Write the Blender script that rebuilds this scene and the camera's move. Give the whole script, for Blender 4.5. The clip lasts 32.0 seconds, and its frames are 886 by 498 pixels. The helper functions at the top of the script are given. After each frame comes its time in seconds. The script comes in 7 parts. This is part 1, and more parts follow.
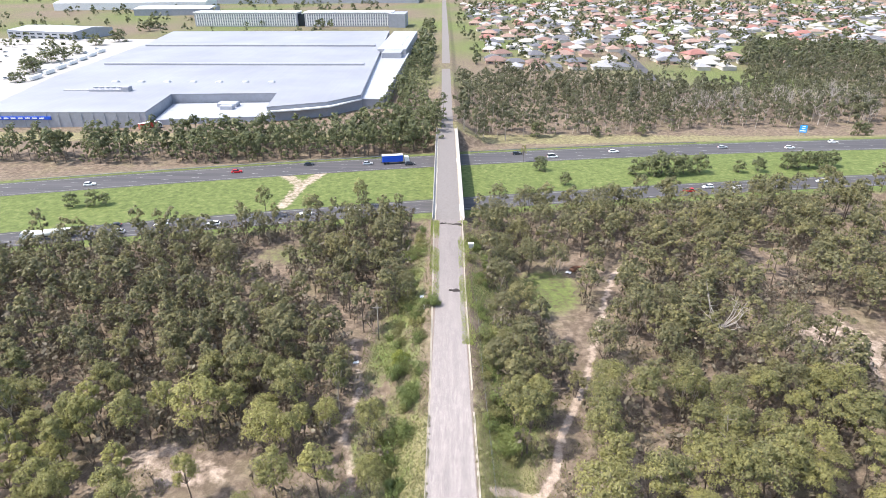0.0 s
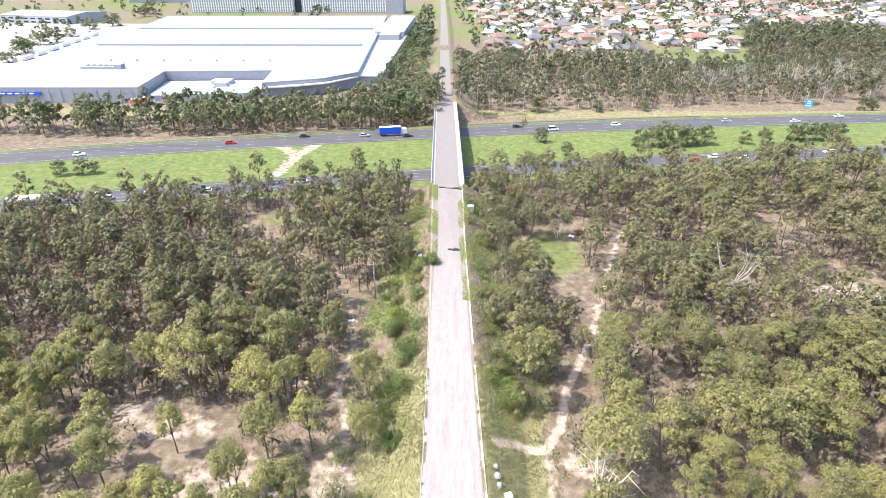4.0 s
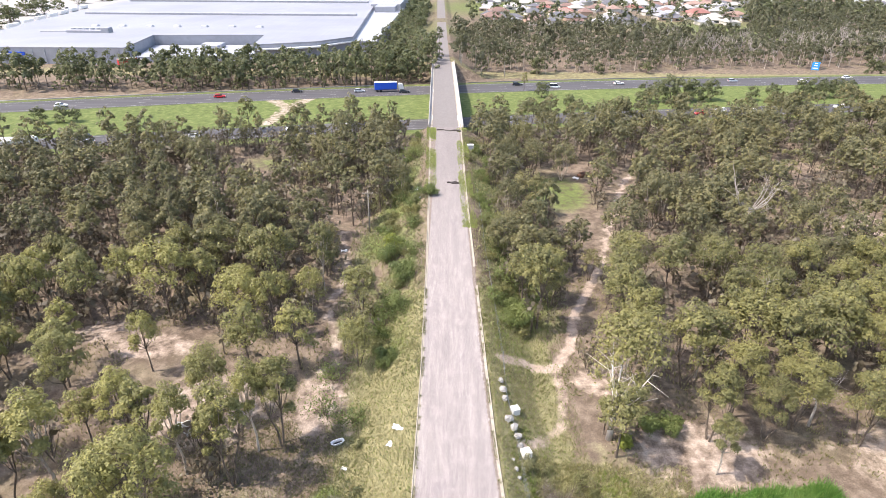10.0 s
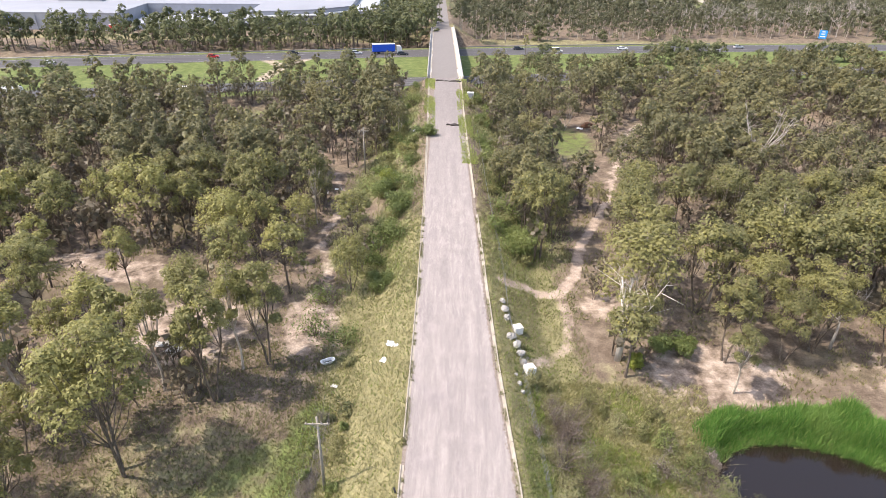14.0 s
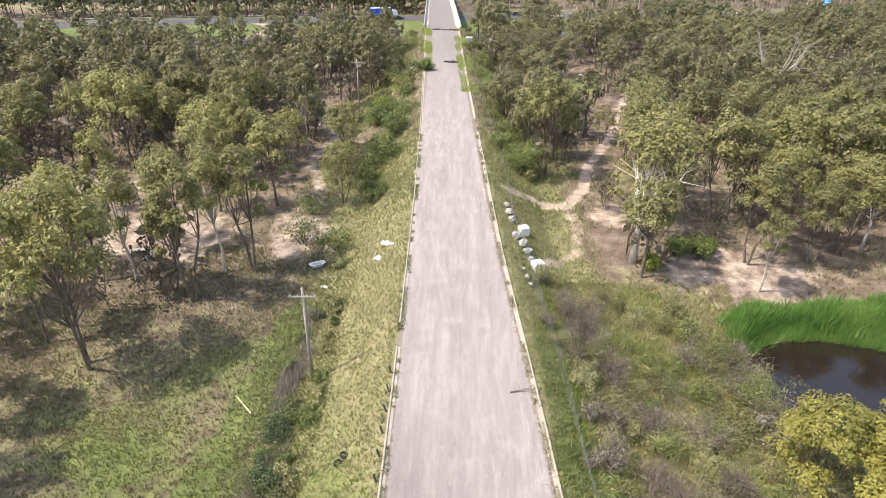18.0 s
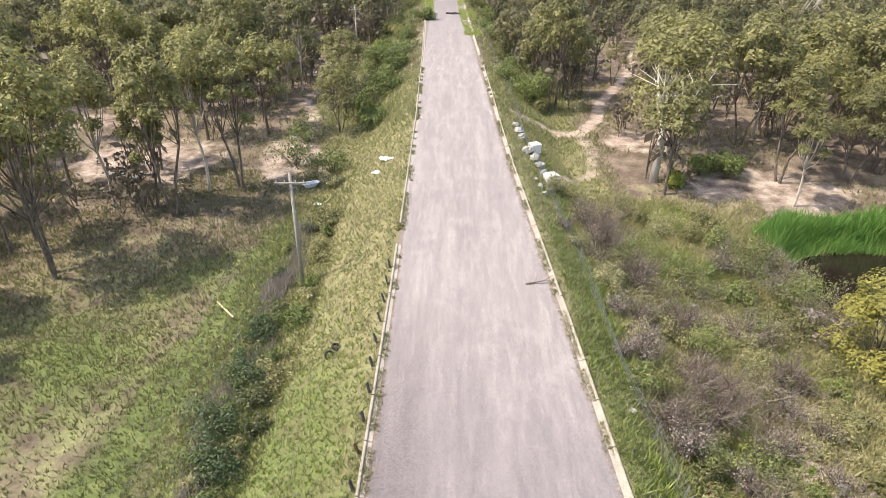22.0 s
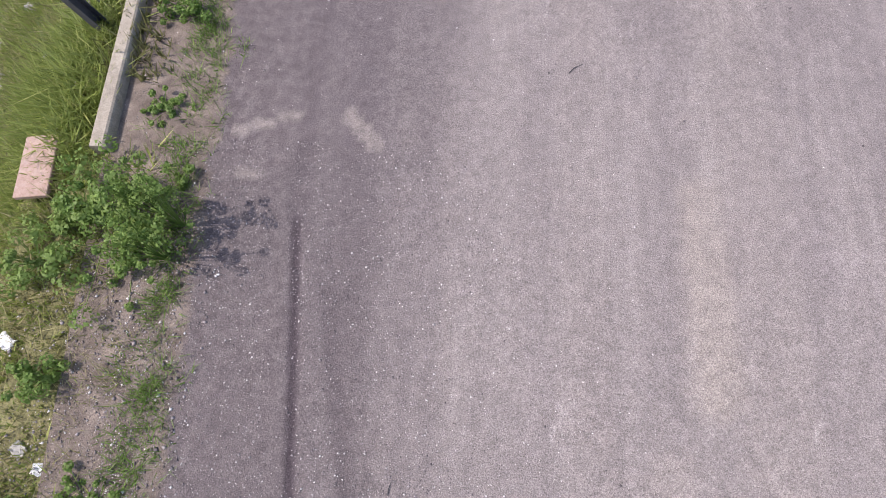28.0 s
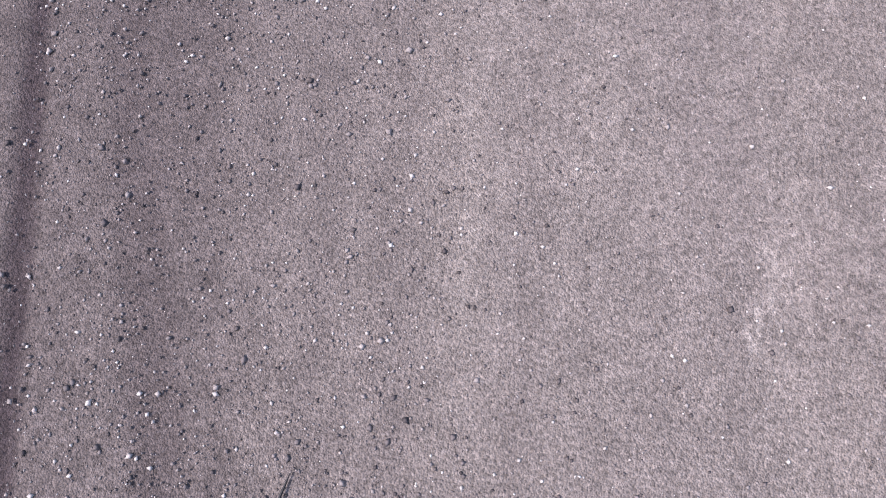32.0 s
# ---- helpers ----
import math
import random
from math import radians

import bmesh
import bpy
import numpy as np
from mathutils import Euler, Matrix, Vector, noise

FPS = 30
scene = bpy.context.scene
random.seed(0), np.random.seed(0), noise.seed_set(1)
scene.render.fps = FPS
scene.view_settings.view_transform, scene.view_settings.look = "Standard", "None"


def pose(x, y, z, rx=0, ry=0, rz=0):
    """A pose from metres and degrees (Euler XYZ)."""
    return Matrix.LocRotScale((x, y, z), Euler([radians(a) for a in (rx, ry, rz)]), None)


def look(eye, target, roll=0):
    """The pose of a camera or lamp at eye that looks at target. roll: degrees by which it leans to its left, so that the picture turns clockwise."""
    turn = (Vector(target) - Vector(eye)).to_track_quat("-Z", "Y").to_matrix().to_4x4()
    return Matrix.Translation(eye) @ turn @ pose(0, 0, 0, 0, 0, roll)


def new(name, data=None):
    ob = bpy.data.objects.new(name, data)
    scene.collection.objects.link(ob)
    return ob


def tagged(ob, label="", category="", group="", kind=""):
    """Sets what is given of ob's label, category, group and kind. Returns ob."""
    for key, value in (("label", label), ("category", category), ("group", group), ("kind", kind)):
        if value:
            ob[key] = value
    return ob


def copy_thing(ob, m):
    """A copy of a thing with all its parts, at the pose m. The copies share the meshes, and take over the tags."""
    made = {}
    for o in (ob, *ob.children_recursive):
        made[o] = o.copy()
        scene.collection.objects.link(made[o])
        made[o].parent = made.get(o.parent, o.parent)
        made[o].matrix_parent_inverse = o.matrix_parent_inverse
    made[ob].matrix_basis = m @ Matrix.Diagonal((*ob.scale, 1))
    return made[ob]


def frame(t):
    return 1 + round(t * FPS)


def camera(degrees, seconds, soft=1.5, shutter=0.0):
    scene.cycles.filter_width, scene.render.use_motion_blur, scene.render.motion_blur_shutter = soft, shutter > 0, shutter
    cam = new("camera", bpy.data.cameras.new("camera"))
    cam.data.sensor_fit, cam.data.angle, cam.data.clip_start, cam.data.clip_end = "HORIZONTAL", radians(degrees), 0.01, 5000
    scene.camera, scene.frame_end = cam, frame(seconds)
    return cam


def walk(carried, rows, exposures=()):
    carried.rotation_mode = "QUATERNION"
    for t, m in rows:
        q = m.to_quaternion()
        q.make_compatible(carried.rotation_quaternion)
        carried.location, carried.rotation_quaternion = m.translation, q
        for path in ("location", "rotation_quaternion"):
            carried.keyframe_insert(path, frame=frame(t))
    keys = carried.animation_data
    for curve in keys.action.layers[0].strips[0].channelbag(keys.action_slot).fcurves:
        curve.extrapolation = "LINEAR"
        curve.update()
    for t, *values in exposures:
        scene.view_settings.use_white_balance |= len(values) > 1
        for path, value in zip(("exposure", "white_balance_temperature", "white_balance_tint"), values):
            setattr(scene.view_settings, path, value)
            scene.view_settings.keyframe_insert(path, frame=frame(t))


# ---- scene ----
cam = camera(72.8, 32.0, 0.7)
PATH = [
    (0, (2.399, -1.149, 86.906), (2.338, 0.646, 86.026), -0.2),
    (1, (2.306, -0.846, 84.363), (2.247, 0.947, 83.479), -0.2),
    (2, (2.171, -0.721, 81.728), (2.115, 1.071, 80.841), -0.1),
    (3, (2.182, -0.581, 78.728), (2.126, 1.21, 77.839), -0.1),
    (6, (1.638, 0.223, 70.357), (1.591, 2.008, 69.457), 0.0),
    (7, (1.421, 0.217, 67.422), (1.378, 2.002, 66.521), 0.2),
    (8, (1.335, 0.479, 64.509), (1.295, 2.263, 63.604), 0.3),
    (9, (1.393, 0.761, 61.827), (1.353, 2.544, 60.921), 0.3),
    (10, (1.327, 0.749, 59.222), (1.288, 2.529, 58.312), 0.3),
    (11, (1.159, 0.829, 56.322), (1.127, 2.607, 55.406), 0.4),
    (12, (1.158, 0.721, 53.3), (1.127, 2.497, 52.381), 0.5),
    (13, (1.388, 0.786, 50.034), (1.356, 2.559, 49.108), 0.6),
    (16, (1.505, -0.028, 40.683), (1.469, 1.741, 39.749), 0.7),
    (17, (1.65, 0.025, 36.72), (1.623, 1.794, 35.787), 0.6),
    (18, (1.319, 0.127, 33.29), (1.294, 1.897, 32.359), 0.5),
    (19, (0.888, 0.591, 30.41), (0.858, 2.363, 29.482), 0.4),
    (20, (0.714, 0.921, 27.834), (0.686, 2.694, 26.909), 0.4),
    (21, (0.826, 0.907, 25.25), (0.798, 2.681, 24.328), 0.3),
    (22, (1.073, 0.927, 22.542), (1.042, 2.703, 21.622), 0.1),
    (23, (1.143, 0.966, 19.456), (1.084, 2.743, 18.541), 0.2),
    (24, (1.006, 0.796, 16.504), (0.94, 2.577, 15.595), -0.0),
    (24.5, (0.886, 0.773, 15.093), (0.822, 2.554, 14.186), -0.2),
    (26.5, (1.236, 0.543, 9.017), (1.159, 1.94, 7.588), 1.1),
    (27, (1.306, 0.711, 7.917), (1.251, 1.881, 6.296), 1.8),
    (27.5, (1.595, 0.8, 6.732), (1.5, 1.755, 4.977), -1.1),
    (28, (1.757, 0.933, 5.531), (1.638, 1.607, 3.652), -5.7),
    (28.5, (1.804, 0.944, 4.497), (1.685, 1.392, 2.552), -10.8),
    (29, (1.702, 1.107, 3.514), (1.597, 1.43, 1.543), -14.4),
    (29.5, (1.566, 1.063, 2.95), (1.482, 1.372, 0.976), -11.6),
    (30, (1.559, 0.956, 2.675), (1.482, 1.269, 0.702), -10.1),
    (30.5, (1.567, 0.908, 2.472), (1.497, 1.222, 0.498), -8.9),
    (31, (1.548, 0.926, 2.268), (1.482, 1.24, 0.294), -8.1),
    (31.5, (1.566, 0.962, 2.087), (1.499, 1.266, 0.111), -8.8),
    (32, (1.622, 1.033, 1.889), (1.54, 1.48, -0.059), -6.9),
]

LIGHT = [(0, 1.34, 6450, 11), (3, 1.62, 6450, 11), (6, 1.82, 6500, 12), (9, 1.47, 6650, 14), (13, 1.25, 6850, 15), (16, 1.27, 6900, 13), (19, 1.25, 6950, 12), (21, 1.34, 6950, 12), (23, 1.05, 6900, 12), (24.5, 0.95, 6800, 13), (26.5, 0.72, 6500, 15), (27, 0.61, 6500, 16), (29, 0.61, 6520, 21), (32, 0.43, 6520, 22)]
walk(cam, [(t, look(eye, target, roll)) for t, eye, target, roll in PATH], LIGHT)

SKY_TURN = math.atan2(-0.64, -0.13)
world = bpy.data.worlds.new("sky")
scene.world = world
world.use_nodes = True
wn = world.node_tree
sky = wn.nodes.new("ShaderNodeTexSky")
sky.sky_type, sky.sun_disc = "NISHITA", False
sky.sun_elevation, sky.sun_rotation = radians(56.9), SKY_TURN
sky.dust_density, sky.air_density = 2.5, 1.2
wn.links.new(sky.outputs[0], wn.nodes["Background"].inputs[0])
wn.nodes["Background"].inputs[1].default_value = 0.15
sun = new("sun", bpy.data.lights.new("sun", "SUN"))
sun.data.energy, sun.data.angle, sun.data.color = 2.9, radians(0.6), (1.0, 0.95, 0.87)
sun.matrix_world = look((-64, -13, 100), (0, 0, 0))

RNG = np.random.default_rng(7)


# ---- materials ----
class Mat:
    """A small builder of procedural materials."""

    def __init__(self, name, rough=0.8, metal=0.0, spec=0.3):
        self.m = bpy.data.materials.new(name)
        self.m.use_nodes = True
        self.t = self.m.node_tree
        self.b = self.t.nodes["Principled BSDF"]
        self.b.inputs["Roughness"].default_value = rough
        self.b.inputs["Metallic"].default_value = metal
        self.b.inputs["Specular IOR Level"].default_value = spec
        self.pos = self.t.nodes.new("ShaderNodeNewGeometry").outputs["Position"]
        self.obj = self.t.nodes.new("ShaderNodeTexCoord").outputs["Object"]

    def put(self, sock, v):
        if isinstance(v, (int, float)):
            sock.default_value = v
        elif isinstance(v, tuple):
            sock.default_value = (*v, 1) if len(v) == 3 and sock.type == "RGBA" else v
        else:
            self.t.links.new(v, sock)

    def stretch(self, vec, sx, sy, sz):
        n = self.t.nodes.new("ShaderNodeVectorMath")
        n.operation = "MULTIPLY"
        self.put(n.inputs[0], vec)
        n.inputs[1].default_value = (sx, sy, sz)
        return n.outputs[0]

    def nz(self, scale, detail=4.0, vec=None, rough=0.6):
        n = self.t.nodes.new("ShaderNodeTexNoise")
        n.inputs["Scale"].default_value, n.inputs["Detail"].default_value = scale, detail
        n.inputs["Roughness"].default_value = rough
        self.put(n.inputs["Vector"], vec or self.pos)
        return n.outputs[0]

    def cells(self, scale, vec=None, out="Distance", feature="F1"):
        n = self.t.nodes.new("ShaderNodeTexVoronoi")
        n.feature = feature
        n.inputs["Scale"].default_value = scale
        self.put(n.inputs["Vector"], vec or self.pos)
        return n.outputs[out]

    def ramp(self, fac, *stops):
        n = self.t.nodes.new("ShaderNodeValToRGB")
        while len(n.color_ramp.elements) < len(stops):
            n.color_ramp.elements.new(0.5)
        for e, (p, c) in zip(n.color_ramp.elements, stops):
            e.position, e.color = p, (*c, 1) if isinstance(c, tuple) else (c, c, c, 1)
        self.put(n.inputs[0], fac)
        return n.outputs[0]

    def mix(self, fac, a, b, how="MIX"):
        n = self.t.nodes.new("ShaderNodeMix")
        n.data_type, n.blend_type = "RGBA", how
        self.put(n.inputs[0], fac)
        self.put(n.inputs[6], a)
        self.put(n.inputs[7], b)
        return n.outputs[2]

    def calc(self, how, a, b=0.0, clamp=False):
        n = self.t.nodes.new("ShaderNodeMath")
        n.operation, n.use_clamp = how, clamp
        self.put(n.inputs[0], a)
        self.put(n.inputs[1], b)
        return n.outputs[0]

    def attr(self, name):
        n = self.t.nodes.new("ShaderNodeAttribute")
        n.attribute_name = name
        return n.outputs["Fac"]

    def axis(self, n):
        s = self.t.nodes.new("ShaderNodeSeparateXYZ")
        self.put(s.inputs[0], self.pos)
        return s.outputs[n]

    def island(self):
        return self.t.nodes.new("ShaderNodeNewGeometry").outputs["Random Per Island"]

    def each(self):
        return self.t.nodes.new("ShaderNodeObjectInfo").outputs["Random"]

    def colour(self, c):
        self.put(self.b.inputs["Base Color"], c)
        return self

    def rough(self, v):
        self.put(self.b.inputs["Roughness"], v)
        return self

    def bump(self, height, strength=0.4, dist=0.02):
        n = self.t.nodes.new("ShaderNodeBump")
        n.inputs["Strength"].default_value, n.inputs["Distance"].default_value = strength, dist
        self.put(n.inputs["Height"], height)
        self.t.links.new(n.outputs[0], self.b.inputs["Normal"])
        return self

    def leafy(self, c, share=0.3):
        """Lets light through thin leaves."""
        tr = self.t.nodes.new("ShaderNodeBsdfTranslucent")
        self.put(tr.inputs[0], c)
        mx = self.t.nodes.new("ShaderNodeMixShader")
        mx.inputs[0].default_value = share
        self.t.links.new(self.b.outputs[0], mx.inputs[1])
        self.t.links.new(tr.outputs[0], mx.inputs[2])
        self.t.links.new(mx.outputs[0], self.t.nodes["Material Output"].inputs[0])
        return self


def plain(name, c, rough=0.6, metal=0.0, vary=0.18, scale=3.0, bump=0.0):
    """Paint, metal or stone of one colour with grime and grain."""
    k = Mat(name, rough, metal)
    big, fine = k.nz(scale), k.nz(scale * 14)
    dark = tuple(v * (1 - 2 * vary) for v in c)
    lite = tuple(min(1, v * (1 + vary)) for v in c)
    col = k.mix(0.3, k.ramp(big, (0.3, dark), (0.62, c)), k.ramp(fine, (0.3, dark), (0.7, lite)))
    k.colour(col)
    if bump:
        k.bump(fine, bump, 0.02)
    return k.m


def foliage(name, dark, mid, tip, share=0.3):
    """Leaves that differ spray by spray, tree by tree and stand by stand."""
    k = Mat(name, 0.5, 0, 0.3)
    tree = k.nz(0.13, 2.0)
    one = k.island()
    base = k.ramp(one, (0.0, dark), (0.45, mid), (0.85, mid), (1.0, tip))
    stand = k.ramp(tree, (0.5, 0.0), (0.68, 0.7))
    own = k.ramp(k.each(), (0.0, 0.0), (0.62, 0.0), (1.0, 0.75))
    col = k.mix(k.calc("MAXIMUM", stand, own), base, k.mix(0.6, base, tip))
    col = k.mix(k.ramp(k.each(), (0.0, 0.55), (0.3, 0.0)), col, k.mix(0.6, base, dark))
    k.colour(col)
    k.leafy(col, share)
    return k.m


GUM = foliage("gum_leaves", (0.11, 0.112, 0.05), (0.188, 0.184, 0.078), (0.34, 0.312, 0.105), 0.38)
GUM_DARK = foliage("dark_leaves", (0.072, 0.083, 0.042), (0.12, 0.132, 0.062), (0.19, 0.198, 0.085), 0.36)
# Grey and woodland leaves: darkened, cloud shade over the distance put into the colour.
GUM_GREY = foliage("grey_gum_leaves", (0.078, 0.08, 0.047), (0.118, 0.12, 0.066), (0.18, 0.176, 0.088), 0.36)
SHADED_GUM = foliage("shaded_woodland_leaves", (0.096, 0.094, 0.05), (0.162, 0.155, 0.079), (0.285, 0.255, 0.105), 0.4)
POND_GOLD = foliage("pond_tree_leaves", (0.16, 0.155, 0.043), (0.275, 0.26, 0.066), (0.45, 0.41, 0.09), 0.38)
# Olive-gold leaves of the west grove, brightened in colour for sun glare there.
SUNLIT_GUM = foliage("sunlit_golden_leaves", (0.135, 0.135, 0.055), (0.222, 0.216, 0.083), (0.38, 0.355, 0.115), 0.36)
LIME = foliage("lime_leaves", (0.17, 0.20, 0.045), (0.26, 0.29, 0.06), (0.38, 0.39, 0.09), 0.45)
BUSH = foliage("bush_leaves", (0.09, 0.118, 0.04), (0.15, 0.187, 0.062), (0.26, 0.285, 0.098), 0.38)
BRAMBLE = foliage("bramble_leaves", (0.05, 0.075, 0.034), (0.085, 0.12, 0.052), (0.15, 0.18, 0.08), 0.3)
BANK_BUSH = foliage("bank_weed_leaves", (0.115, 0.145, 0.05), (0.195, 0.23, 0.08), (0.34, 0.36, 0.135), 0.42)
BANK_STRAW = foliage("bank_straw", (0.185, 0.182, 0.092), (0.272, 0.264, 0.132), (0.43, 0.41, 0.225), 0.45)
DARK_TWIG = foliage("dark_twigs", (0.088, 0.069, 0.058), (0.145, 0.116, 0.098), (0.21, 0.174, 0.15), 0.3)
BROWN_STEM = foliage("brown_stems", (0.10, 0.066, 0.045), (0.185, 0.125, 0.085), (0.34, 0.25, 0.17), 0.35)
BROWN_TWIG = foliage("brown_understorey", (0.085, 0.07, 0.05), (0.145, 0.122, 0.086), (0.21, 0.185, 0.125), 0.35)
GREY_TWIG = foliage("dry_twigs", (0.165, 0.142, 0.125), (0.25, 0.217, 0.19), (0.35, 0.31, 0.27), 0.35)
STRAW = foliage("dry_grass", (0.19, 0.182, 0.085), (0.31, 0.295, 0.135), (0.52, 0.48, 0.27), 0.45)
GREEN_GRASS = foliage("green_grass", (0.115, 0.168, 0.037), (0.235, 0.305, 0.07), (0.45, 0.465, 0.17), 0.44)
MEADOW = foliage("meadow_grass", (0.12, 0.128, 0.052), (0.185, 0.187, 0.078), (0.29, 0.275, 0.125), 0.45)
WEED = foliage("green_weed", (0.11, 0.19, 0.04), (0.17, 0.27, 0.065), (0.27, 0.36, 0.11), 0.45)
REED = foliage("green_reed", (0.065, 0.16, 0.035), (0.18, 0.34, 0.075), (0.42, 0.50, 0.18), 0.42)


def bark_mat(name, a, b, c):
    k = Mat(name, 0.85)
    v = k.stretch(k.pos, 6, 6, 1.2)
    k.colour(k.ramp(k.nz(1.0, 5, v), (0.3, a), (0.5, b), (0.7, c)))
    return k.bump(k.nz(2.5, 5, v), 0.5, 0.03).m


BARK = bark_mat("grey_bark", (0.065, 0.05, 0.04), (0.125, 0.098, 0.076), (0.24, 0.195, 0.16))
PALE_BARK = bark_mat("pale_bark", (0.22, 0.18, 0.14), (0.42, 0.36, 0.30), (0.58, 0.52, 0.45))
BLEACHED = bark_mat("bleached_wood", (0.34, 0.30, 0.26), (0.5, 0.46, 0.41), (0.62, 0.58, 0.53))
DEAD_BARK = bark_mat("dead_wood", (0.22, 0.19, 0.17), (0.36, 0.32, 0.29), (0.46, 0.42, 0.38))


def ground_mat():
    k = Mat("soil_and_grass", 0.95, 0, 0.1)
    n1, n2, n3, n4 = k.nz(0.09, 5), k.nz(0.6, 5), k.nz(5.0, 4), k.nz(28, 3)
    litter = k.ramp(n2, (0.3, (0.092, 0.07, 0.053)), (0.5, (0.155, 0.12, 0.091)), (0.68, (0.235, 0.185, 0.143)))
    straw = k.ramp(n2, (0.3, (0.15, 0.138, 0.073)), (0.55, (0.215, 0.197, 0.105)), (0.75, (0.285, 0.26, 0.15)))
    col = k.mix(k.ramp(n1, (0.5, 0.0), (0.68, 0.3)), litter, straw)
    grass = k.ramp(n2, (0.3, (0.075, 0.098, 0.034)), (0.52, (0.118, 0.148, 0.05)), (0.72, (0.185, 0.20, 0.08)))
    soil = k.ramp(n2, (0.3, (0.275, 0.212, 0.168)), (0.55, (0.365, 0.292, 0.238)), (0.75, (0.46, 0.38, 0.315)))
    ragged = k.calc("MULTIPLY", k.calc("SUBTRACT", n2, 0.5), 0.9)
    for name, c in (("straw", straw), ("green", grass), ("soil", soil)):
        edge = k.calc("ADD", k.attr(name), ragged)
        col = k.mix(k.ramp(edge, (0.35, 0.0), (0.65, 1.0)), col, c)
    speck = k.ramp(n3, (0.3, 0.65), (0.7, 1.25))
    col = k.mix(0.8, col, speck, "MULTIPLY")
    col = k.mix(0.5, col, k.ramp(n4, (0.3, 0.6), (0.7, 1.3)), "MULTIPLY")
    k.colour(col)
    return k.bump(k.calc("ADD", n3, n4), 0.6, 0.08).m


GROUND = ground_mat()


def old_road_mat():
    """Worn chip seal: faint wheel bands, bare fine patches, coarse chips near the edge."""
    k = Mat("worn_chip_seal", 0.9, 0, 0.2)
    lane = k.nz(1.0, 3, k.stretch(k.pos, 0.9, 0.03, 1))
    streak = k.nz(1.0, 5, k.stretch(k.pos, 3.2, 0.4, 1), 0.7)
    blot = k.nz(0.45, 6, None, 0.7)
    mid, fine = k.nz(9, 4), k.nz(75, 3)
    base = k.ramp(lane, (0.3, (0.20, 0.177, 0.17)), (0.5, (0.242, 0.215, 0.203)), (0.68, (0.295, 0.265, 0.246)))
    base = k.mix(0.35, base, k.ramp(streak, (0.32, (0.19, 0.165, 0.17)), (0.55, (0.28, 0.247, 0.243)), (0.72, (0.41, 0.368, 0.352))))
    base = k.mix(k.ramp(blot, (0.52, 0.0), (0.66, 0.3)), base, (0.36, 0.318, 0.303))
    base = k.mix(k.ramp(k.nz(0.23, 6, None, 0.7), (0.56, 0.0), (0.68, 0.3)), base, (0.20, 0.17, 0.18))
    smear = k.nz(1.0, 6, k.stretch(k.pos, 1.3, 0.16, 1), 0.75)
    base = k.mix(k.ramp(smear, (0.54, 0.0), (0.6, 0.28)), base, (0.355, 0.318, 0.297))
    scuff = k.nz(1.0, 5, k.stretch(k.pos, 5.0, 1.1, 1), 0.8)
    base = k.mix(k.ramp(scuff, (0.62, 0.0), (0.70, 0.45)), base, (0.44, 0.40, 0.38))
    base = k.mix(k.ramp(scuff, (0.27, 0.4), (0.34, 0.0)), base, (0.15, 0.13, 0.125))
    base = k.mix(k.calc("MULTIPLY", k.attr("coarse"), k.ramp(mid, (0.3, 0.9), (0.7, 0.68))), base, (0.105, 0.087, 0.09))
    base = k.mix(k.attr("groove"), base, (0.068, 0.054, 0.06))
    base = k.mix(k.calc("MULTIPLY", k.attr("bare"), k.ramp(mid, (0.25, 0.35), (0.6, 0.8))), base, (0.315, 0.275, 0.245))
    base = k.mix(k.calc("MULTIPLY", k.attr("oily"), k.ramp(k.nz(1.0, 5, k.stretch(k.pos, 1.6, 0.22, 1), 0.7), (0.3, 0.35), (0.65, 0.85))), base, (0.128, 0.11, 0.121))
    # Seal darkened towards the bridge: cloud shade put into the colour.
    base = k.mix(k.calc("MULTIPLY", k.attr("far_shade"), k.ramp(k.nz(0.8, 5), (0.3, 0.45), (0.65, 0.8))), base, (0.165, 0.147, 0.14))
    ragged = k.calc("ADD", k.attr("verge"), k.calc("MULTIPLY", k.calc("SUBTRACT", k.nz(2.2, 5), 0.5), 1.3))
    soil = k.ramp(k.nz(4, 5), (0.3, (0.12, 0.095, 0.08)), (0.55, (0.20, 0.165, 0.14)), (0.75, (0.30, 0.25, 0.21)))
    base = k.mix(k.ramp(ragged, (0.4, 0.0), (0.62, 1.0)), base, soil)
    base = k.mix(0.6, base, k.ramp(mid, (0.28, 0.75), (0.7, 1.2)), "MULTIPLY")
    base = k.mix(0.8, base, k.ramp(fine, (0.3, 0.5), (0.7, 1.45)), "MULTIPLY")
    tone = k.cells(150, out="Color")
    base = k.mix(0.55, base, k.ramp(tone, (0.0, 0.4), (0.55, 1.0), (0.9, 1.3), (1.0, 2.2)), "MULTIPLY")
    k.colour(base)
    chip = k.cells(150)
    return k.bump(k.calc("ADD", k.calc("MULTIPLY", chip, -1.0), k.calc("MULTIPLY", fine, 0.8)), 0.7, 0.008).m


OLD_ROAD = old_road_mat()


def tar_mat():
    k = Mat("motorway_asphalt", 0.85, 0, 0.25)
    lane = k.nz(1.0, 3, k.stretch(k.pos, 0.02, 0.5, 1))
    k.colour(k.mix(0.4, k.ramp(lane, (0.35, (0.05, 0.048, 0.052)), (0.65, (0.088, 0.084, 0.088))), k.ramp(k.nz(2), (0.3, (0.05, 0.048, 0.052)), (0.7, (0.088, 0.084, 0.088)))))
    return k.bump(k.nz(30), 0.2, 0.01).m


TAR = tar_mat()


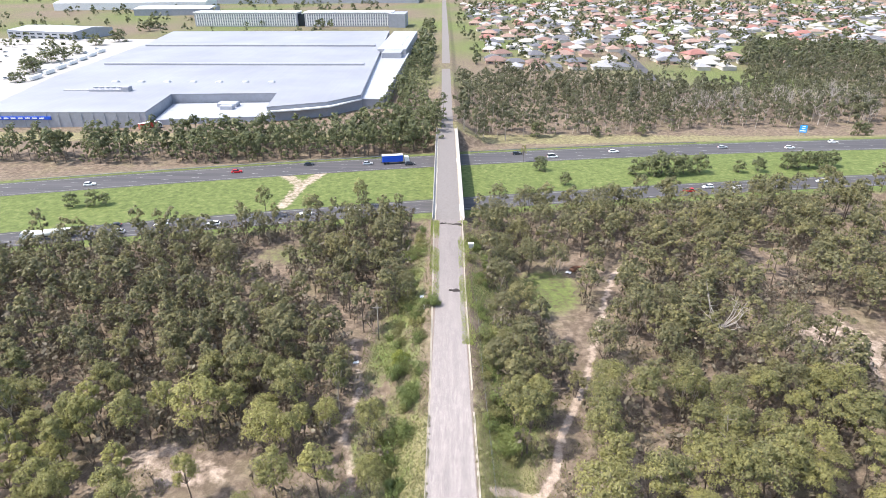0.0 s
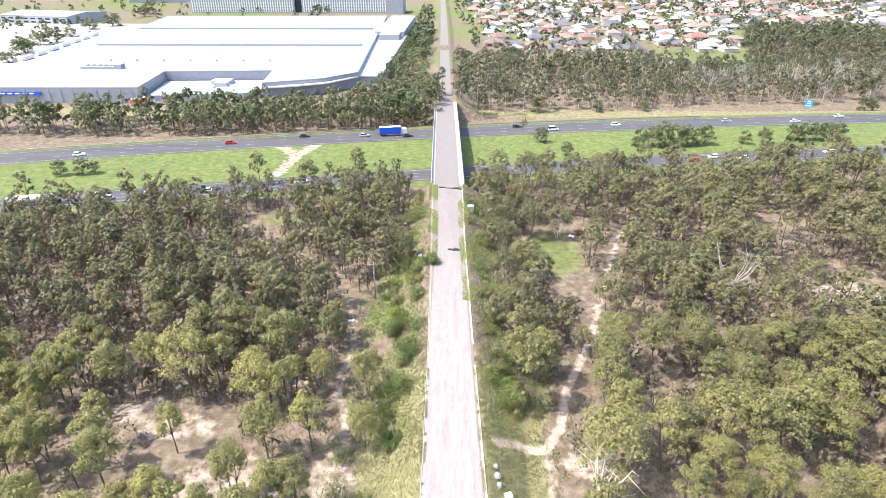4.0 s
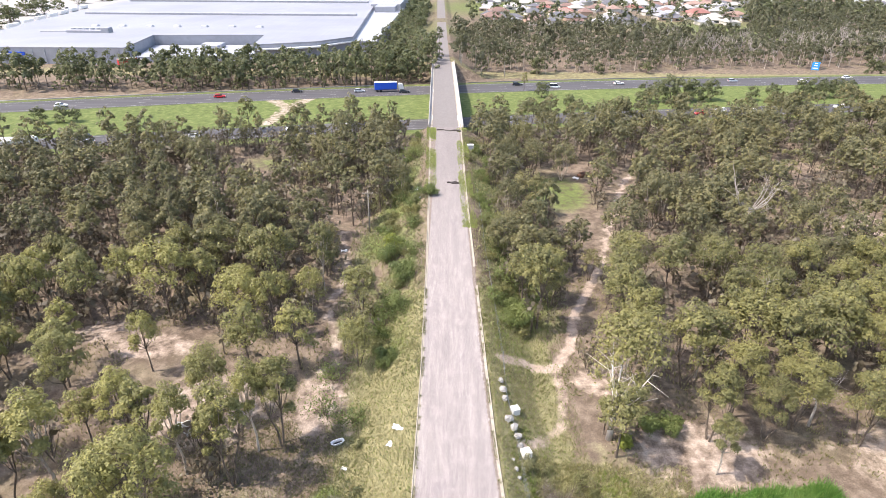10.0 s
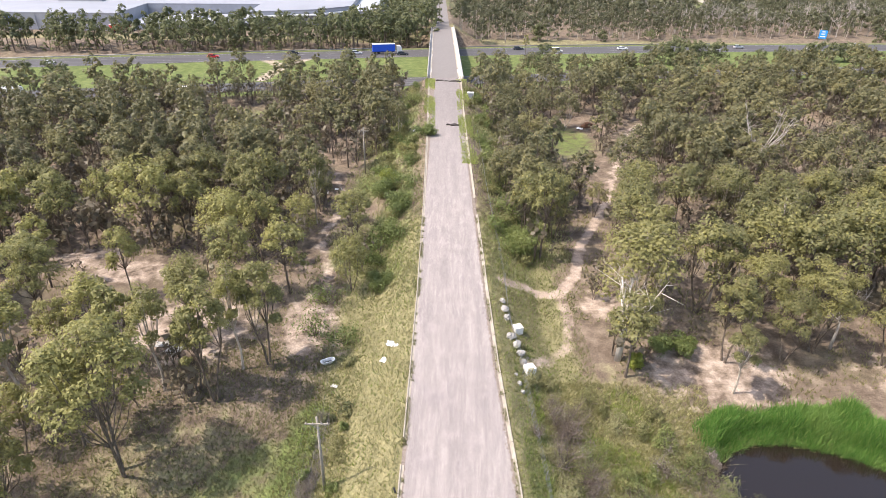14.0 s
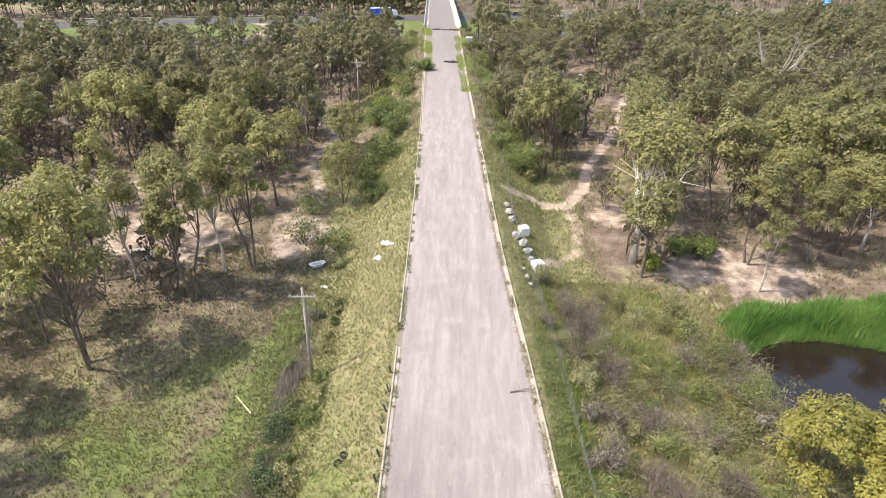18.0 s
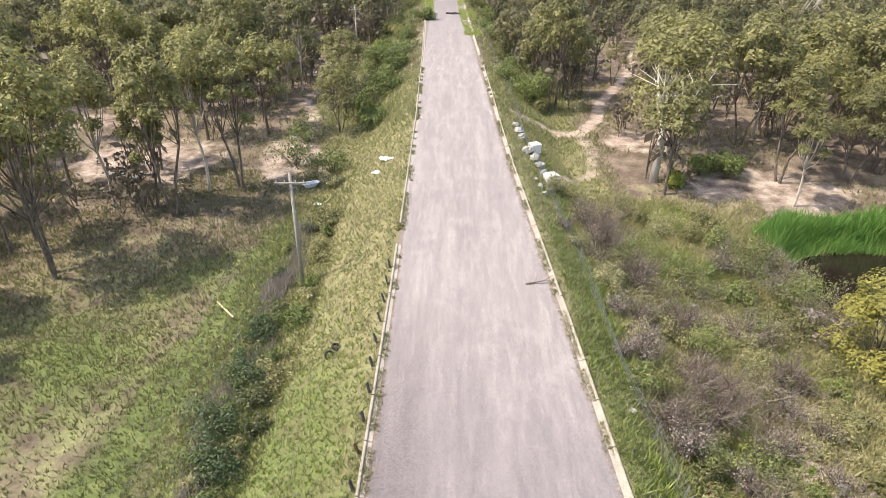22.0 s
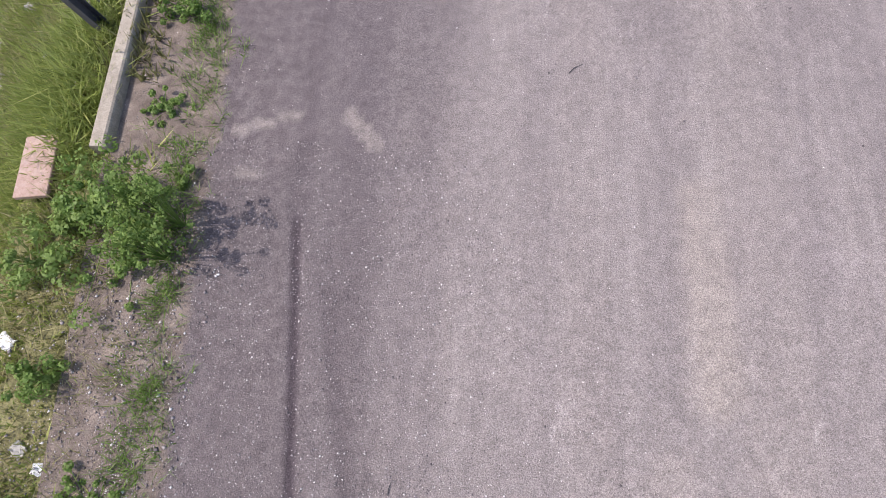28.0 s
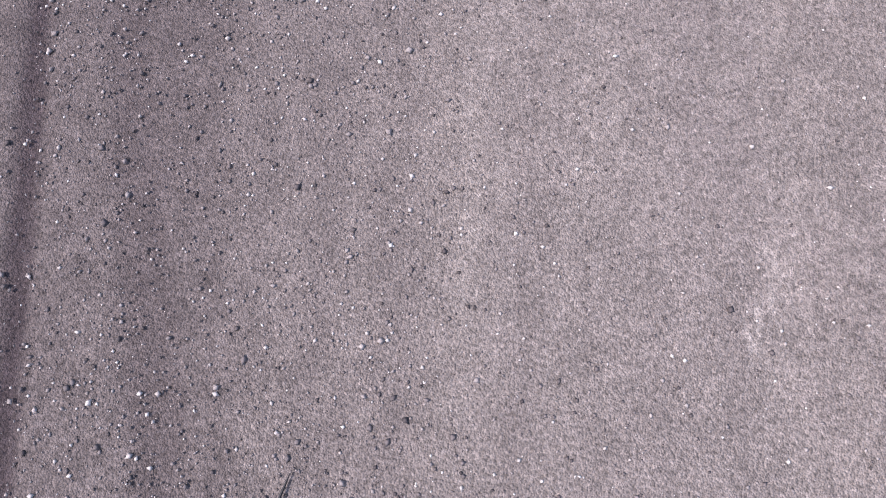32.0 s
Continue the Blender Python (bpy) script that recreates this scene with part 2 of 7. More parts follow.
def concrete_mat(name, a, b, c):
    k = Mat(name, 0.88)
    n = k.mix(0.5, k.nz(1.3, 5), k.nz(12, 4))
    k.colour(k.mix(0.5, k.ramp(n, (0.35, a), (0.5, b), (0.65, c)), k.ramp(k.nz(60), (0.3, tuple(v * 0.7 for v in b)), (0.7, c))))
    return k.bump(k.nz(40, 4), 0.35, 0.01).m


CONCRETE = concrete_mat("weathered_concrete", (0.27, 0.24, 0.21), (0.42, 0.38, 0.34), (0.55, 0.51, 0.46))
# Dull seal for deck and far road, its colour darkened to carry cloud shade.
SHADED_SEAL = concrete_mat("shaded_deck_seal", (0.115, 0.103, 0.098), (0.165, 0.148, 0.14), (0.215, 0.196, 0.185))
KERB = concrete_mat("stained_kerb", (0.14, 0.118, 0.092), (0.27, 0.236, 0.19), (0.43, 0.39, 0.325))
STONE = concrete_mat("grey_boulder", (0.14, 0.13, 0.12), (0.26, 0.25, 0.235), (0.40, 0.385, 0.36))
WHITE_BLOCK = concrete_mat("whitewashed_block", (0.5, 0.49, 0.47), (0.68, 0.67, 0.64), (0.78, 0.77, 0.74))
FADED = plain("faded_road_paint", (0.36, 0.355, 0.345), 0.7, vary=0.25, scale=0.8)
WHITE = plain("white_paint", (0.78, 0.78, 0.77), 0.4)
PALE = plain("pale_cladding", (0.34, 0.352, 0.385), 0.5, vary=0.1, scale=0.3)
GREYWALL = plain("grey_cladding", (0.28, 0.29, 0.325), 0.55, vary=0.1, scale=0.3)
BLACK = plain("black_rubber", (0.022, 0.022, 0.024), 0.75)
RUST = plain("rusty_steel", (0.17, 0.085, 0.05), 0.85, vary=0.3, scale=6, bump=0.3)
POST_STEEL = plain("dull_steel", (0.10, 0.10, 0.115), 0.6, 0.3, vary=0.25, scale=8)
TIMBER = plain("grey_timber", (0.33, 0.30, 0.255), 0.9, vary=0.25, scale=4, bump=0.3)
NEW_TIMBER = plain("bare_timber", (0.55, 0.44, 0.28), 0.8, vary=0.2, scale=4)
BLUE = plain("blue_paint", (0.02, 0.09, 0.55), 0.4, vary=0.1)
SIGN_BLUE = plain("sign_blue", (0.03, 0.28, 0.72), 0.4, vary=0.08)
RED = plain("red_paint", (0.42, 0.02, 0.025), 0.35, vary=0.1)
SILVER = plain("silver_paint", (0.48, 0.49, 0.51), 0.35, 0.4, vary=0.08)
DARK = plain("dark_paint", (0.03, 0.032, 0.038), 0.35, vary=0.1)
PLASTIC = plain("torn_plastic", (0.40, 0.39, 0.36), 0.5, vary=0.2, scale=9, bump=0.3)
DARK_GLASS = plain("tinted_glass", (0.03, 0.04, 0.05), 0.08, vary=0.05)
OFFICE_GLASS = plain("office_glass", (0.21, 0.235, 0.27), 0.2, vary=0.1)
YARD = concrete_mat("yard_concrete", (0.24, 0.23, 0.215), (0.33, 0.315, 0.295), (0.42, 0.40, 0.375))
WIRE = plain("galvanised_wire", (0.30, 0.31, 0.32), 0.5, 0.6)


def roof_sheet_mat():
    k = Mat("ribbed_white_roof", 0.55, 0.0, 0.35)
    rib = k.calc("SINE", k.calc("MULTIPLY", k.axis(0), 2.1))
    col = k.ramp(k.nz(0.02, 4), (0.35, (0.205, 0.21, 0.235)), (0.65, (0.25, 0.256, 0.283)))
    k.colour(k.mix(0.25, col, k.ramp(k.nz(1.0, 3, k.stretch(k.pos, 0.6, 0.01, 1)), (0.3, 0.82), (0.7, 1.08)), "MULTIPLY"))
    return k.bump(rib, 0.2, 0.05).m


ROOF_SHEET = roof_sheet_mat()


def water_mat():
    k = Mat("still_pond_water", 0.06, 0, 0.5)
    k.colour((0.014, 0.010, 0.008))
    return k.bump(k.nz(3, 3), 0.04, 0.02).m


WATER = water_mat()

# ---- mesh helpers ----
class Geo:
    """Collects vertices and faces for one mesh."""

    def __init__(self):
        self.v, self.f = [], []

    def add(self, verts, faces):
        n = len(self.v)
        self.v.extend(tuple(p) for p in verts)
        self.f.extend(tuple(n + i for i in q) for q in faces)
        return self

    def box(self, c, s, turn=0.0, taper=0.0, bevel=0.0):
        """A box with centre c and size s, with chamfered upright and upper edges."""
        hx, hy, hz = s[0] / 2, s[1] / 2, s[2] / 2
        b = min(bevel, hx * 0.9, hy * 0.9, hz)
        ca, sa = math.cos(turn), math.sin(turn)
        rings = [(-hz, 1.0, b)]
        if b:
            rings += [(hz - b, 1 - taper, b), (hz, 1 - taper, b * 2)]
        else:
            rings += [(hz, 1 - taper, 0)]
        out = []
        for z, k, q in rings:
            x, y = hx * k, hy * k
            if b:
                inset = b if q > b * 1.5 else 0
                x, y = x - inset, y - inset
                pts = [(-x + b, -y), (x - b, -y), (x, -y + b), (x, y - b), (x - b, y), (-x + b, y), (-x, y - b), (-x, -y + b)]
            else:
                pts = [(-x, -y), (x, -y), (x, y), (-x, y)]
            out += [(c[0] + px * ca - py * sa, c[1] + px * sa + py * ca, c[2] + z) for px, py in pts]
        n = 8 if b else 4
        faces = [tuple(range(n))[::-1], tuple(range((len(rings) - 1) * n, len(rings) * n))]
        for r in range(len(rings) - 1):
            faces += [(r * n + i, r * n + (i + 1) % n, r * n + n + (i + 1) % n, r * n + n + i) for i in range(n)]
        return self.add(out, faces)

    def tube(self, pts, radii, sides=6, cap=True):
        pts = [Vector(p) for p in pts]
        out, faces = [], []
        for i, p in enumerate(pts):
            d = (pts[min(i + 1, len(pts) - 1)] - pts[max(i - 1, 0)]).normalized()
            a = d.orthogonal().normalized() if abs(d.z) > 0.9 else d.cross(Vector((0, 0, 1))).normalized()
            b = d.cross(a)
            r = radii[i] if isinstance(radii, (list, tuple)) else radii
            out += [p + r * (math.cos(t) * a + math.sin(t) * b) for t in (2 * math.pi * j / sides for j in range(sides))]
        for i in range(len(pts) - 1):
            faces += [(i * sides + j, i * sides + (j + 1) % sides, (i + 1) * sides + (j + 1) % sides, (i + 1) * sides + j) for j in range(sides)]
        if cap:
            faces += [tuple(range(sides))[::-1], tuple(range((len(pts) - 1) * sides, len(pts) * sides))]
        return self.add(out, faces)

    def loft(self, sections):
        """Joins closed sections with equal point counts, capped at both ends."""
        n = len(sections[0])
        out = [p for s in sections for p in s]
        faces = [tuple(range(n))[::-1], tuple(range((len(sections) - 1) * n, len(sections) * n))]
        for r in range(len(sections) - 1):
            faces += [(r * n + i, r * n + (i + 1) % n, r * n + n + (i + 1) % n, r * n + n + i) for i in range(n)]
        return self.add(out, faces)

    def lump(self, c, s, rng, rough=0.25, rings=5, sides=8):
        """An uneven stone-like lump."""
        out, faces = [], []
        for i in range(1, rings):
            p = math.pi * i / rings
            for j in range(sides):
                t = 2 * math.pi * j / sides
                k = 1 + rough * (rng.random() - 0.5) * 2
                out.append((c[0] + s[0] * k * math.sin(p) * math.cos(t), c[1] + s[1] * k * math.sin(p) * math.sin(t), c[2] + s[2] * k * math.cos(p)))
        out += [(c[0], c[1], c[2] + s[2]), (c[0], c[1], c[2] - s[2])]
        top, low = len(out) - 2, len(out) - 1
        for i in range(rings - 2):
            faces += [(i * sides + j, i * sides + (j + 1) % sides, (i + 1) * sides + (j + 1) % sides, (i + 1) * sides + j)[::-1] for j in range(sides)]
        last = (rings - 2) * sides
        faces += [(j, (j + 1) % sides, top) for j in range(sides)]
        faces += [(last + (j + 1) % sides, last + j, low) for j in range(sides)]
        return self.add(out, faces)

    def mesh(self, name, material, smooth=False):
        me = bpy.data.meshes.new(name)
        me.from_pydata(self.v, [], self.f)
        me.materials.append(material)
        if smooth:
            me.polygons.foreach_set("use_smooth", [True] * len(me.polygons))
        me.update()
        return me


def array_mesh(name, verts, quads, material):
    """A mesh from arrays of corners and of equal-sized faces."""
    me = bpy.data.meshes.new(name)
    n, k = quads.shape
    me.vertices.add(len(verts))
    me.vertices.foreach_set("co", np.ascontiguousarray(verts, dtype=np.float32).ravel())
    me.loops.add(n * k)
    me.loops.foreach_set("vertex_index", np.ascontiguousarray(quads, dtype=np.int32).ravel())
    me.polygons.add(n)
    me.polygons.foreach_set("loop_start", np.arange(0, n * k, k, dtype=np.int32))
    me.polygons.foreach_set("loop_total", np.full(n, k, dtype=np.int32))
    me.materials.append(material)
    me.update(calc_edges=True)
    return me


def part(name, geo, material, parent, label="", smooth=False):
    me = geo if isinstance(geo, bpy.types.Mesh) else geo.mesh(name, material, smooth)
    ob = new(name, me)
    ob.parent = parent
    return tagged(ob, label) if label else ob


def thing(name, place, label, category, group="", turn=0.0):
    ob = new(name)
    ob.empty_display_size = 0.2
    ob.matrix_basis = Matrix.Translation(place) @ Matrix.Rotation(turn, 4, "Z")
    return tagged(ob, label, category, group)


def solid(name, geo, material, place, label, category, group="", turn=0.0, smooth=False):
    """A thing of one piece."""
    ob = new(name, geo.mesh(name, material, smooth))
    ob.matrix_basis = Matrix.Translation(place) @ Matrix.Rotation(turn, 4, "Z")
    return tagged(ob, label, category, group)


# ---- the lie of the land ----
ROAD_Y = [-200, 0, 18, 27, 37, 47, 57, 67, 77, 100, 135, 160, 180, 240, 300, 400, 520, 6000]
ROAD_Z = [0, 0, 0.05, 0.5, 1.1, 1.95, 2.9, 3.9, 4.9, 6.6, 8.5, 9.4, 9.75, 9.6, 8.2, 4.0, 2.0, 2.0]
BRIDGE = (178.0, 297.0)


def road_z(y):
    return np.interp(y, ROAD_Y, ROAD_Z)


def road_l(y):
    return np.interp(y, [-60, 0, 3.7, 6.2, 7.4, 9.1, 14, 20, 37, 70, 98, 136, 169, 300, 700, 6000], [-1.0, -1.6, -1.97, -2.1, -2.18, -2.36, -2.76, -2.8, -2.84, -2.98, -3.55, -4.8, -6.0, -10.1, -23, -200])


def road_r(y):
    return np.interp(y, [-60, 10, 16, 21, 26, 33, 42, 57, 72, 98, 136, 169, 300, 700, 6000], [9.4, 9.35, 9.16, 8.88, 8.64, 8.3, 7.72, 6.62, 5.85, 4.75, 3.3, 2.6, -1.4, -13, -190])


def far_y(x):
    x = np.clip(x, -400, 330)
    return -2.39e-4 * x * x + 0.194 * x + 264.1


def near_y(x):
    x = np.clip(x, -400, 330)
    return -1.82e-4 * x * x + 0.211 * x + 209.7


def step(a, b, v):
    t = np.clip((v - a) / (b - a), 0, 1)
    return t * t * (3 - 2 * t)


def wavy(x, y, s):
    return np.sin(x / s + 1.3 * np.sin(y / s / 1.7)) * np.cos(y / s * 0.83 + 0.9 * np.sin(x / s / 2.1))


POND = (39.5, 44.6, 10.2, 6.6)


def pond_d(x, y):
    """Below 1 inside the pond."""
    return np.hypot((x - POND[0]) / POND[2], (y - POND[1]) / POND[3]) + 0.10 * wavy(x, y, 3.1)


def land(x, y):
    x, y = np.asarray(x, float), np.asarray(y, float)
    low = np.interp(y, [-80, 38, 60, 78, 165, 420, 700], [-3.2, -3.0, -1.0, 0.9, 1.0, 0.0, 0.0])
    low = low + 0.18 * wavy(x, y, 7.0) + 0.06 * wavy(x + 31, y, 2.2)
    u = np.minimum(np.abs(y - far_y(x)), np.abs(y - near_y(x)))
    between = (y < far_y(x)) & (y > near_y(x))
    u = np.where(between, 0, u)
    low = low + (2.4 - low) * (1 - step(11, 26, u))
    low = low - 1.8 * (1 - step(1.0, 1.22, pond_d(x, y)))
    top = road_z(y) - 0.05
    side = np.maximum(np.maximum(road_l(y) - x, x - road_r(y)) - 0.9, 0)
    gap = np.maximum(np.minimum(y - BRIDGE[0], BRIDGE[1] - y), 0)
    bank = top - side / (1.75 + 0.25 * wavy(x, y, 5)) - gap / 1.5 - 0.03 * np.minimum(side, 1)
    return np.maximum(low, bank)


def land_z(x, y):
    return float(land(x, y))


PATH_R = [(8.5, 74), (12, 75.5), (16.8, 75.2), (20, 80), (22.5, 90), (31, 108.6), (36, 124), (40.5, 138), (47.8, 158), (56, 168)]
PATH_LOOP = [(16.8, 75.2), (17.5, 70), (16.5, 64), (12.5, 60), (10.5, 58.5)]
PATH_L = [(-12.5, 62), (-15.5, 70), (-17.5, 80), (-21, 91), (-19.5, 104), (-23, 120), (-34, 138), (-52, 148), (-75, 150)]
PATH_L2 = [(-18, 14), (-17, 28), (-15.5, 40), (-14, 52)]


def line_d(x, y, pts):
    """The distance from a broken line."""
    best = np.full(np.shape(x), 1e9)
    for (ax, ay), (bx, by) in zip(pts, pts[1:]):
        dx, dy = bx - ax, by - ay
        t = np.clip(((x - ax) * dx + (y - ay) * dy) / (dx * dx + dy * dy), 0, 1)
        best = np.minimum(best, np.hypot(x - ax - t * dx, y - ay - t * dy))
    return best


def spot(x, y, cx, cy, rx, ry, soft=0.5):
    return 1 - step(1 - soft, 1 + soft, np.hypot((x - cx) / rx, (y - cy) / ry))


def soil_at(x, y):
    s = np.maximum(0.72 * (1 - step(0.4, 1.6, line_d(x, y, PATH_R))), 0.55 * (1 - step(0.5, 1.5, line_d(x, y, PATH_LOOP))))
    s = np.maximum(s, 0.5 * (1 - step(0.5, 1.8, line_d(x, y, PATH_L))))
    for v in ([(-56, 252), (-63, 228), (-65, 206)], [(-78, 248), (-63, 228)]):
        s = np.maximum(s, 0.62 * (1 - step(1.2, 5.0, line_d(x, y, v))))
    for c in ((34, 60, 11, 7), (24, 73, 6, 4), (96, 122, 14, 14), (-18, 68, 4, 9), (21, 27, 3.5, 5), (-34, 66, 11, 8), (-47, 79, 8, 4), (-56, 83, 6, 4), (-34, 90, 8, 6), (70, 60, 20, 8)):
        s = np.maximum(s, 0.52 * spot(x, y, *c))
    return s


def green_at(x, y):
    far, near = far_y(x), near_y(x)
    g = ((y > near + 8) & (y < far - 8)) * 1.0
    g = np.maximum(g, 0.75 * (1 - step(8, 20, np.minimum(np.abs(y - far), np.abs(y - near)))))
    g = np.maximum(g, 0.62 * spot(x, y, 27, 148, 11, 14))
    g = np.maximum(g, 0.7 * (1 - step(1.2, 3.2, np.abs(line_d(x, y, PATH_L2)))))
    g = np.maximum(g, 0.62 * spot(x, y, -8, 14, 6, 22))
    g = np.maximum(g, 0.55 * spot(x, y, 12, 30, 4, 26))
    g = np.maximum(g, 0.55 * spot(x, y, -38, 168, 26, 9))
    slope = np.maximum(road_l(y) - x, x - road_r(y))
    g = np.maximum(g, (0.5 + 0.22 * wavy(x, y, 3.7)) * step(1.0, 3.0, slope) * (1 - step(13, 19, slope)) * step(62, 84, y) * (1 - step(168, 180, y)))
    g = np.maximum(g, 0.5 * spot(x, y, 13.5, 34, 3.5, 26))
    g = np.maximum(g, (0.58 + 0.26 * wavy(x, y, 1.4)) * spot(x, y, -4.5, 4, 4.4, 16, 0.5))
    g = np.maximum(g, (0.5 + 0.2 * wavy(x, y, 3.1)) * spot(x, y, -22, 28, 16, 24))
    lawn = step(330, 460, y) * (0.46 + 0.2 * wavy(x, y, 45)) * np.where((x < -40) & (y < 420), 0.5, 1)
    g = np.maximum(g, 0.75 * (1 - step(0.1, 0.35, np.abs(pond_d(x, y) - 1.1))))
    return np.maximum(g, lawn)


def straw_at(x, y):
    side = np.maximum(np.maximum(road_l(y) - x, x - road_r(y)), 0)
    s = 0.8 * (1 - step(9, 14, side)) * (1 - step(80, 110, y))
    s = np.maximum(s, 0.5 * spot(x, y, -26, 34, 18, 22))
    s = np.maximum(s, 0.66 * spot(x, y, 22, 36, 13, 26))
    s = np.maximum(s, 0.6 * step(292, 300, y) * (1 - step(312, 322, y)))
    return s


def lines(*pieces):
    out = [np.arange(a, b, d) for a, b, d in pieces]
    return np.concatenate(out)


GX = np.concatenate([[-5000, -3000, -2000, -1400, -1000], lines((-760, -240, 40), (-240, -130, 10), (-130, -24, 2), (-24, -12, 1), (-12, 16, 0.5), (16, 30, 1), (30, 170, 2), (170, 300, 10), (300, 900, 40)), [1000, 1400, 2000, 3000, 5000]])
GY = np.concatenate([[-3000, -800, -300, -120, -70], lines((-40, -6, 2), (-6, 34, 0.5), (34, 90, 1), (90, 340, 2), (340, 460, 8), (460, 1400, 45)), [1400, 1700, 2300, 3200, 5000]])
gx, gy = np.meshgrid(GX, GY)
gz = land(gx, gy)
nx, ny = len(GX), len(GY)
ids = np.arange(nx * ny).reshape(ny, nx)
quads = np.stack([ids[:-1, :-1], ids[:-1, 1:], ids[1:, 1:], ids[1:, :-1]], -1).reshape(-1, 4)
me = array_mesh("ground", np.stack([gx, gy, gz], -1).reshape(-1, 3), quads, GROUND)
me.polygons.foreach_set("use_smooth", [True] * len(me.polygons))
for key, fn in (("soil", soil_at), ("green", green_at), ("straw", straw_at)):
    at = me.attributes.new(key, "FLOAT", "POINT")
    at.data.foreach_set("value", fn(gx, gy).ravel().astype(np.float32))
ground = tagged(new("ground", me), "dry bushland soil with leaf litter, straw grass and green patches", "ground", kind="structure")


# ---- the old road ----
def sheet(name, xs_of, ys, zs_of, material, across):
    """A strip of ground, running in y, with the given points across."""
    v = np.array([(x, y, zs_of(x, y)) for y in ys for x in xs_of(y)])
    n = across
    ids = np.arange(len(v)).reshape(-1, n)
    q = np.stack([ids[:-1, :-1], ids[:-1, 1:], ids[1:, 1:], ids[1:, :-1]], -1).reshape(-1, 4)
    return array_mesh(name, v, q, material)


ys = np.concatenate([np.arange(-60, -6, 6), np.arange(-6, 9, 0.1), np.arange(9, 40, 0.5), np.arange(40, 178, 2), [178]])
ux = np.concatenate([np.linspace(0, 0.10, 6)[:-1], np.linspace(0.10, 0.30, 70)[:-1], np.linspace(0.30, 0.62, 30)[:-1], np.linspace(0.62, 1, 9)])


def road_x(y):
    return road_l(y) - 0.3 + ux * (road_r(y) - road_l(y) + 0.5)


def road_relief(x, y):
    return float(road_z(y)) + 0.03 * math.sin(math.pi * min(1, max(0, (x - float(road_l(y))) / (float(road_r(y) - road_l(y)))))) + 0.001 * noise.noise((x * 1.5, y * 0.7, 0))


me = sheet("road", road_x, ys, road_relief, OLD_ROAD, len(ux))
co = np.empty(len(me.vertices) * 3, np.float32)
me.vertices.foreach_get("co", co)
co = co.reshape(-1, 3)
rx, ry = co[:, 0], co[:, 1]
groove = np.zeros(len(co))
for a, b, w, k in (((0.42, -0.6), (0.2, 1.1), 0.045, 1.0), ((0.2, 1.1), (-0.08, 3.1), 0.045, 1.0), ((-0.08, 3.1), (-0.35, 9.0), 0.10, 0.3), ((0.98, -0.2), (0.34, 2.4), 0.085, 0.42), ((1.0, -0.6), (0.62, 2.0), 0.13, 0.2), ((0.62, 2.0), (0.35, 5), 0.13, 0.28), ((0.56, 2.2), (0.1, 14.0), 0.22, 0.24), ((1.1, 4.0), (0.8, 16.0), 0.3, 0.16), ((0.4, 9), (0.3, 15), 0.25, 0.26), ((2.3, 15), (2.6, 19), 0.7, 0.14)):
    groove = np.maximum(groove, k * (1 - step(w * 0.5, w * 1.6, line_d(rx, ry, (a, b)))))
co[:, 2] -= (0.012 * groove * (ry < 4)).astype(np.float32)
me.vertices.foreach_set("co", co.ravel())
bare = np.zeros(len(co))
for a, b, w, k in (((3.95, 1.7), (3.9, 3.6), 0.2, 1.0), ((3.6, -2), (3.5, 1.0), 0.2, 0.4), ((-0.9, 4.1), (-0.2, 4.35), 0.04, 0.8), ((0.3, 4.35), (0.62, 4.0), 0.07, 0.9), ((-0.8, 3.6), (-0.4, 3.55), 0.03, 0.6), ((2.9, -2), (2.7, 6), 0.2, 0.2), ((1.65, -3), (1.4, 5), 0.05, 0.12), ((4.6, -3), (4.2, 9), 0.3, 0.25)):
    bare = np.maximum(bare, k * (1 - step(w * 0.7, w * 1.5, line_d(rx, ry, (a, b)))))
coarse = (1 - step(1.0, 4.6, rx - road_l(ry))) * (1 - step(14, 40, ry))
coarse = np.maximum(coarse - 0.6 * bare, 0)
seal = np.interp(ry, [0, 3, 8, 13, 20, 40, 200], [-0.85, -1.05, -1.4, -1.95, -2.6, -2.75, -5])
verge = np.maximum(1 - step(-0.25, 0.3, rx - seal), 1 - step(0.05, 0.55, road_r(ry) - rx))
oily = np.zeros(len(co))
for cx, cy, wx, wy, k in ((2.6, 15.5, 2.6, 5.5, 0.9), (6.2, 17.0, 2.8, 7.0, 0.8), (0.4, 10.5, 1.3, 6.0, 0.8), (4.5, 10.0, 2.4, 5.0, 0.45), (1.5, 23, 2.4, 7.0, 0.5)):
    oily = np.maximum(oily, k * spot(rx, ry, cx, cy, wx, wy, 0.9))
# The first mask ramps up the painted cloud shade from y 85 to 160.
for key, val in (("far_shade", 0.9 * step(85, 160, ry)), ("oily", oily), ("groove", groove), ("bare", bare), ("coarse", coarse), ("verge", verge)):
    at = me.attributes.new(key, "FLOAT", "POINT")
    at.data.foreach_set("value", val.astype(np.float32))
road = tagged(new("road", me), "disused grey chip-seal road with worn wheel tracks", "road", kind="structure")
ys2 = np.concatenate([np.arange(297, 700, 6), np.arange(700, 1700, 100)])
me = sheet("far_road", lambda y: np.linspace(float(road_l(y)) + 1.5, float(road_r(y)) - 1.0, 4), ys2, lambda x, y: float(land(x, y)) + 0.06, SHADED_SEAL, 4)
tagged(new("far_road", me), "disused grey road running on beyond the bridge", "road", kind="structure")

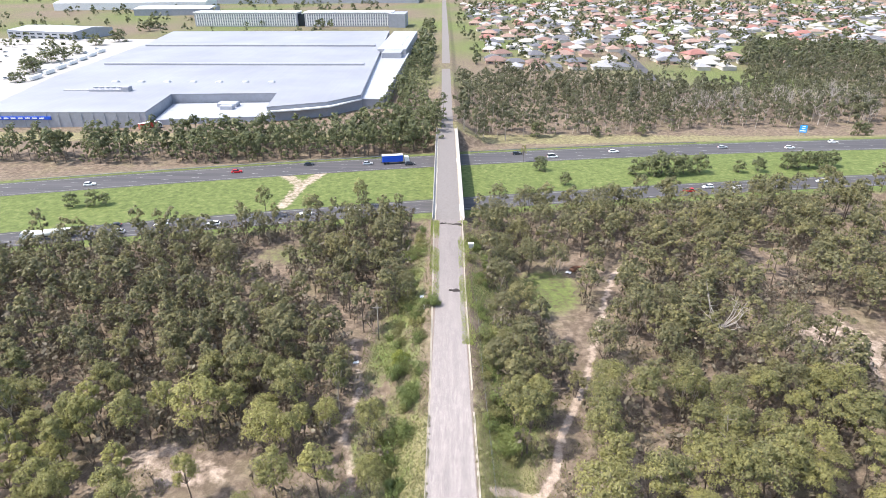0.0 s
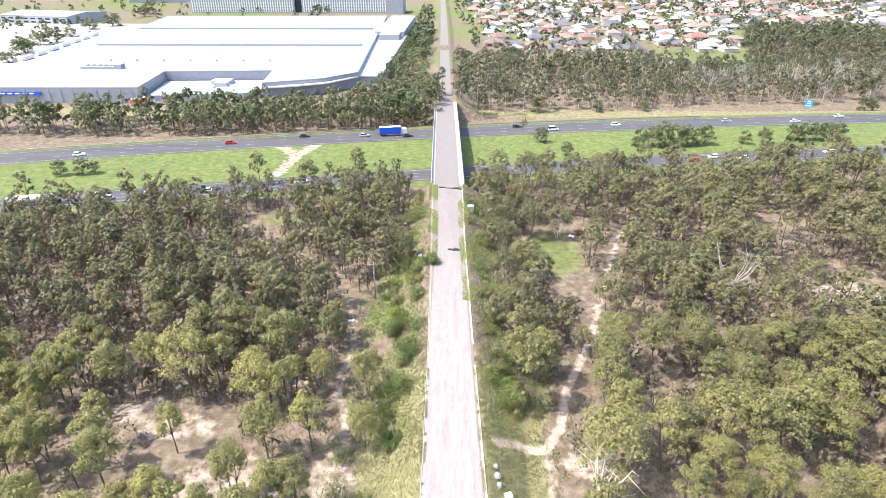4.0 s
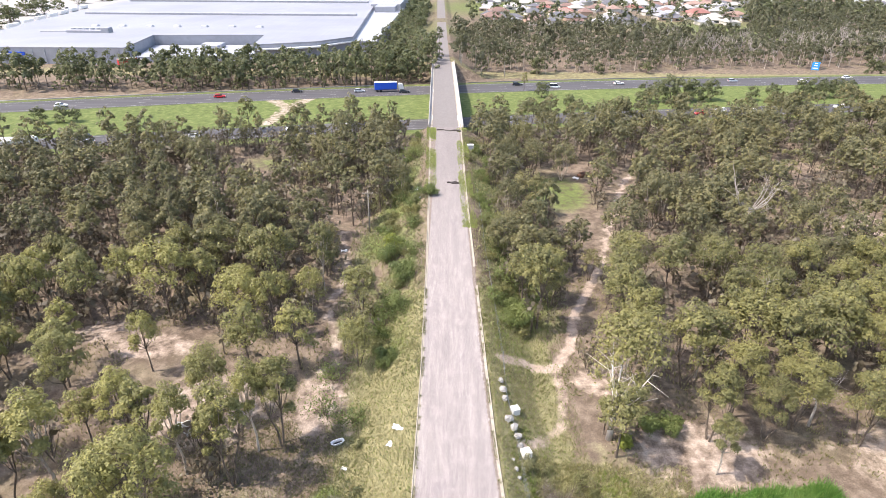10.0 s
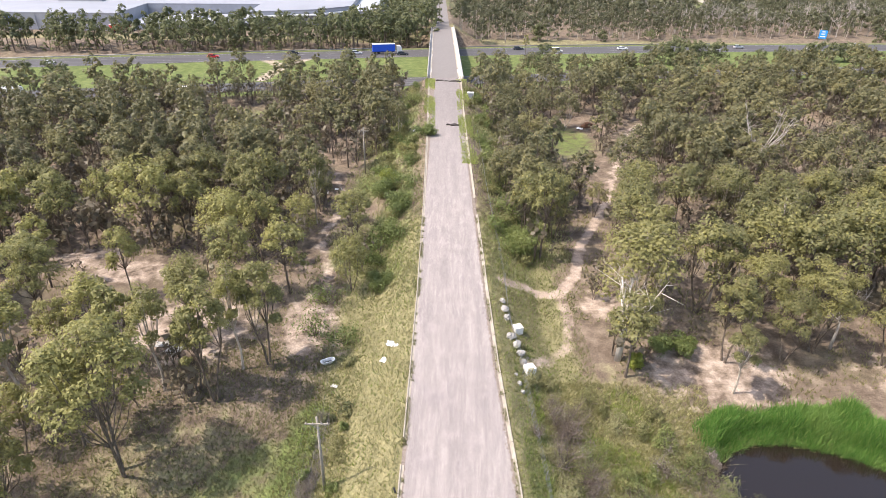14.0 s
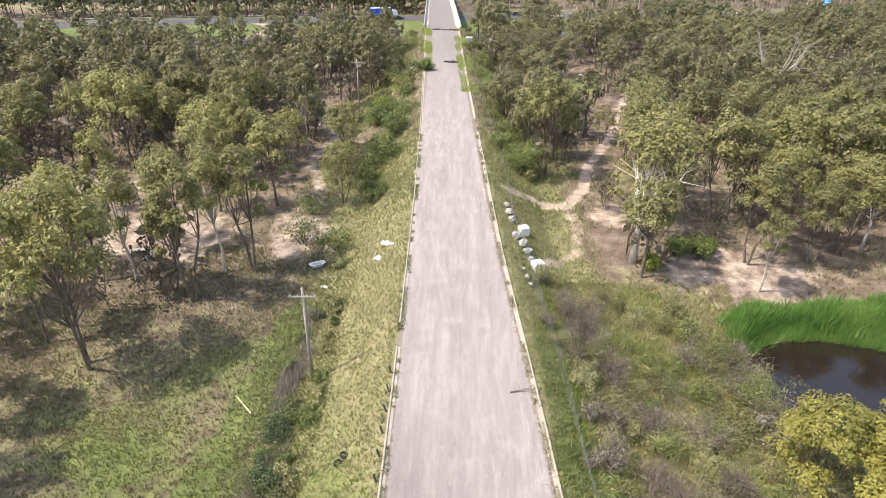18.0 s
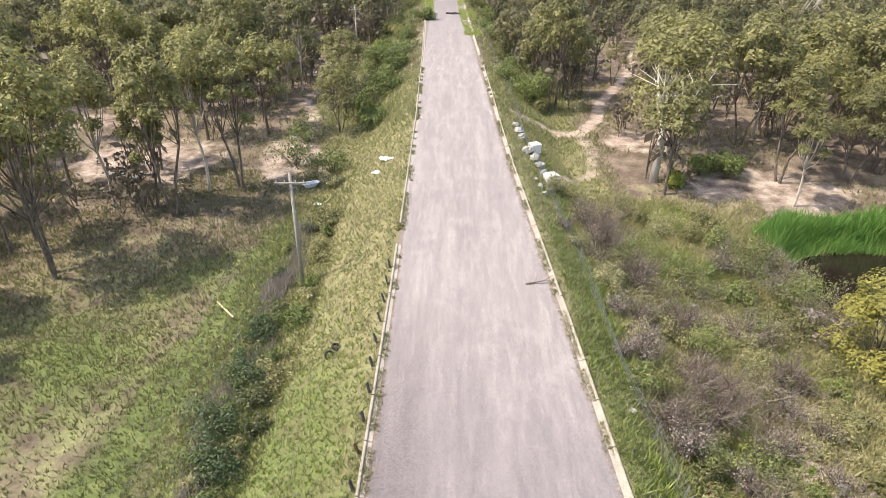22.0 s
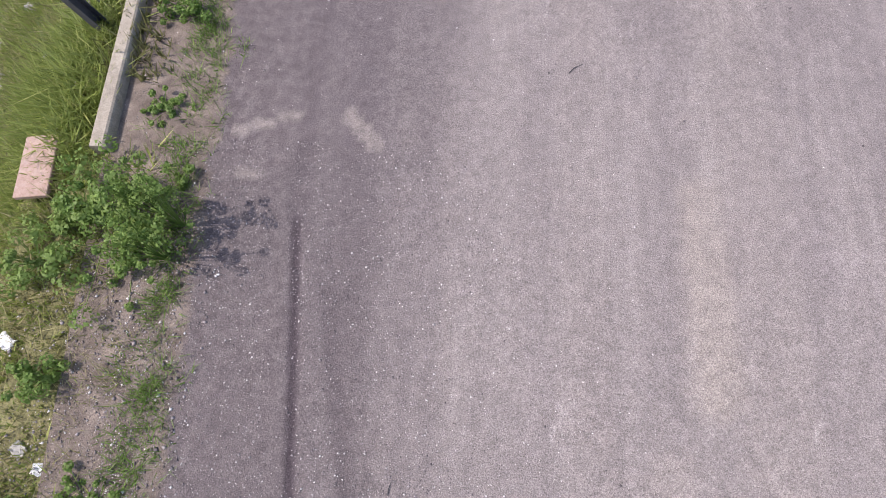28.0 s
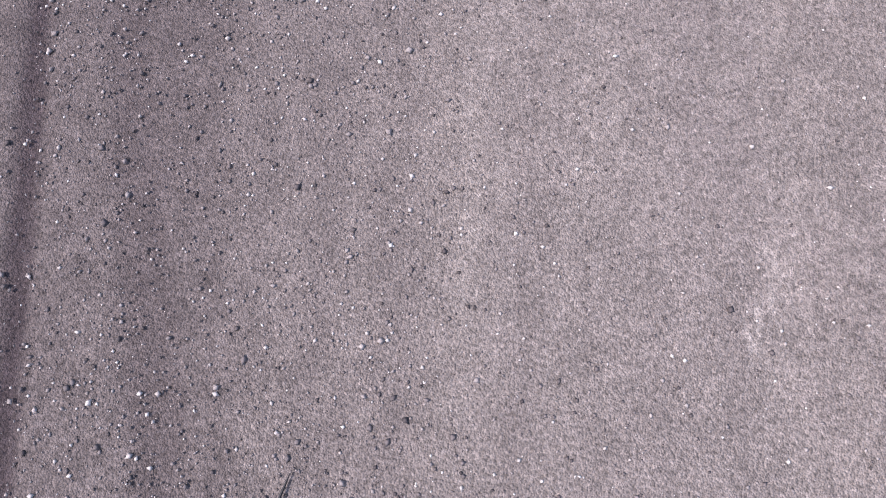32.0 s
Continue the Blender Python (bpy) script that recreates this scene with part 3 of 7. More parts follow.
# ---- motorway ----
def carriageway(name, mid, half, label):
    xs = np.concatenate([np.arange(-700, -300, 25), np.arange(-300, 330, 6), np.arange(330, 900, 30)])
    v, uy = [], (-half, -half * 0.4, half * 0.4, half)
    for x in xs:
        for u in uy:
            v.append((x, float(mid(x)) + u, land_z(x, float(mid(x)) + u) + 0.06))
    ids = np.arange(len(v)).reshape(-1, 4)
    q = np.stack([ids[:-1, :-1], ids[:-1, 1:], ids[1:, 1:], ids[1:, :-1]], -1).reshape(-1, 4)[:, ::-1]
    ob = tagged(new(name, array_mesh(name, np.array(v), np.ascontiguousarray(q), TAR)), label, "road", kind="structure")
    for u, dash in ((-half + 1.4, False), (half - 1.4, False), (-half / 3 + 0.4, True), (half / 3 - 0.4, True)):
        g = Geo()
        x = -400.0
        while x < 380:
            n = 3.0 if dash else 12.0
            z = [land_z(a, float(mid(a)) + u) + 0.075 for a in (x, x + n)]
            y = [float(mid(a)) + u for a in (x, x + n)]
            g.add([(x, y[0] - 0.09, z[0]), (x + n, y[1] - 0.09, z[1]), (x + n, y[1] + 0.09, z[1]), (x, y[0] + 0.09, z[0])], [(0, 1, 2, 3)])
            x += 12.0
        tagged(part("lane_marking", g, FADED, ob), kind="stuff")
    return ob


carriageway("motorway_far", far_y, 8.6, "three-lane grey asphalt motorway with painted lane dashes")
carriageway("motorway_near", near_y, 6.6, "grey asphalt motorway carriageway beside the grass median")


def rail(mid, off, x0, x1):
    """A steel crash barrier beside a carriageway."""
    ob = thing("crash_barrier", (x0, float(mid(x0)) + off, 0), "long galvanised steel crash barrier beside the motorway", "barrier")
    ox, oy = ob.matrix_basis.translation[:2]
    pts = [(x - ox, float(mid(x)) + off - oy, land_z(x, float(mid(x)) + off)) for x in np.arange(x0, x1, 4)]
    g = Geo()
    for dz, dy in ((0.55, 0.0), (0.68, 0.04), (0.8, 0.0)):
        g.tube([(a, b + dy, c + dz) for a, b, c in pts], 0.06, 4)
    part("beam", g, WIRE, ob)
    pg = Geo().box((0, 0, 0.35), (0.1, 0.12, 0.75)).mesh("post", WIRE)
    for a, b, c in pts:
        p = part("post", pg, WIRE, ob)
        p.location = (a, b + 0.12, c)
    return ob


rail(far_y, 9.6, 6, 120)
rail(far_y, 9.6, -180, -20)

# ---- bridge ----
bridge = thing("bridge", (0, 178, 0), "long concrete road bridge with pale parapets over the motorway", "bridge")
tagged(bridge, kind="structure")


def bridge_strip(a, b, z0, z1, y0=178.0, y1=297.0, n=24):
    """A beam that follows the deck; a and b give its sides from y."""
    secs = []
    for y in np.linspace(y0, y1, n):
        z = float(road_z(y))
        secs.append([(a(y), y - 178, z + z0), (b(y), y - 178, z + z0), (b(y), y - 178, z + z1), (a(y), y - 178, z + z1)])
    return Geo().loft(secs)


def bl(y):
    return float(road_l(y)) - 0.9


def br(y):
    return float(road_r(y)) + 1.1


part("deck", bridge_strip(bl, br, -1.2, 0.0), CONCRETE, bridge, "concrete bridge deck")
part("carriageway", bridge_strip(lambda y: bl(y) + 1.3, lambda y: br(y) - 1.6, 0.004, 0.03), SHADED_SEAL, bridge, "worn grey road surface")
for s, e in ((bl, 0.3), (br, -0.3)):
    pr = part("parapet", bridge_strip(lambda y: min(s(y), s(y) + e), lambda y: max(s(y), s(y) + e), 0.0, 0.75), CONCRETE, bridge, "pale concrete parapet")
    part("handrail", bridge_strip(lambda y: s(y) + e / 2 - 0.05, lambda y: s(y) + e / 2 + 0.05, 1.0, 1.1), WIRE, pr)
    pg = Geo().box((0, 0, 0.13), (0.1, 0.1, 0.28)).mesh("baluster", WIRE)
    for y in np.linspace(179, 296, 48):
        p = part("baluster", pg, WIRE, pr)
        p.location = (s(y) + e / 2, y - 178, float(road_z(y)) + 0.75)
for s in (lambda y: bl(y) + 1.0, lambda y: br(y) - 1.6):
    for y in np.arange(179, 296, 6.5):
        if RNG.random() < 0.8:
            part("kerb_stone", bridge_strip(lambda q: s(q), lambda q: s(q) + 0.28, 0.0, 0.16, y, y + 6.3, 3), KERB, bridge)
for y in (199, 236, 277):
    pier = Geo()
    x0, x1, z = bl(y) + 1, br(y) - 1, float(road_z(y)) - 1.2
    pier.box(((x0 + x1) / 2, y - 178, z - 0.5), (x1 - x0 + 1.2, 1.3, 1.0), bevel=0.1)
    part("pier_cap", pier, CONCRETE, bridge)
    for x in np.linspace(x0 + 0.8, x1 - 0.8, 3):
        base = land_z(x, y) - 0.3
        part("pier", Geo().tube([(x, y - 178, base), (x, y - 178, z - 1.0)], 0.55, 12), CONCRETE, bridge, smooth=True)
for y, d in ((178.3, 1), (296.7, -1)):
    part("abutment", Geo().box(((bl(y) + br(y)) / 2, y - 178 - d * 0.9, float(road_z(y)) - 1.6), (br(y) - bl(y) - 0.1, 1.6, 2.9)), CONCRETE, bridge)

# ---- kerbs: short cast lengths, some broken or missing ----
krng = random.Random(5)
FULL = [(0.0, -0.2), (0.0, 0.015), (-0.2, 0.03), (-0.26, 0.12), (-0.29, 0.135), (-0.38, 0.135), (-0.40, 0.11), (-0.40, -0.2)]
SLIM = [(-0.2, -0.2), (-0.21, 0.05), (-0.22, 0.1), (-0.23, 0.12), (-0.25, 0.135), (-0.38, 0.135), (-0.40, 0.11), (-0.40, -0.2)]
for name, edge, sign in (("kerb_west", road_l, -1), ("kerb_east", road_r, 1)):
    kerb = thing(name, (0, 0, 0), "weathered concrete kerb with broken and missing lengths", "kerb")
    tagged(kerb, kind="structure")
    y = 3.75 if sign < 0 else 0.4
    while y < 177:
        n = 3.2 if y < 60 else 6.0
        slim = sign < 0 and (y < 6.5 or 9 < y < 16 and krng.random() < 0.9)
        gone = krng.random() < 0.05 and y > 12 and (sign < 0 or y > 70)
        if not gone:
            secs = []
            for q in np.linspace(y, y + n - 0.06, 4):
                e, z = float(edge(q)), float(road_z(q))
                dz = krng.uniform(-0.012, 0.012)
                secs.append([(e - sign * u, q, z + w + dz) for u, w in (SLIM if slim else FULL)])
            if sign > 0:
                secs = [s[::-1] for s in secs]
            part("kerb_length", Geo().loft(secs), KERB, kerb)
        y += n


# ---- warehouse beyond the motorway ----
wh = thing("warehouse", (-160, 420, 0), "huge pale warehouse with a low white ribbed metal roof", "warehouse")


def poly_prism(pts, z0, z1):
    n = len(pts)
    return Geo().add([(x + 160, y - 420, z0) for x, y in pts] + [(x + 160, y - 420, z1) for x, y in pts], [tuple(range(n))[::-1], tuple(range(n, 2 * n))] + [(i, (i + 1) % n, n + (i + 1) % n, n + i) for i in range(n)])


SHELL = [(-268, 324), (-174, 326), (-180.5, 374), (-115, 378.5), (-110, 340), (-78, 354), (-61, 374), (-82.5, 722), (-330, 715), (-311, 614), (-292, 430)]
part("wall", poly_prism(SHELL, -1, 8.2), GREYWALL, wh, "grey panel walls")
part("roof", poly_prism(SHELL, 8.2, 9.0), ROOF_SHEET, wh, "white ribbed metal roof")
for y, x0, x1, h in ((593, -302, -81, 1.5), (485, -283, -75.5, 1.3)):
    part("roof_ridge", Geo().box(((x0 + x1) / 2 + 160, y - 420, 9.5), (x1 - x0, 4.0, h + 0.8), bevel=0.3), GREYWALL, wh, "long grey raised roof vent")
for i in range(7):
    part("roof_ventilator", Geo().box((-236 + i * 18 + 160, 412 - 420, 9.5), (5, 4.0, 1.2), bevel=0.4, taper=0.2), PALE, wh)
for i in range(14):
    part("panel_joint", Geo().box((-262 + i * 6.5 + 160, 324.0 + 0.14 * i - 420, 4), (0.25, 0.3, 8.2)), PALE, wh)
low = poly_prism([(-179.5, 372), (-117, 377), (-110, 341), (-172, 331)], -1, 3.4)
part("loading_dock", low, PALE, wh, "low pale loading-dock roof")
part("canopy", poly_prism([(-110, 338), (-92, 344), (-76, 352), (-60.5, 373), (-63, 374), (-79, 357), (-110, 343)], 6.0, 6.7), WHITE, wh, "curved white canopy")
part("blue_fascia", Geo().box((-247 + 160, 324.0 - 420, 5.8), (40, 0.6, 1.7), turn=0.021), BLUE, wh, "blue fascia band")
for i in range(9):
    part("letter_bar", Geo().box((-264 + i * 4 + 160, 323.3 + i * 0.085 - 420, 5.8), (2.6, 0.3, 0.7), turn=0.021), WHITE, wh)
for x, y, sx, sy, sz in ((-226, 384, 22, 7, 1.6), (-213, 383, 5, 5, 3.0), (-242, 384, 26, 2, 0.7), (-142, 366, 12, 7, 0.0), (-140, 358, 8, 4, 0.0)):
    z = 9.0 + sz / 2 if sz else 4.6
    ob = part("roof_plant", Geo().box((x + 160, y - 420, z), (sx, sy, sz or 2.4), bevel=0.3), GREYWALL if sz else PALE, wh)
for i in range(5):
    part("cooling_fan", Geo().tube([(-234 + i * 3.9 + 160, 384 - 420, 10.6), (-234 + i * 3.9 + 160, 384 - 420, 11.4)], 1.5, 12), PALE, wh)

annex = thing("warehouse_annexe", (-58, 560, 0), "long grey flat-roofed annexe with rooftop plant beside the warehouse", "building")
part("wall", Geo().box((-2, -90, 2.5), (26, 190, 7)), GREYWALL, annex)
part("roof", Geo().box((-2, -90, 6.2), (26.6, 191, 0.5)), PALE, annex, "pale flat roof")
part("upper_block", Geo().box((-4, 70, 5), (26, 140, 12), bevel=0.2), PALE, annex)
part("plant_room", Geo().box((-2, -12, 8.5), (17, 22, 5), bevel=0.3), GREYWALL, annex)
for i in range(6):
    part("duct", Geo().box((-4, 22 + i * 14, 11.8), (14, 2.4, 1.6), bevel=0.3), WHITE, annex)
part("edge_rail", Geo().box((11, -90, 7.0), (0.3, 190, 1.1)), WHITE, annex)

office = thing("office_building", (-220, 868, 0), "long four-storey pale office block with ribbon windows", "office building")
for x0, n in ((-142, 140), (8, 118)):
    blk = part("block", Geo().box((x0 + n / 2, 0, 8), (n, 26, 18), bevel=0.2), PALE, office)
    part("parapet", Geo().box((x0 + n / 2, -0.3, 17.6), (n + 2, 27, 1.4)), WHITE, blk)
    for s in range(4):
        part("window_band", Geo().box((x0 + n / 2, -13.1, 2.6 + s * 3.9), (n - 6, 0.3, 1.25)), OFFICE_GLASS, blk, "dark ribbon window")
    mul = Geo()
    for i in range(int(n / 3.2)):
        mul.box((x0 + 3 + i * 3.2, -13.35, 8.5), (1.3, 0.3, 14.5))
    tagged(part("mullion", mul, WHITE, blk), kind="stuff")
part("glass_link", Geo().box((1, 2, 8), (14, 20, 15)), DARK_GLASS, office, "tinted glass entrance link")
part("end_tower", Geo().box((134, -6, 8), (22, 40, 18), bevel=0.2), GREYWALL, office)

# ---- trees ----
def leaves(centres, radii, count, size, rng, droop=0.8, flat=0.75):
    """Diamond leaf sprays in clumps, hanging and turned at random: corners and four-cornered faces."""
    n = len(centres)
    c = np.repeat(np.asarray(centres, float), count, 0)
    r = np.repeat(np.asarray(radii, float), count)[:, None]
    d = rng.normal(size=(n * count, 3))
    d /= np.linalg.norm(d, axis=1, keepdims=True)
    p = c + d * r * (0.5 + 0.5 * rng.random((n * count, 1)) ** 0.6) * (1, 1, flat)
    face = d * 0.75 + rng.normal(size=d.shape) * 0.42 + (0, 0, 0.4)
    face /= np.linalg.norm(face, axis=1, keepdims=True)
    a = rng.normal(size=d.shape) * 0.7 - (0, 0, droop)
    a -= face * (a * face).sum(1, keepdims=True)
    a /= np.linalg.norm(a, axis=1, keepdims=True) + 1e-9
    b = np.cross(face, a)
    ln = size * (0.6 + 0.8 * rng.random((n * count, 1)))
    w = ln * (0.24 + 0.2 * rng.random((n * count, 1)))
    v = np.stack([p - a * ln * 0.5, p + b * w, p + a * ln * 0.5, p - b * w], 1).reshape(-1, 3)
    return v, np.arange(n * count * 4).reshape(-1, 4)


def mop(centres, radii, count, size, rng, head=None, loose=0.45, skirts=0.22):
    """Leaf sprays in domed puffs with loose strands below each, as gums carry them; head is what the puffs sit round."""
    n = len(centres)
    m = n * count
    c = np.repeat(np.asarray(centres, float), count, 0)
    r = np.repeat(np.asarray(radii, float), count)[:, None]
    d = rng.normal(size=(m, 3))
    d[:, 2] = np.abs(d[:, 2]) * 1.1 - 0.25
    d /= np.linalg.norm(d, axis=1, keepdims=True)
    lumpy = 1 + 0.2 * np.sin(d[:, :1] * 5 + c[:, :1] * 3) * np.cos(d[:, 1:2] * 5 + c[:, 1:2] * 2)
    p = c + d * r * lumpy * (0.66 + 0.38 * rng.random((m, 1)) ** 0.7)
    skirt = rng.random(m) < skirts
    t = rng.uniform(0, 2 * math.pi, m)
    ring = np.stack([np.cos(t), np.sin(t), np.zeros(m)], 1)
    k = (0.35 + 0.6 * rng.random((m, 1)) ** 0.5)
    hang = c + ring * r * k - np.stack([np.zeros(m), np.zeros(m), rng.random(m) ** 1.5], 1) * r * 1.2
    p = np.where(skirt[:, None], hang, p)
    face = np.where(skirt[:, None], ring, d)
    if head is not None:
        out = p - np.repeat(np.asarray(head, float), count, 0)
        face = face * 0.7 + out / (np.linalg.norm(out, axis=1, keepdims=True) + 1e-9)
    face = face + rng.normal(size=(m, 3)) * loose + (0, 0, 0.15)
    face /= np.linalg.norm(face, axis=1, keepdims=True)
    a = rng.normal(size=(m, 3)) - (0, 0, 0.35)
    a -= face * (a * face).sum(1, keepdims=True)
    a /= np.linalg.norm(a, axis=1, keepdims=True) + 1e-9
    b = np.cross(face, a)
    ln = size * (0.6 + 0.8 * rng.random((m, 1)))
    w = ln * (0.26 + 0.18 * rng.random((m, 1)))
    v = np.stack([p - a * ln * 0.45 - b * w, p - a * ln * 0.45 + b * w, p + a * ln * 0.55], 1).reshape(-1, 3)
    return v, np.arange(m * 3).reshape(-1, 3)


def gum(seed, h, width, heads, stems, low, puffs, leaf_count, size, detail=2, loose=0.45):
    """A gum tree: slender stems that fork into steep limbs under rounded heads, the tallest in the middle, each a dome of leaf puffs."""
    rng = np.random.default_rng(abs(seed))
    wood = Geo()
    cs, rad, hub = [], [], []
    turn = rng.uniform(0, 6.28)
    R = width * 0.56
    r0 = (0.0095 * h + 0.03) / stems**0.4
    forks = []
    for i in range(stems):
        t = turn + i * 6.28 / stems
        o = 0.0 if stems == 1 else 0.3 * R
        x, y = o * math.cos(t) + rng.normal(0, 0.015) * h, o * math.sin(t) + rng.normal(0, 0.015) * h
        fork = Vector((x, y, h * low * rng.uniform(0.75, 1.0)))
        up = Vector((x * 1.5, y * 1.5, h * 0.78))
        if detail:
            wood.tube([(x * 0.15, y * 0.15, -0.4), (x * 0.5 + rng.normal(0, 0.012) * h, y * 0.5, fork.z * 0.5), fork, up], [r0 * 1.3, r0, r0 * 0.8, r0 * 0.3], 6 if detail > 1 else 4, False)
        else:
            wood.tube([(x * 0.15, y * 0.15, -0.4), fork, up], [r0 * 1.4, r0, r0 * 0.4], 3, False)
        forks.append(fork)
    for i in range(heads):
        t = turn + i * 2.39996 + rng.normal(0, 0.25)
        u = i / max(heads - 1, 1)
        hr = R * (0.44 if i == 0 else rng.uniform(0.27, 0.42))
        off = 0.1 * R if i == 0 else (R - hr) * min(1.0, (0.45 + 0.6 * math.sqrt(u)) * rng.uniform(0.85, 1.1))
        depth = h * (1 - low)
        c = Vector((off * math.cos(t), off * math.sin(t), h - hr * 0.9 - depth * (0.0 if i == 0 else 0.05 + 0.74 * u * rng.uniform(0.5, 1.1))))
        fork = min(forks, key=lambda f: (f - c).xy.length)
        if detail:
            mid = fork.lerp(c, 0.5) + Vector((0.1 * c.x, 0.1 * c.y, -0.02 * h))
            wood.tube([fork, mid, c + Vector((0, 0, hr * 0.3))], [r0 * 0.5, r0 * 0.32, r0 * 0.1], 4 if detail > 1 else 3, False)
        for k in range(puffs):
            z = 1 - 1.45 * (k + 0.5) / puffs
            s = math.sqrt(max(0, 1 - z * z))
            a = turn + k * 2.39996
            far = rng.uniform(0.5, 0.8)
            q = c + Vector((hr * far * s * math.cos(a), hr * far * s * math.sin(a), hr * far * z * 0.9))
            r = hr * rng.uniform(0.34, 0.5)
            if detail > 1:
                wood.tube([c.lerp(q, -0.4), q + Vector((rng.normal(0, 0.6) * r, rng.normal(0, 0.6) * r, rng.normal(0, 0.4) * r))], [r0 * 0.16, r0 * 0.05], 3, False)
            cs.append(tuple(q))
            rad.append(r)
            hub.append((c.x * 0.85, c.y * 0.85, c.z - 0.5 * hr))
    v, q = mop(cs, rad, max(3, leaf_count // len(cs)), size, rng, hub, loose)
    return wood, v, q


def dead(seed, h, stout=1.0):
    rng = np.random.default_rng(abs(seed))
    wood = Geo()
    r = 0.017 * h * stout
    wood.tube([(0, 0, -0.4), (0.2, 0.1, h * 0.3), (0.1, 0.3, h * 0.5)], [r * 1.3, r, r * 0.7], 7)
    root = Vector((0.1, 0.3, h * 0.42))
    for i in range(9):
        t = rng.uniform(0, 6.28)
        o = h * rng.uniform(0.12, 0.34)
        tip = root + Vector((o * math.cos(t), o * math.sin(t), h * rng.uniform(0.2, 0.56)))
        mid = root.lerp(tip, 0.5) + Vector((0.15 * o * math.cos(t), 0.15 * o * math.sin(t), -0.02 * h))
        wood.tube([root, mid, tip], [r * 0.5, r * 0.3, r * 0.05], 5, False)
        for _ in range(4):
            b = mid.lerp(tip, rng.uniform(0, 0.8))
            wood.tube([b, b + Vector((rng.normal(0, 0.09) * h, rng.normal(0, 0.09) * h, rng.uniform(0.03, 0.14) * h))], [r * 0.16, r * 0.03], 3, False)
    return wood


# height, crown width, heads, stems, crown base: tall and round, forked, thin and upright, broad and spreading
SORTS = ((14, 7.0, 12, 1, 0.44), (14, 8.0, 14, 2, 0.38), (14, 5.2, 10, 1, 0.44), (14, 9.5, 18, 3, 0.34))
FINE_KINDS, KINDS, MID_KINDS, FAR_KINDS = [], [], [], []
for i in range(8):
    h, wd, hd, st, low = SORTS[i % 4]
    full = (1.0, 1.15, 0.72, 1.4)[i % 4]
    FINE_KINDS.append((h, wd, gum(20 + i, h, wd, hd + 2, st + i // 4, low, 7, int(8500 * full), 0.225)))
    KINDS.append((h, wd, gum(30 + i, h, wd, hd + 1, st, low, 6, int(3500 * full), 0.34)))
    MID_KINDS.append((h, wd, gum(40 + i, h, wd, hd, st, low, 4, int(1900 * full), 0.44, 1, 0.4)))
    FAR_KINDS.append((h, wd, gum(60 + i, h, wd, hd, 1, low, 3, int(620 * full), 0.66, 0, 0.36)))
BELT_KINDS = [(h, wd, gum(80 + i, h, wd, hd, 1, 0.3, 3, 200, 0.98, 0, 0.35)) for i, (h, wd, hd) in enumerate(((13, 6.5, 6), (12, 7.2, 7), (14, 6.0, 6), (9, 5.6, 5), (12, 6.8, 7)))]
BUSHY = [(7, 6.0, gum(90 + i, 7, 6.0, 6, 1, 0.1, 3, 80, 1.2, 0, 0.3)) for i in range(3)]
THICKET = [(7, 6.4, gum(100 + i, 7, 6.4, 12, 1, 0.06, 4, 1500, 0.46, 1, 0.4)) for i in range(3)]
GARDEN = [(7, 6.0, gum(95 + i, 7, 6.0, 4, 1, 0.15, 3, 48, 1.9, 0, 0.3)) for i in range(3)]


def clear_of(x, y):
    """True where a tree may stand."""
    if float(road_l(y)) - 8.5 < x < float(road_r(y)) + 5.5:
        return False
    if 20 < y < 72 and float(road_l(y)) - 15 < x < float(road_r(y)) + 14:
        return False
    p = np.array(x), np.array(y)
    if float(line_d(*p, PATH_R)) < 3.6 or float(line_d(*p, PATH_L)) < 2.6 or float(line_d(*p, PATH_LOOP)) < 4 or float(line_d(*p, PATH_L2)) < 6:
        return False
    if y > float(near_y(x)) - 13 and y < float(far_y(x)) + 13:
        return False
    if float(pond_d(*p)) < 1.75 or (28 < x < 60 and 44 < y < 66):
        return False
    for cx, cy, rx, ry in ((27, 148, 10, 14), (30, 126, 6, 22), (99, 128, 14, 11), (98, 172, 8, 6), (-26, 32, 17, 20), (33, 40, 20, 20), (36, 163, 8, 7), (-20, 68, 8, 12), (-35, 72, 6, 5), (29, 66, 7, 5), (-55, 164, 9, 9), (-27, 142, 7, 5), (-47, 79, 7, 4), (-55, 82, 6, 4), (-16, 108, 6, 20)):
        if math.hypot((x - cx) / rx, (y - cy) / ry) < 1:
            return False
    return True


# trees that can be told apart: x, y, height, crown width
WEST_GROVE = [(-32.0, 43.8, 19.4, 11.0), (-21.3, 60.0, 14.8, 5.9), (-24.2, 58.9, 15.0, 4.8), (-25.8, 53.7, 16.5, 6.0), (-32.4, 55.2, 14.6, 5.4), (-28.4, 55.3, 11.4, 4.4), (-47.2, 52.1, 16.2, 6.5), (-50.5, 49, 16, 6), (-51.9, 64.8, 14, 6.8), (-31.6, 64.0, 13, 6.4), (-29.2, 72.6, 13, 6.5), (-22.1, 74.4, 12, 6.0), (-44.6, 73.2, 11, 4.8), (-57.1, 74.3, 11.7, 4.6), (-64.2, 67, 13, 5.6), (-41, 59, 13.5, 5.8), (-58, 56, 15, 7), (-38, 30, 14, 7), (-38.5, 37, 13, 6.5), (-40, 24, 15, 7), (-48, 28, 14, 7)]
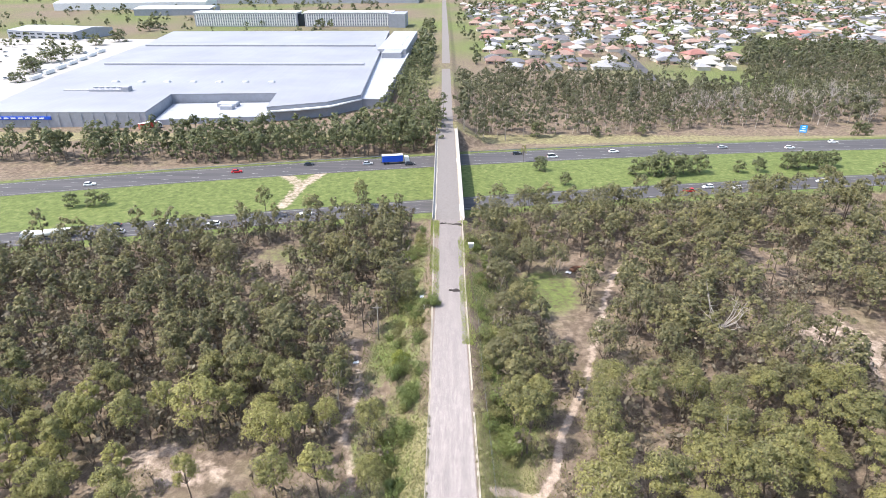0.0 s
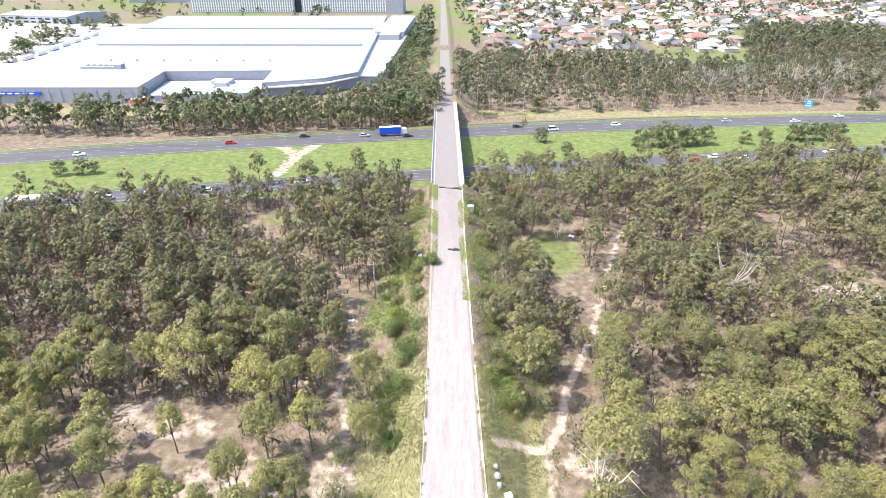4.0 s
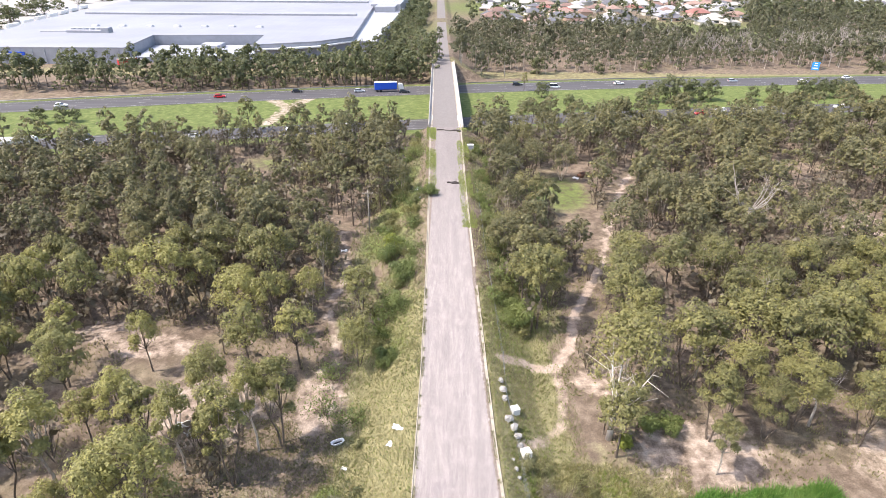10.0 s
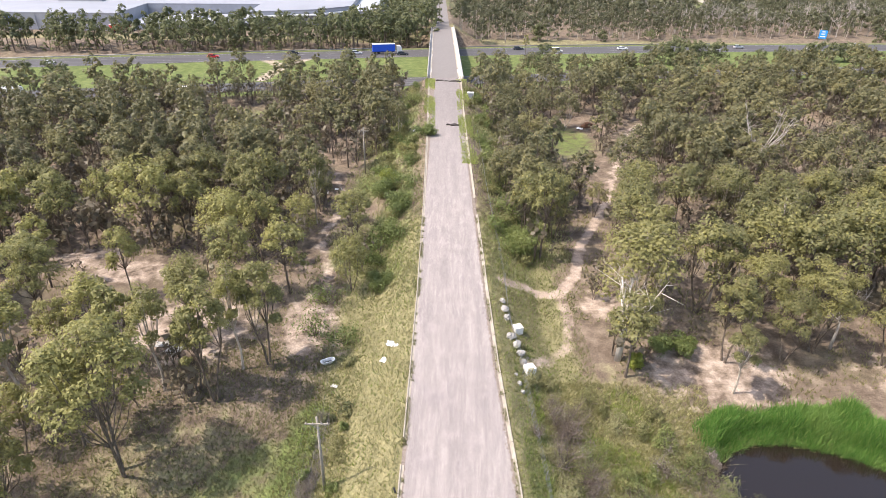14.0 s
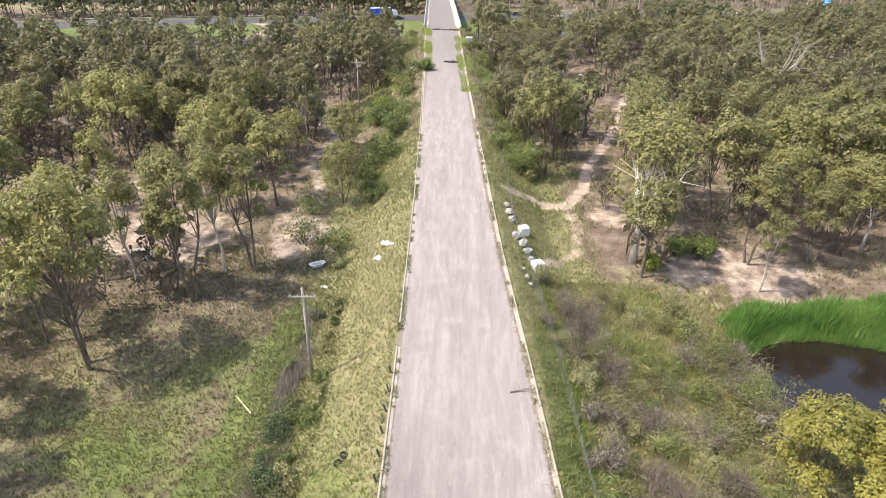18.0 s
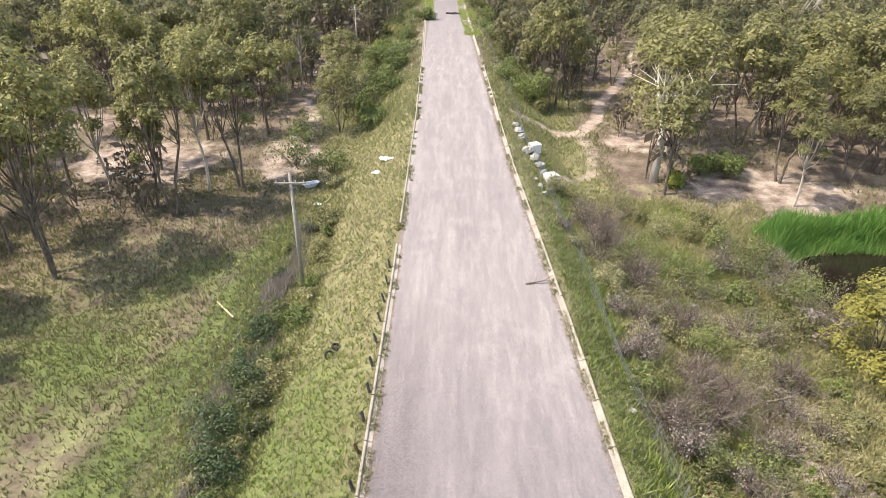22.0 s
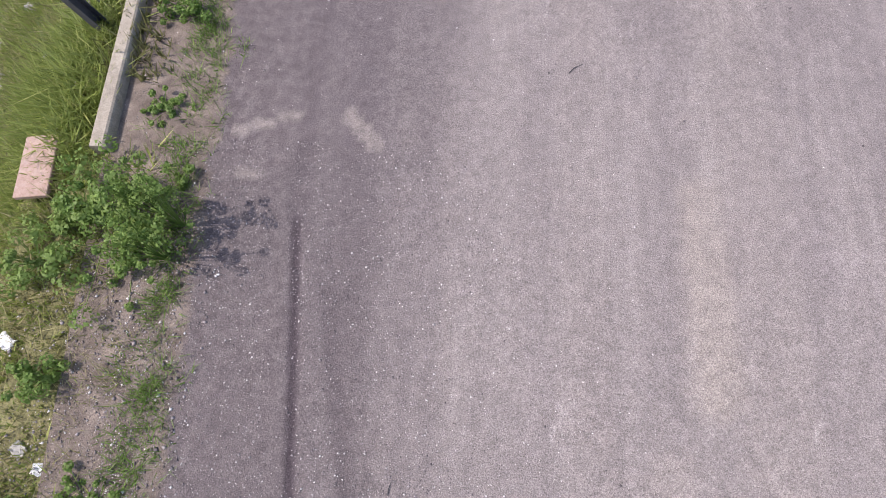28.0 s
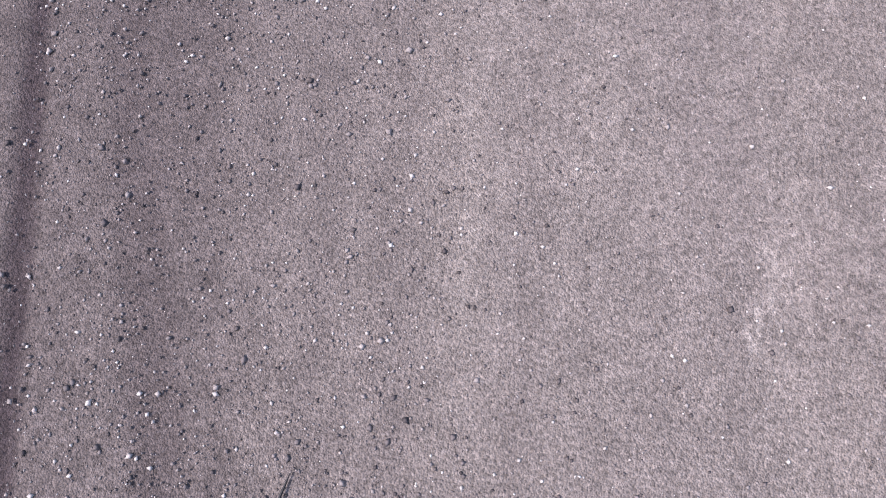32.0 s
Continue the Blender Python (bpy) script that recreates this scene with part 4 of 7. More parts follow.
WEST_WOOD = [(-33.8, 84.2, 12.4, 9.0), (-31.0, 93.8, 15.4, 8.6), (-47.6, 87.1, 15.6, 9.2), (-44.5, 101.8, 14, 8), (-59.8, 84.4, 14, 7), (-55.4, 89.5, 13, 5.6), (-71.7, 105.6, 14, 6.8), (-62.3, 113.2, 14, 6.6), (-57.5, 113.6, 14, 6.6), (-40.6, 116.1, 14, 9.5), (-28.5, 119.2, 12, 5.8), (-26.6, 132.2, 14, 6), (-23.2, 102.2, 9, 5.8), (-36.4, 112.4, 13, 8), (-42.0, 99.7, 13, 7.5), (-11.6, 134, 9.5, 5.9), (-32.8, 179.7, 14, 9), (-47.7, 186, 13, 8), (-20.7, 168.3, 14, 10), (-34.7, 160.6, 12, 9), (-15.9, 140.6, 13, 8), (-104.6, 161, 14, 10), (-81.4, 168, 10, 6), (-66.7, 153.5, 13, 8.5)]
EAST_GROVE = [(26.2, 69.2, 16.0, 10.8), (35.5, 71.8, 15, 8.2), (36.0, 62.4, 12.6, 5.4), (35.2, 57.0, 9.8, 4.0), (15.3, 85.6, 16.0, 7.2), (27.3, 102.3, 7.2, 4.4), (45.6, 75.3, 15, 9.2), (49.6, 72.7, 15, 7.4), (55.2, 74.1, 16, 9.7), (40.6, 66.5, 13, 6.9), (48.1, 64.5, 13, 7.6), (43.4, 62.6, 11, 6.1), (33.1, 99.0, 13, 8.7), (36.1, 114.5, 13, 9.0), (46.1, 126.5, 14, 9.5), (53.2, 131.0, 13, 8.6), (49.9, 114.4, 12, 6.6), (39.8, 96.1, 13, 6.6), (48.0, 96.5, 13, 8.1), (55.1, 94.6, 13, 8.4), (28.9, 83.7, 14, 7.6), (29.6, 76.6, 14, 7.0), (56, 62, 13, 8)]
EAST_WOOD = [(71.1, 113.3, 14, 9.5), (80.8, 121.0, 14, 9.0), (58.8, 77.4, 15, 6.5), (39.8, 74.3, 12, 4.8), (43.8, 79.0, 13, 5.0), (13.8, 190, 12, 9), (24.8, 198, 13, 9.5), (29.4, 184.1, 13, 9.5), (49.8, 199, 13, 9), (50.8, 190, 13, 9.5), (22.3, 158.3, 12, 9), (30.3, 158, 11, 8.5), (14.5, 161.9, 10, 8), (13.0, 142.4, 10, 8.5), (18.4, 133.0, 12, 9), (17.3, 119.7, 10, 6.5), (11.0, 106.6, 9, 7), (14.9, 101.2, 12, 6.8), (13.6, 93.2, 12, 6.3), (13.4, 127, 10, 7), (14.8, 151, 11, 8), (13.2, 113, 9, 6.5), (20, 172, 13, 9), (36, 176, 13, 9)]
NAMED = WEST_GROVE + EAST_GROVE + WEST_WOOD + EAST_WOOD


def sort_of(n, width, height):
    """Which of the eight shapes suits a tree's girth."""
    slim = width / height
    return (2 if slim < 0.43 else 0 if slim < 0.54 else 1 if slim < 0.62 else 3) + 4 * (n % 2)


TREES = [(x, y, h, w, sort_of(n, w, h)) for n, (x, y, h, w) in enumerate(NAMED)]
trng = np.random.default_rng(11)
for y in np.arange(40, 236, 5.1):
    for x in np.arange(-150, 190, 5.1):
        px, py = x + trng.uniform(-2.5, 2.5), y + trng.uniform(-2.5, 2.5)
        keep = trng.random()
        if abs(px) > 62 + 0.72 * py or not clear_of(px, py):
            continue
        thin = 0.45 if px < 0 and py < 85 else 0.66 if px < 0 else 0.54
        if keep > thin or any(math.hypot(px - a[0], py - a[1]) < 0.3 * a[3] + 2.4 for a in TREES[: len(NAMED)]):
            continue
        h = trng.uniform(9.5, 14.5) if px > 0 else trng.uniform(9.0, 15.0)
        w = trng.uniform(5.0, 8.2) if px > 0 else trng.uniform(4.0, 6.4)
        TREES.append((px, py, h, w, sort_of(int(trng.integers(0, 2)), w, h)))
TREES[len(NAMED):] = sorted(TREES[len(NAMED):], key=lambda a: a[1] + 0.25 * abs(a[0]))
NEAR = TREES[:290]
REST = TREES[290:]
# the belts beyond the motorway, round the buildings and in the suburb
for y in np.arange(262, 345, 5.0):
    for x in np.arange(-250, 260, 5.0):
        px, py = x + trng.uniform(-2.3, 2.3), y + trng.uniform(-2.3, 2.3)
        lim = float(far_y(px))
        if px < -8 and lim + 13 < py < min(lim + 62, 322 if px < -60 else 420) and trng.random() < 0.85:
            REST.append((px, py, trng.uniform(9, 13) + 5 * trng.random() ** 2, 0, int(trng.integers(0, 8))))
for y in np.arange(300, 660, 6.5):
    for x in np.arange(-70, 420, 6.5):
        px, py = x + trng.uniform(-3, 3), y + trng.uniform(-3, 3)
        lim = float(far_y(px))
        if px < float(road_l(py)) - 7 and px > -46 + (py - 330) * 0.02 and trng.random() < 0.6:
            REST.append((px, py, trng.uniform(9, 14), 0, int(trng.integers(0, 8))))
        if px > float(road_r(py)) + 3.5 and lim + (38 if px > 30 else 20) < py < 455 + 30 * math.sin(px / 40) + 200 * float(step(170, 330, px)) and trng.random() < 0.76:
            REST.append((px, py, trng.uniform(7, 12) + 7 * trng.random() ** 3, 0, int(trng.integers(0, 8))))
for x0, x1, y0, y1, n in ((-42, -26, 470, 900, 60), (10, 760, 505, 1280, 900), (-560, -400, 560, 720, 40), (-760, -120, 760, 1300, 200), (-900, 900, 1280, 1700, 320), (-15, 12, 700, 1300, 14)):
    for _ in range(n):
        py = trng.uniform(y0, y1)
        px = trng.uniform(x0, x1) - (0.0285 * (py - 470) if x0 == -42 else 0)
        REST.append((px, py, trng.uniform(6, 12), 0, int(trng.integers(0, 8))))
FIRST = {}
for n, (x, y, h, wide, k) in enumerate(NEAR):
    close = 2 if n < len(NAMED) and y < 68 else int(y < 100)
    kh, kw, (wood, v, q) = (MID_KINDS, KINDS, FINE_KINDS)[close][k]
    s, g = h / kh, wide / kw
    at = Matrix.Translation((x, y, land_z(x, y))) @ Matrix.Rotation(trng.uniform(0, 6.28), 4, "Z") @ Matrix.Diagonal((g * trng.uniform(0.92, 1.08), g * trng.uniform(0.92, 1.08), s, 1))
    # Crown colour by place: sun-brightened near west, cloud-darkened from y 100 on.
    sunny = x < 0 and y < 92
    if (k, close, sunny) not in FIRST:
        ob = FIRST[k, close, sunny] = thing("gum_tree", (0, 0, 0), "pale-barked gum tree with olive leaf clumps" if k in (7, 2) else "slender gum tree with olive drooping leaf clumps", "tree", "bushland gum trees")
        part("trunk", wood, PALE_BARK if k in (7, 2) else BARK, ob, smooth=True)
        part("crown", array_mesh("crown", v, q, SUNLIT_GUM if sunny else GUM if close else SHADED_GUM), None, ob)
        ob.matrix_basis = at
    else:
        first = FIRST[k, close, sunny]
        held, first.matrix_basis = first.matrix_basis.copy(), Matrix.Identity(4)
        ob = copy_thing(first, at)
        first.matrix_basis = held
    if n == 0:
        tagged(ob, "tall broad gum tree standing alone in dry grass")


def woods(name, label, rows, leaf, kinds, bark=BARK):
    """Many far trees as one thing: trunks and crowns joined."""
    vs, qs, wv, wf, nv, nw = [], [], [], [], 0, 0
    for x, y, h, wide, k in rows:
        kh, kw, (wood, v, q) = kinds[k % len(kinds)]
        a, s = trng.uniform(0, 6.28), h / kh
        m = np.array([[math.cos(a), -math.sin(a), 0], [math.sin(a), math.cos(a), 0], [0, 0, 1]]) * s
        m[:2] *= trng.uniform(0.9, 1.1) * (wide / kw / s if wide else 1)
        at = np.array([x, y, land_z(x, y)])
        vs.append(v @ m.T + at)
        qs.append(q + nv)
        nv += len(v)
        w = np.array(wood.v) @ m.T + at
        f4 = np.array([f for f in wood.f if len(f) == 4])
        wv.append(w)
        wf.append(f4 + nw)
        nw += len(w)
    ob = thing(name, (0, 0, 0), label, "trees")
    tagged(ob, kind="stuff")
    tagged(part("crowns", array_mesh("crowns", np.concatenate(vs), np.concatenate(qs), leaf), None, ob), kind="stuff")
    tagged(part("trunks", array_mesh("trunks", np.concatenate(wv), np.concatenate(wf), bark), None, ob), kind="stuff")
    return ob


MEDIAN = [(-68, 196, 12), (-35, 207, 11), (-62, 188, 9), (-96, 176, 8), (-88, 178, 9), (30, 262, 8), (-49, 196, 7)]
CLUMPS = [(-143, 203, 6), (-136, 205, 6.5), (-132, 206, 5), (42, 310, 9), (72, 311, 6), (97, 314, 6), (209, 314, 8), (214, 316, 7), (44, 231, 6), (36, 250, 7), (76, 244, 8), (82, 245, 9), (87, 246, 11), (92, 246, 10), (97, 247, 9), (104, 248, 9), (121, 249, 6), (130, 251, 7), (144, 254, 8), (149, 255, 8.5), (154, 256, 8), (159, 257, 8), (165, 258, 7.5)]
urng = np.random.default_rng(41)
UNDER = [(r[0] + urng.normal(0, 2), r[1] + urng.normal(0, 2), urng.uniform(2.5, 5.5), 0, int(urng.integers(0, 3))) for r in REST if r[1] >= near_y(r[0]) - 5 and r[1] < 536 and urng.random() < 0.45 and r[1] > far_y(r[0]) + 12]
woods("bushland_trees", "dense stand of olive gum trees in dry bushland", [r for r in REST if r[1] < 262 and r[1] < near_y(r[0]) - 5], SHADED_GUM, FAR_KINDS)
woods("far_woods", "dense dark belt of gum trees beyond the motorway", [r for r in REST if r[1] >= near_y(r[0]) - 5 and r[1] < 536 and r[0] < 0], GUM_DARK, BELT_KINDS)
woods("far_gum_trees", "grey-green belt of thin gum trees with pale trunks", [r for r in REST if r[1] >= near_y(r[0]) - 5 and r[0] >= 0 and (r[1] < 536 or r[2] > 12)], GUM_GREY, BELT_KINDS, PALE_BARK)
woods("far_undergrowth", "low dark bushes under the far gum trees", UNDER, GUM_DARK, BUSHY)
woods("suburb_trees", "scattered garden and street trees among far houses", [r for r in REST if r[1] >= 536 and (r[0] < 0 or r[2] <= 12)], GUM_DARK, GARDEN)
# thin bare saplings among the gums, and the grey dead trees in the far belt
def sapling(seed, h):
    rng = np.random.default_rng(seed)
    wood = Geo()
    tips = []
    for i in range(6):
        t = rng.uniform(0, 6.28)
        o = h * rng.uniform(0.08, 0.27)
        tip = (o * math.cos(t), o * math.sin(t), h * rng.uniform(0.45, 1))
        wood.tube([(0, 0, -0.2 if i == 0 else h * rng.uniform(0.05, 0.4)), tip], [0.06, 0.02], 3, False)
        tips.append(tip)
    v, q = leaves(tips, [h * 0.17] * 6, 5, 0.62, rng, 0.2)
    return wood, v, q


SAPLINGS = [(5, 2, sapling(130 + i, 5)) for i in range(5)]
ROWS = []
for _ in range(7000):
    x, y = urng.uniform(-140, 130), urng.uniform(52, 205)
    if clear_of(x, y) and abs(x) < 50 + 0.72 * y and urng.random() < ((0.85 if y > 84 else 0.25) if x < 0 else 0.4):
        ROWS.append((x, y, urng.uniform(3.5, 8.5), 0, int(urng.integers(0, 5))))
woods("saplings", "thin grey half-bare saplings among the gum trees", ROWS, BROWN_TWIG, SAPLINGS)
DEAD_KINDS = [(12, 6, (dead(140 + i, 12), *leaves([(0, 0, 8)], [2.0], 12, 0.5, np.random.default_rng(i)))) for i in range(3)]
woods("dead_gums", "bare pale dead gum trees in the far belt", [(urng.uniform(115, 290), urng.uniform(338, 420), urng.uniform(9, 17), 0, int(urng.integers(0, 3))) for _ in range(70)], GREY_TWIG, DEAD_KINDS, DEAD_BARK)
GOLDEN = [(7, 6.2, gum(120 + i, 7, 6.2, 13, 3, 0.2, 7, 16000, 0.15)) for i in range(2)]
for n, (x, y, h) in enumerate(((28.8, 32.4, 8.1), (33.5, 31.0, 9.0), (31.0, 27.0, 8.5))):
    kh, _, (wood, v, q) = GOLDEN[n % 2]
    ob = thing("pond_tree", (x, y, land_z(x, y)), "low spreading tree with golden olive leaves by the pond", "tree", "pond trees", n * 1.7)
    ob.scale = (h / kh,) * 3
    part("trunk", wood, BARK, ob)
    part("crown", array_mesh("crown", v, q, POND_GOLD), None, ob)
for n, (x, y, h) in enumerate(((-383, 691, 15), (-390, 660, 13), (-364, 559, 14), (-370, 545, 12), (-351, 495, 15), (-358, 505, 12), (-337, 455, 9), (-411, 834, 16), (-400, 800, 13), (-376, 600, 10))):
    kh, _, (wood, v, q) = THICKET[n % 3]
    ob = thing("yard_tree", (x, y, land_z(x, y)), "rounded dark green tree beside the warehouse yard", "tree", "yard trees", n * 0.9)
    ob.scale = (h / kh * 1.5,) * 2 + (h / kh,)
    part("trunk", wood, BARK, ob)
    part("crown", array_mesh("crown", v, q, GUM_DARK), None, ob)
for rows, kinds, leaf, label in ((MEDIAN, MID_KINDS, GUM, "young gum tree standing beside the motorway"), (CLUMPS, THICKET, GUM_DARK, "bushy dark tree on the motorway median")):
    for n, (x, y, h) in enumerate(rows):
        kh, _, (wood, v, q) = kinds[n % 3]
        ob = thing("median_tree", (x, y, land_z(x, y)), label, "tree", "motorway trees", float(urng.uniform(0, 6)))
        ob.scale = (h / kh,) * 3
        part("trunk", wood, BARK, ob)
        part("crown", array_mesh("crown", v, q, leaf), None, ob)

for x, y, h in ((62.7, 117.7, 18.0), (136, 350, 15), (196, 364, 16), (207, 368, 17), (215, 372, 15), (228, 379, 16), (242, 386, 17), (250, 380, 14), (22.6, 62.2, 14.5), (50.8, 65.2, 10), (38, 74, 9), (52, 84, 13)):
    ob = solid("dead_tree", dead(int(x * 7), h, 1.5 if h == 14.5 else 1.0), BLEACHED if h == 14.5 else DEAD_BARK, (x, y, land_z(x, y)), "bare grey dead gum tree with forked branches", "tree", "dead trees", smooth=True)


# ---- shrubs ----
def shrub(name, seed, x, y, w, h, leaf, label, n=9, count=70, size=0.28, bare=0):
    rng = np.random.default_rng(abs(seed))
    ob = thing(name, (x, y, land_z(x, y)), label, "shrub")
    cs = [(rng.normal(0, w * 0.26), rng.normal(0, w * 0.26), h * rng.uniform(0.25, 0.78)) for _ in range(n)]
    v, q = mop(cs, [w * rng.uniform(0.16, 0.3) for _ in cs], count, size, rng)
    wood = Geo()
    for c in cs:
        wood.tube([(c[0] * 0.15, c[1] * 0.15, -0.1), (c[0] * 0.5, c[1] * 0.5, c[2] * 0.6), c], [0.05, 0.035, 0.012], 4, False)
        for _ in range(bare):
            d = rng.normal(0, 1, 3) * w * 0.22
            b = np.array(c) * rng.uniform(0.5, 1)
            wood.tube([tuple(b), tuple(b + (d[0], d[1], abs(d[2]) + 0.2))], [0.018, 0.006], 3, False)
    part("woody_base", wood, BARK, ob)
    part("foliage", array_mesh("foliage", v, q, leaf), None, ob)
    return ob


srng = np.random.default_rng(3)
for x, y, w, h, m in ((27, 46, 3.0, 2.0, MEADOW), (28.6, 43.6, 3.4, 2.2, BANK_BUSH), (27.4, 40, 3.2, 2.0, BANK_BUSH), (26, 37, 3.0, 1.8, MEADOW), (29.0, 47.6, 2.4, 1.6, GREY_TWIG), (25, 49, 2.6, 1.6, BUSH), (28.2, 36.6, 3.0, 2.2, GREY_TWIG), (23.5, 41, 2.6, 1.6, BUSH), (24.6, 52.5, 2.2, 1.2, MEADOW)):
    shrub("pond_shrub", int(x * 29 + y), x, y, w, h, m, "spreading grey-green shrub on the bank above the pond", 14, 110, 0.18, 6)
for x, y, w, h, m in ((-4.6, 127.8, 3.4, 2.4, BUSH), (28.0, 63.9, 3.2, 2.6, BUSH), (31, 63.8, 3.4, 2.4, BUSH), (24.6, 61.4, 2.0, 1.6, LIME), (11.5, 84, 5, 5, BUSH), (12.5, 88, 4, 4.5, BUSH), (-9.5, 88, 5, 4, BUSH), (-8.5, 96, 5, 4.5, BUSH), (-11, 104, 5, 5, BUSH), (-9, 75, 3.5, 2.2, BUSH), (-11.5, 110, 4, 4, LIME)):
    shrub("green_shrub", int(x * 31 + y), x, y, w, h, m, "leafy green shrub on the bank" if m is not LIME else "bright yellow-green leafy shrub", 14, 260, 0.22)
for x, y, w, h in ((13.0, 45, 4.2, 3.6), (15.5, 42, 4.0, 3.0), (14.5, 49, 3.6, 3.2), (18, 38, 3.4, 2.4), (13.4, 24.2, 3.0, 2.6), (16, 27.5, 3.2, 2.4), (22, 36, 3.6, 2.6), (26.5, 41.5, 4.0, 3.0), (24, 45, 3.4, 2.2), (21, 29, 3.2, 2.4), (13.2, 32, 2.6, 2.2), (29, 38, 4, 2.8), (12.4, 52, 2.6, 2.0), (16.5, 22.5, 3.0, 2.2), (19, 25, 3.2, 2.4), (14.2, 36.5, 3.0, 2.4), (17.5, 31, 3.0, 2.2)):
    shrub("dry_shrub", int(x * 17 + y), x, y, w, h, GREY_TWIG, "half-dead grey twiggy shrub on the bank", 12, 60, 0.11, 12)
for x, y, w, h in ((13.6, 49.5, 4.2, 3.0), (15.2, 43.5, 4.0, 2.8), (13.2, 25.8, 3.2, 2.4), (28.4, 46.0, 3.4, 2.2), (16.6, 28.6, 4.4, 3.4), (17.6, 36.2, 3.4, 2.4), (22.5, 31.0, 3.0, 2.2)):
    shrub("dark_shrub", int(x * 19 + y), x, y, w, h, DARK_TWIG, "rounded leafless purple-brown twiggy shrub on the bank", 16, 80, 0.1, 22)
for x, y, w, h in ((16.5, 46, 4.5, 3.0), (19.5, 42, 4.5, 2.8), (18.5, 34.5, 3.6, 2.4), (25.5, 44.5, 4.2, 2.6), (28.5, 41, 4.6, 3.0), (12.5, 29, 2.2, 1.3), (15.2, 19.5, 2.4, 1.6), (-12.4, 27, 3.2, 2.2), (-11.9, 23.5, 3.0, 2.0), (-11.0, 20.3, 2.8, 1.8), (-12.5, 31, 2.6, 1.6), (-12.6, 36, 2.2, 1.3)):
    shrub("green_shrub", int(x * 13 + y), x, y, w, h, BANK_BUSH if x > 0 else BRAMBLE, "low tangled green shrub on the bank", 16, 140, 0.13)
for i in range(96):
    y = srng.uniform(64, 172)
    if i % 3:
        x = float(road_l(y)) - srng.uniform(2.5, 11) - (4 if y < 78 else 0)
    else:
        y = 82 + (y - 64) * 0.83
        x = float(road_r(y)) + srng.uniform(2.0, 8)
    big = srng.random() ** 2
    shrub("bank_shrub", 400 + i, x, y, 2.4 + 2.8 * big, 0.9 + 2.6 * big, (BUSH, MEADOW, BUSH, GUM)[i % 4], "dense green shrub on the road bank", 15, 50, 0.26)

# brown and green scrub below the west kerb near the landing place
for i in range(30):
    y = srng.uniform(-1, 17)
    x = float(road_l(y)) - srng.uniform(4.2, 7.5)
    m = (BUSH, GREY_TWIG, MEADOW, BRAMBLE, STRAW)[i % 5]
    shrub("verge_scrub", 860 + i, x, y, srng.uniform(0.8, 1.7), srng.uniform(0.35, 0.9), m, "scrubby brown and green growth below the kerb" if m is not BUSH else "leafy green growth below the kerb", 12, 110, 0.07, 4)

# the tangled scrub on the east bank and low growth on the west bank
for i in range(84):
    y = srng.uniform(16, 56)
    x = float(road_r(y)) + srng.uniform(3.2, 18)
    if float(pond_d(np.array(x), np.array(y))) < 1.25 or x > 31:
        continue
    w, h = srng.uniform(1.4, 3.2), srng.uniform(0.7, 2.0)
    if i % 5 < 1:
        shrub("dry_shrub", 700 + i, x, y, w, h * 1.2, GREY_TWIG, "half-dead grey twiggy shrub on the bank", 10, 50, 0.1, 11)
    else:
        shrub("green_shrub", 700 + i, x, y, w, h, (BANK_BUSH, MEADOW, BANK_STRAW, STRAW)[i % 4], "low scrubby bush on the weedy bank", 13, 115, 0.13)
for i in range(40):
    y = srng.uniform(10, 60)
    x = float(road_l(y)) - srng.uniform(7.0, 10.5) + (0 if y > 17 else srng.uniform(1.5, 3.5))
    shrub("low_bush", 800 + i, x, y, srng.uniform(1.0, 2.2), srng.uniform(0.5, 1.2), (BUSH, GUM_DARK, STRAW)[i % 3], "low weedy bush at the foot of the bank", 10, 70, 0.16)

# ---- power poles ----
def power_pole(x, y, h, turn):
    ob = thing("power_pole", (x, y, land_z(x, y)), "weathered grey timber power pole with a crossarm", "power pole", "power poles", turn)
    part("shaft", Geo().tube([(0, 0, -0.5), (0, 0, h * 0.5), (0, 0, h)], [0.17, 0.14, 0.11], 10), TIMBER, ob, smooth=True)
    arm = part("crossarm", Geo().box((0, -0.14, h - 0.75), (2.3, 0.12, 0.14), bevel=0.01), TIMBER, ob)
    for u in (-1.0, -0.4, 0.4, 1.0):
        part("insulator", Geo().tube([(u, -0.14, h - 0.68), (u, -0.14, h - 0.6), (u, -0.14, h - 0.5)], [0.03, 0.06, 0.03], 8), CONCRETE, arm)
    for s in (-1, 1):
        part("brace", Geo().tube([(s * 0.6, -0.14, h - 0.78), (0, -0.14, h - 1.3)], 0.025, 5), WIRE, ob)
    return ob


power_pole(-10.9, 42.3, 9.7, 0.02)
power_pole(-17.8, 122.5, 10.2, 0.1)
for u in (-1.0, -0.4, 0.4, 1.0):
    g = Geo()
    a, b, c = Vector((-10.9 + u, 42.2, 6.9)), Vector((-17.8 + u, 122.4, 10.6)), Vector((-7.0 + u, -40, 6.5))
    for p, q in ((c, a), (a, b)):
        pts = [p.lerp(q, t) - Vector((0, 0, 4 * 1.1 * t * (1 - t))) for t in np.linspace(0, 1, 13)]
        g.tube(pts, 0.008, 3, False)
    solid("power_line", g, POST_STEEL, (0, 0, 0), "thin sagging overhead wire between timber poles", "wire", "power lines")

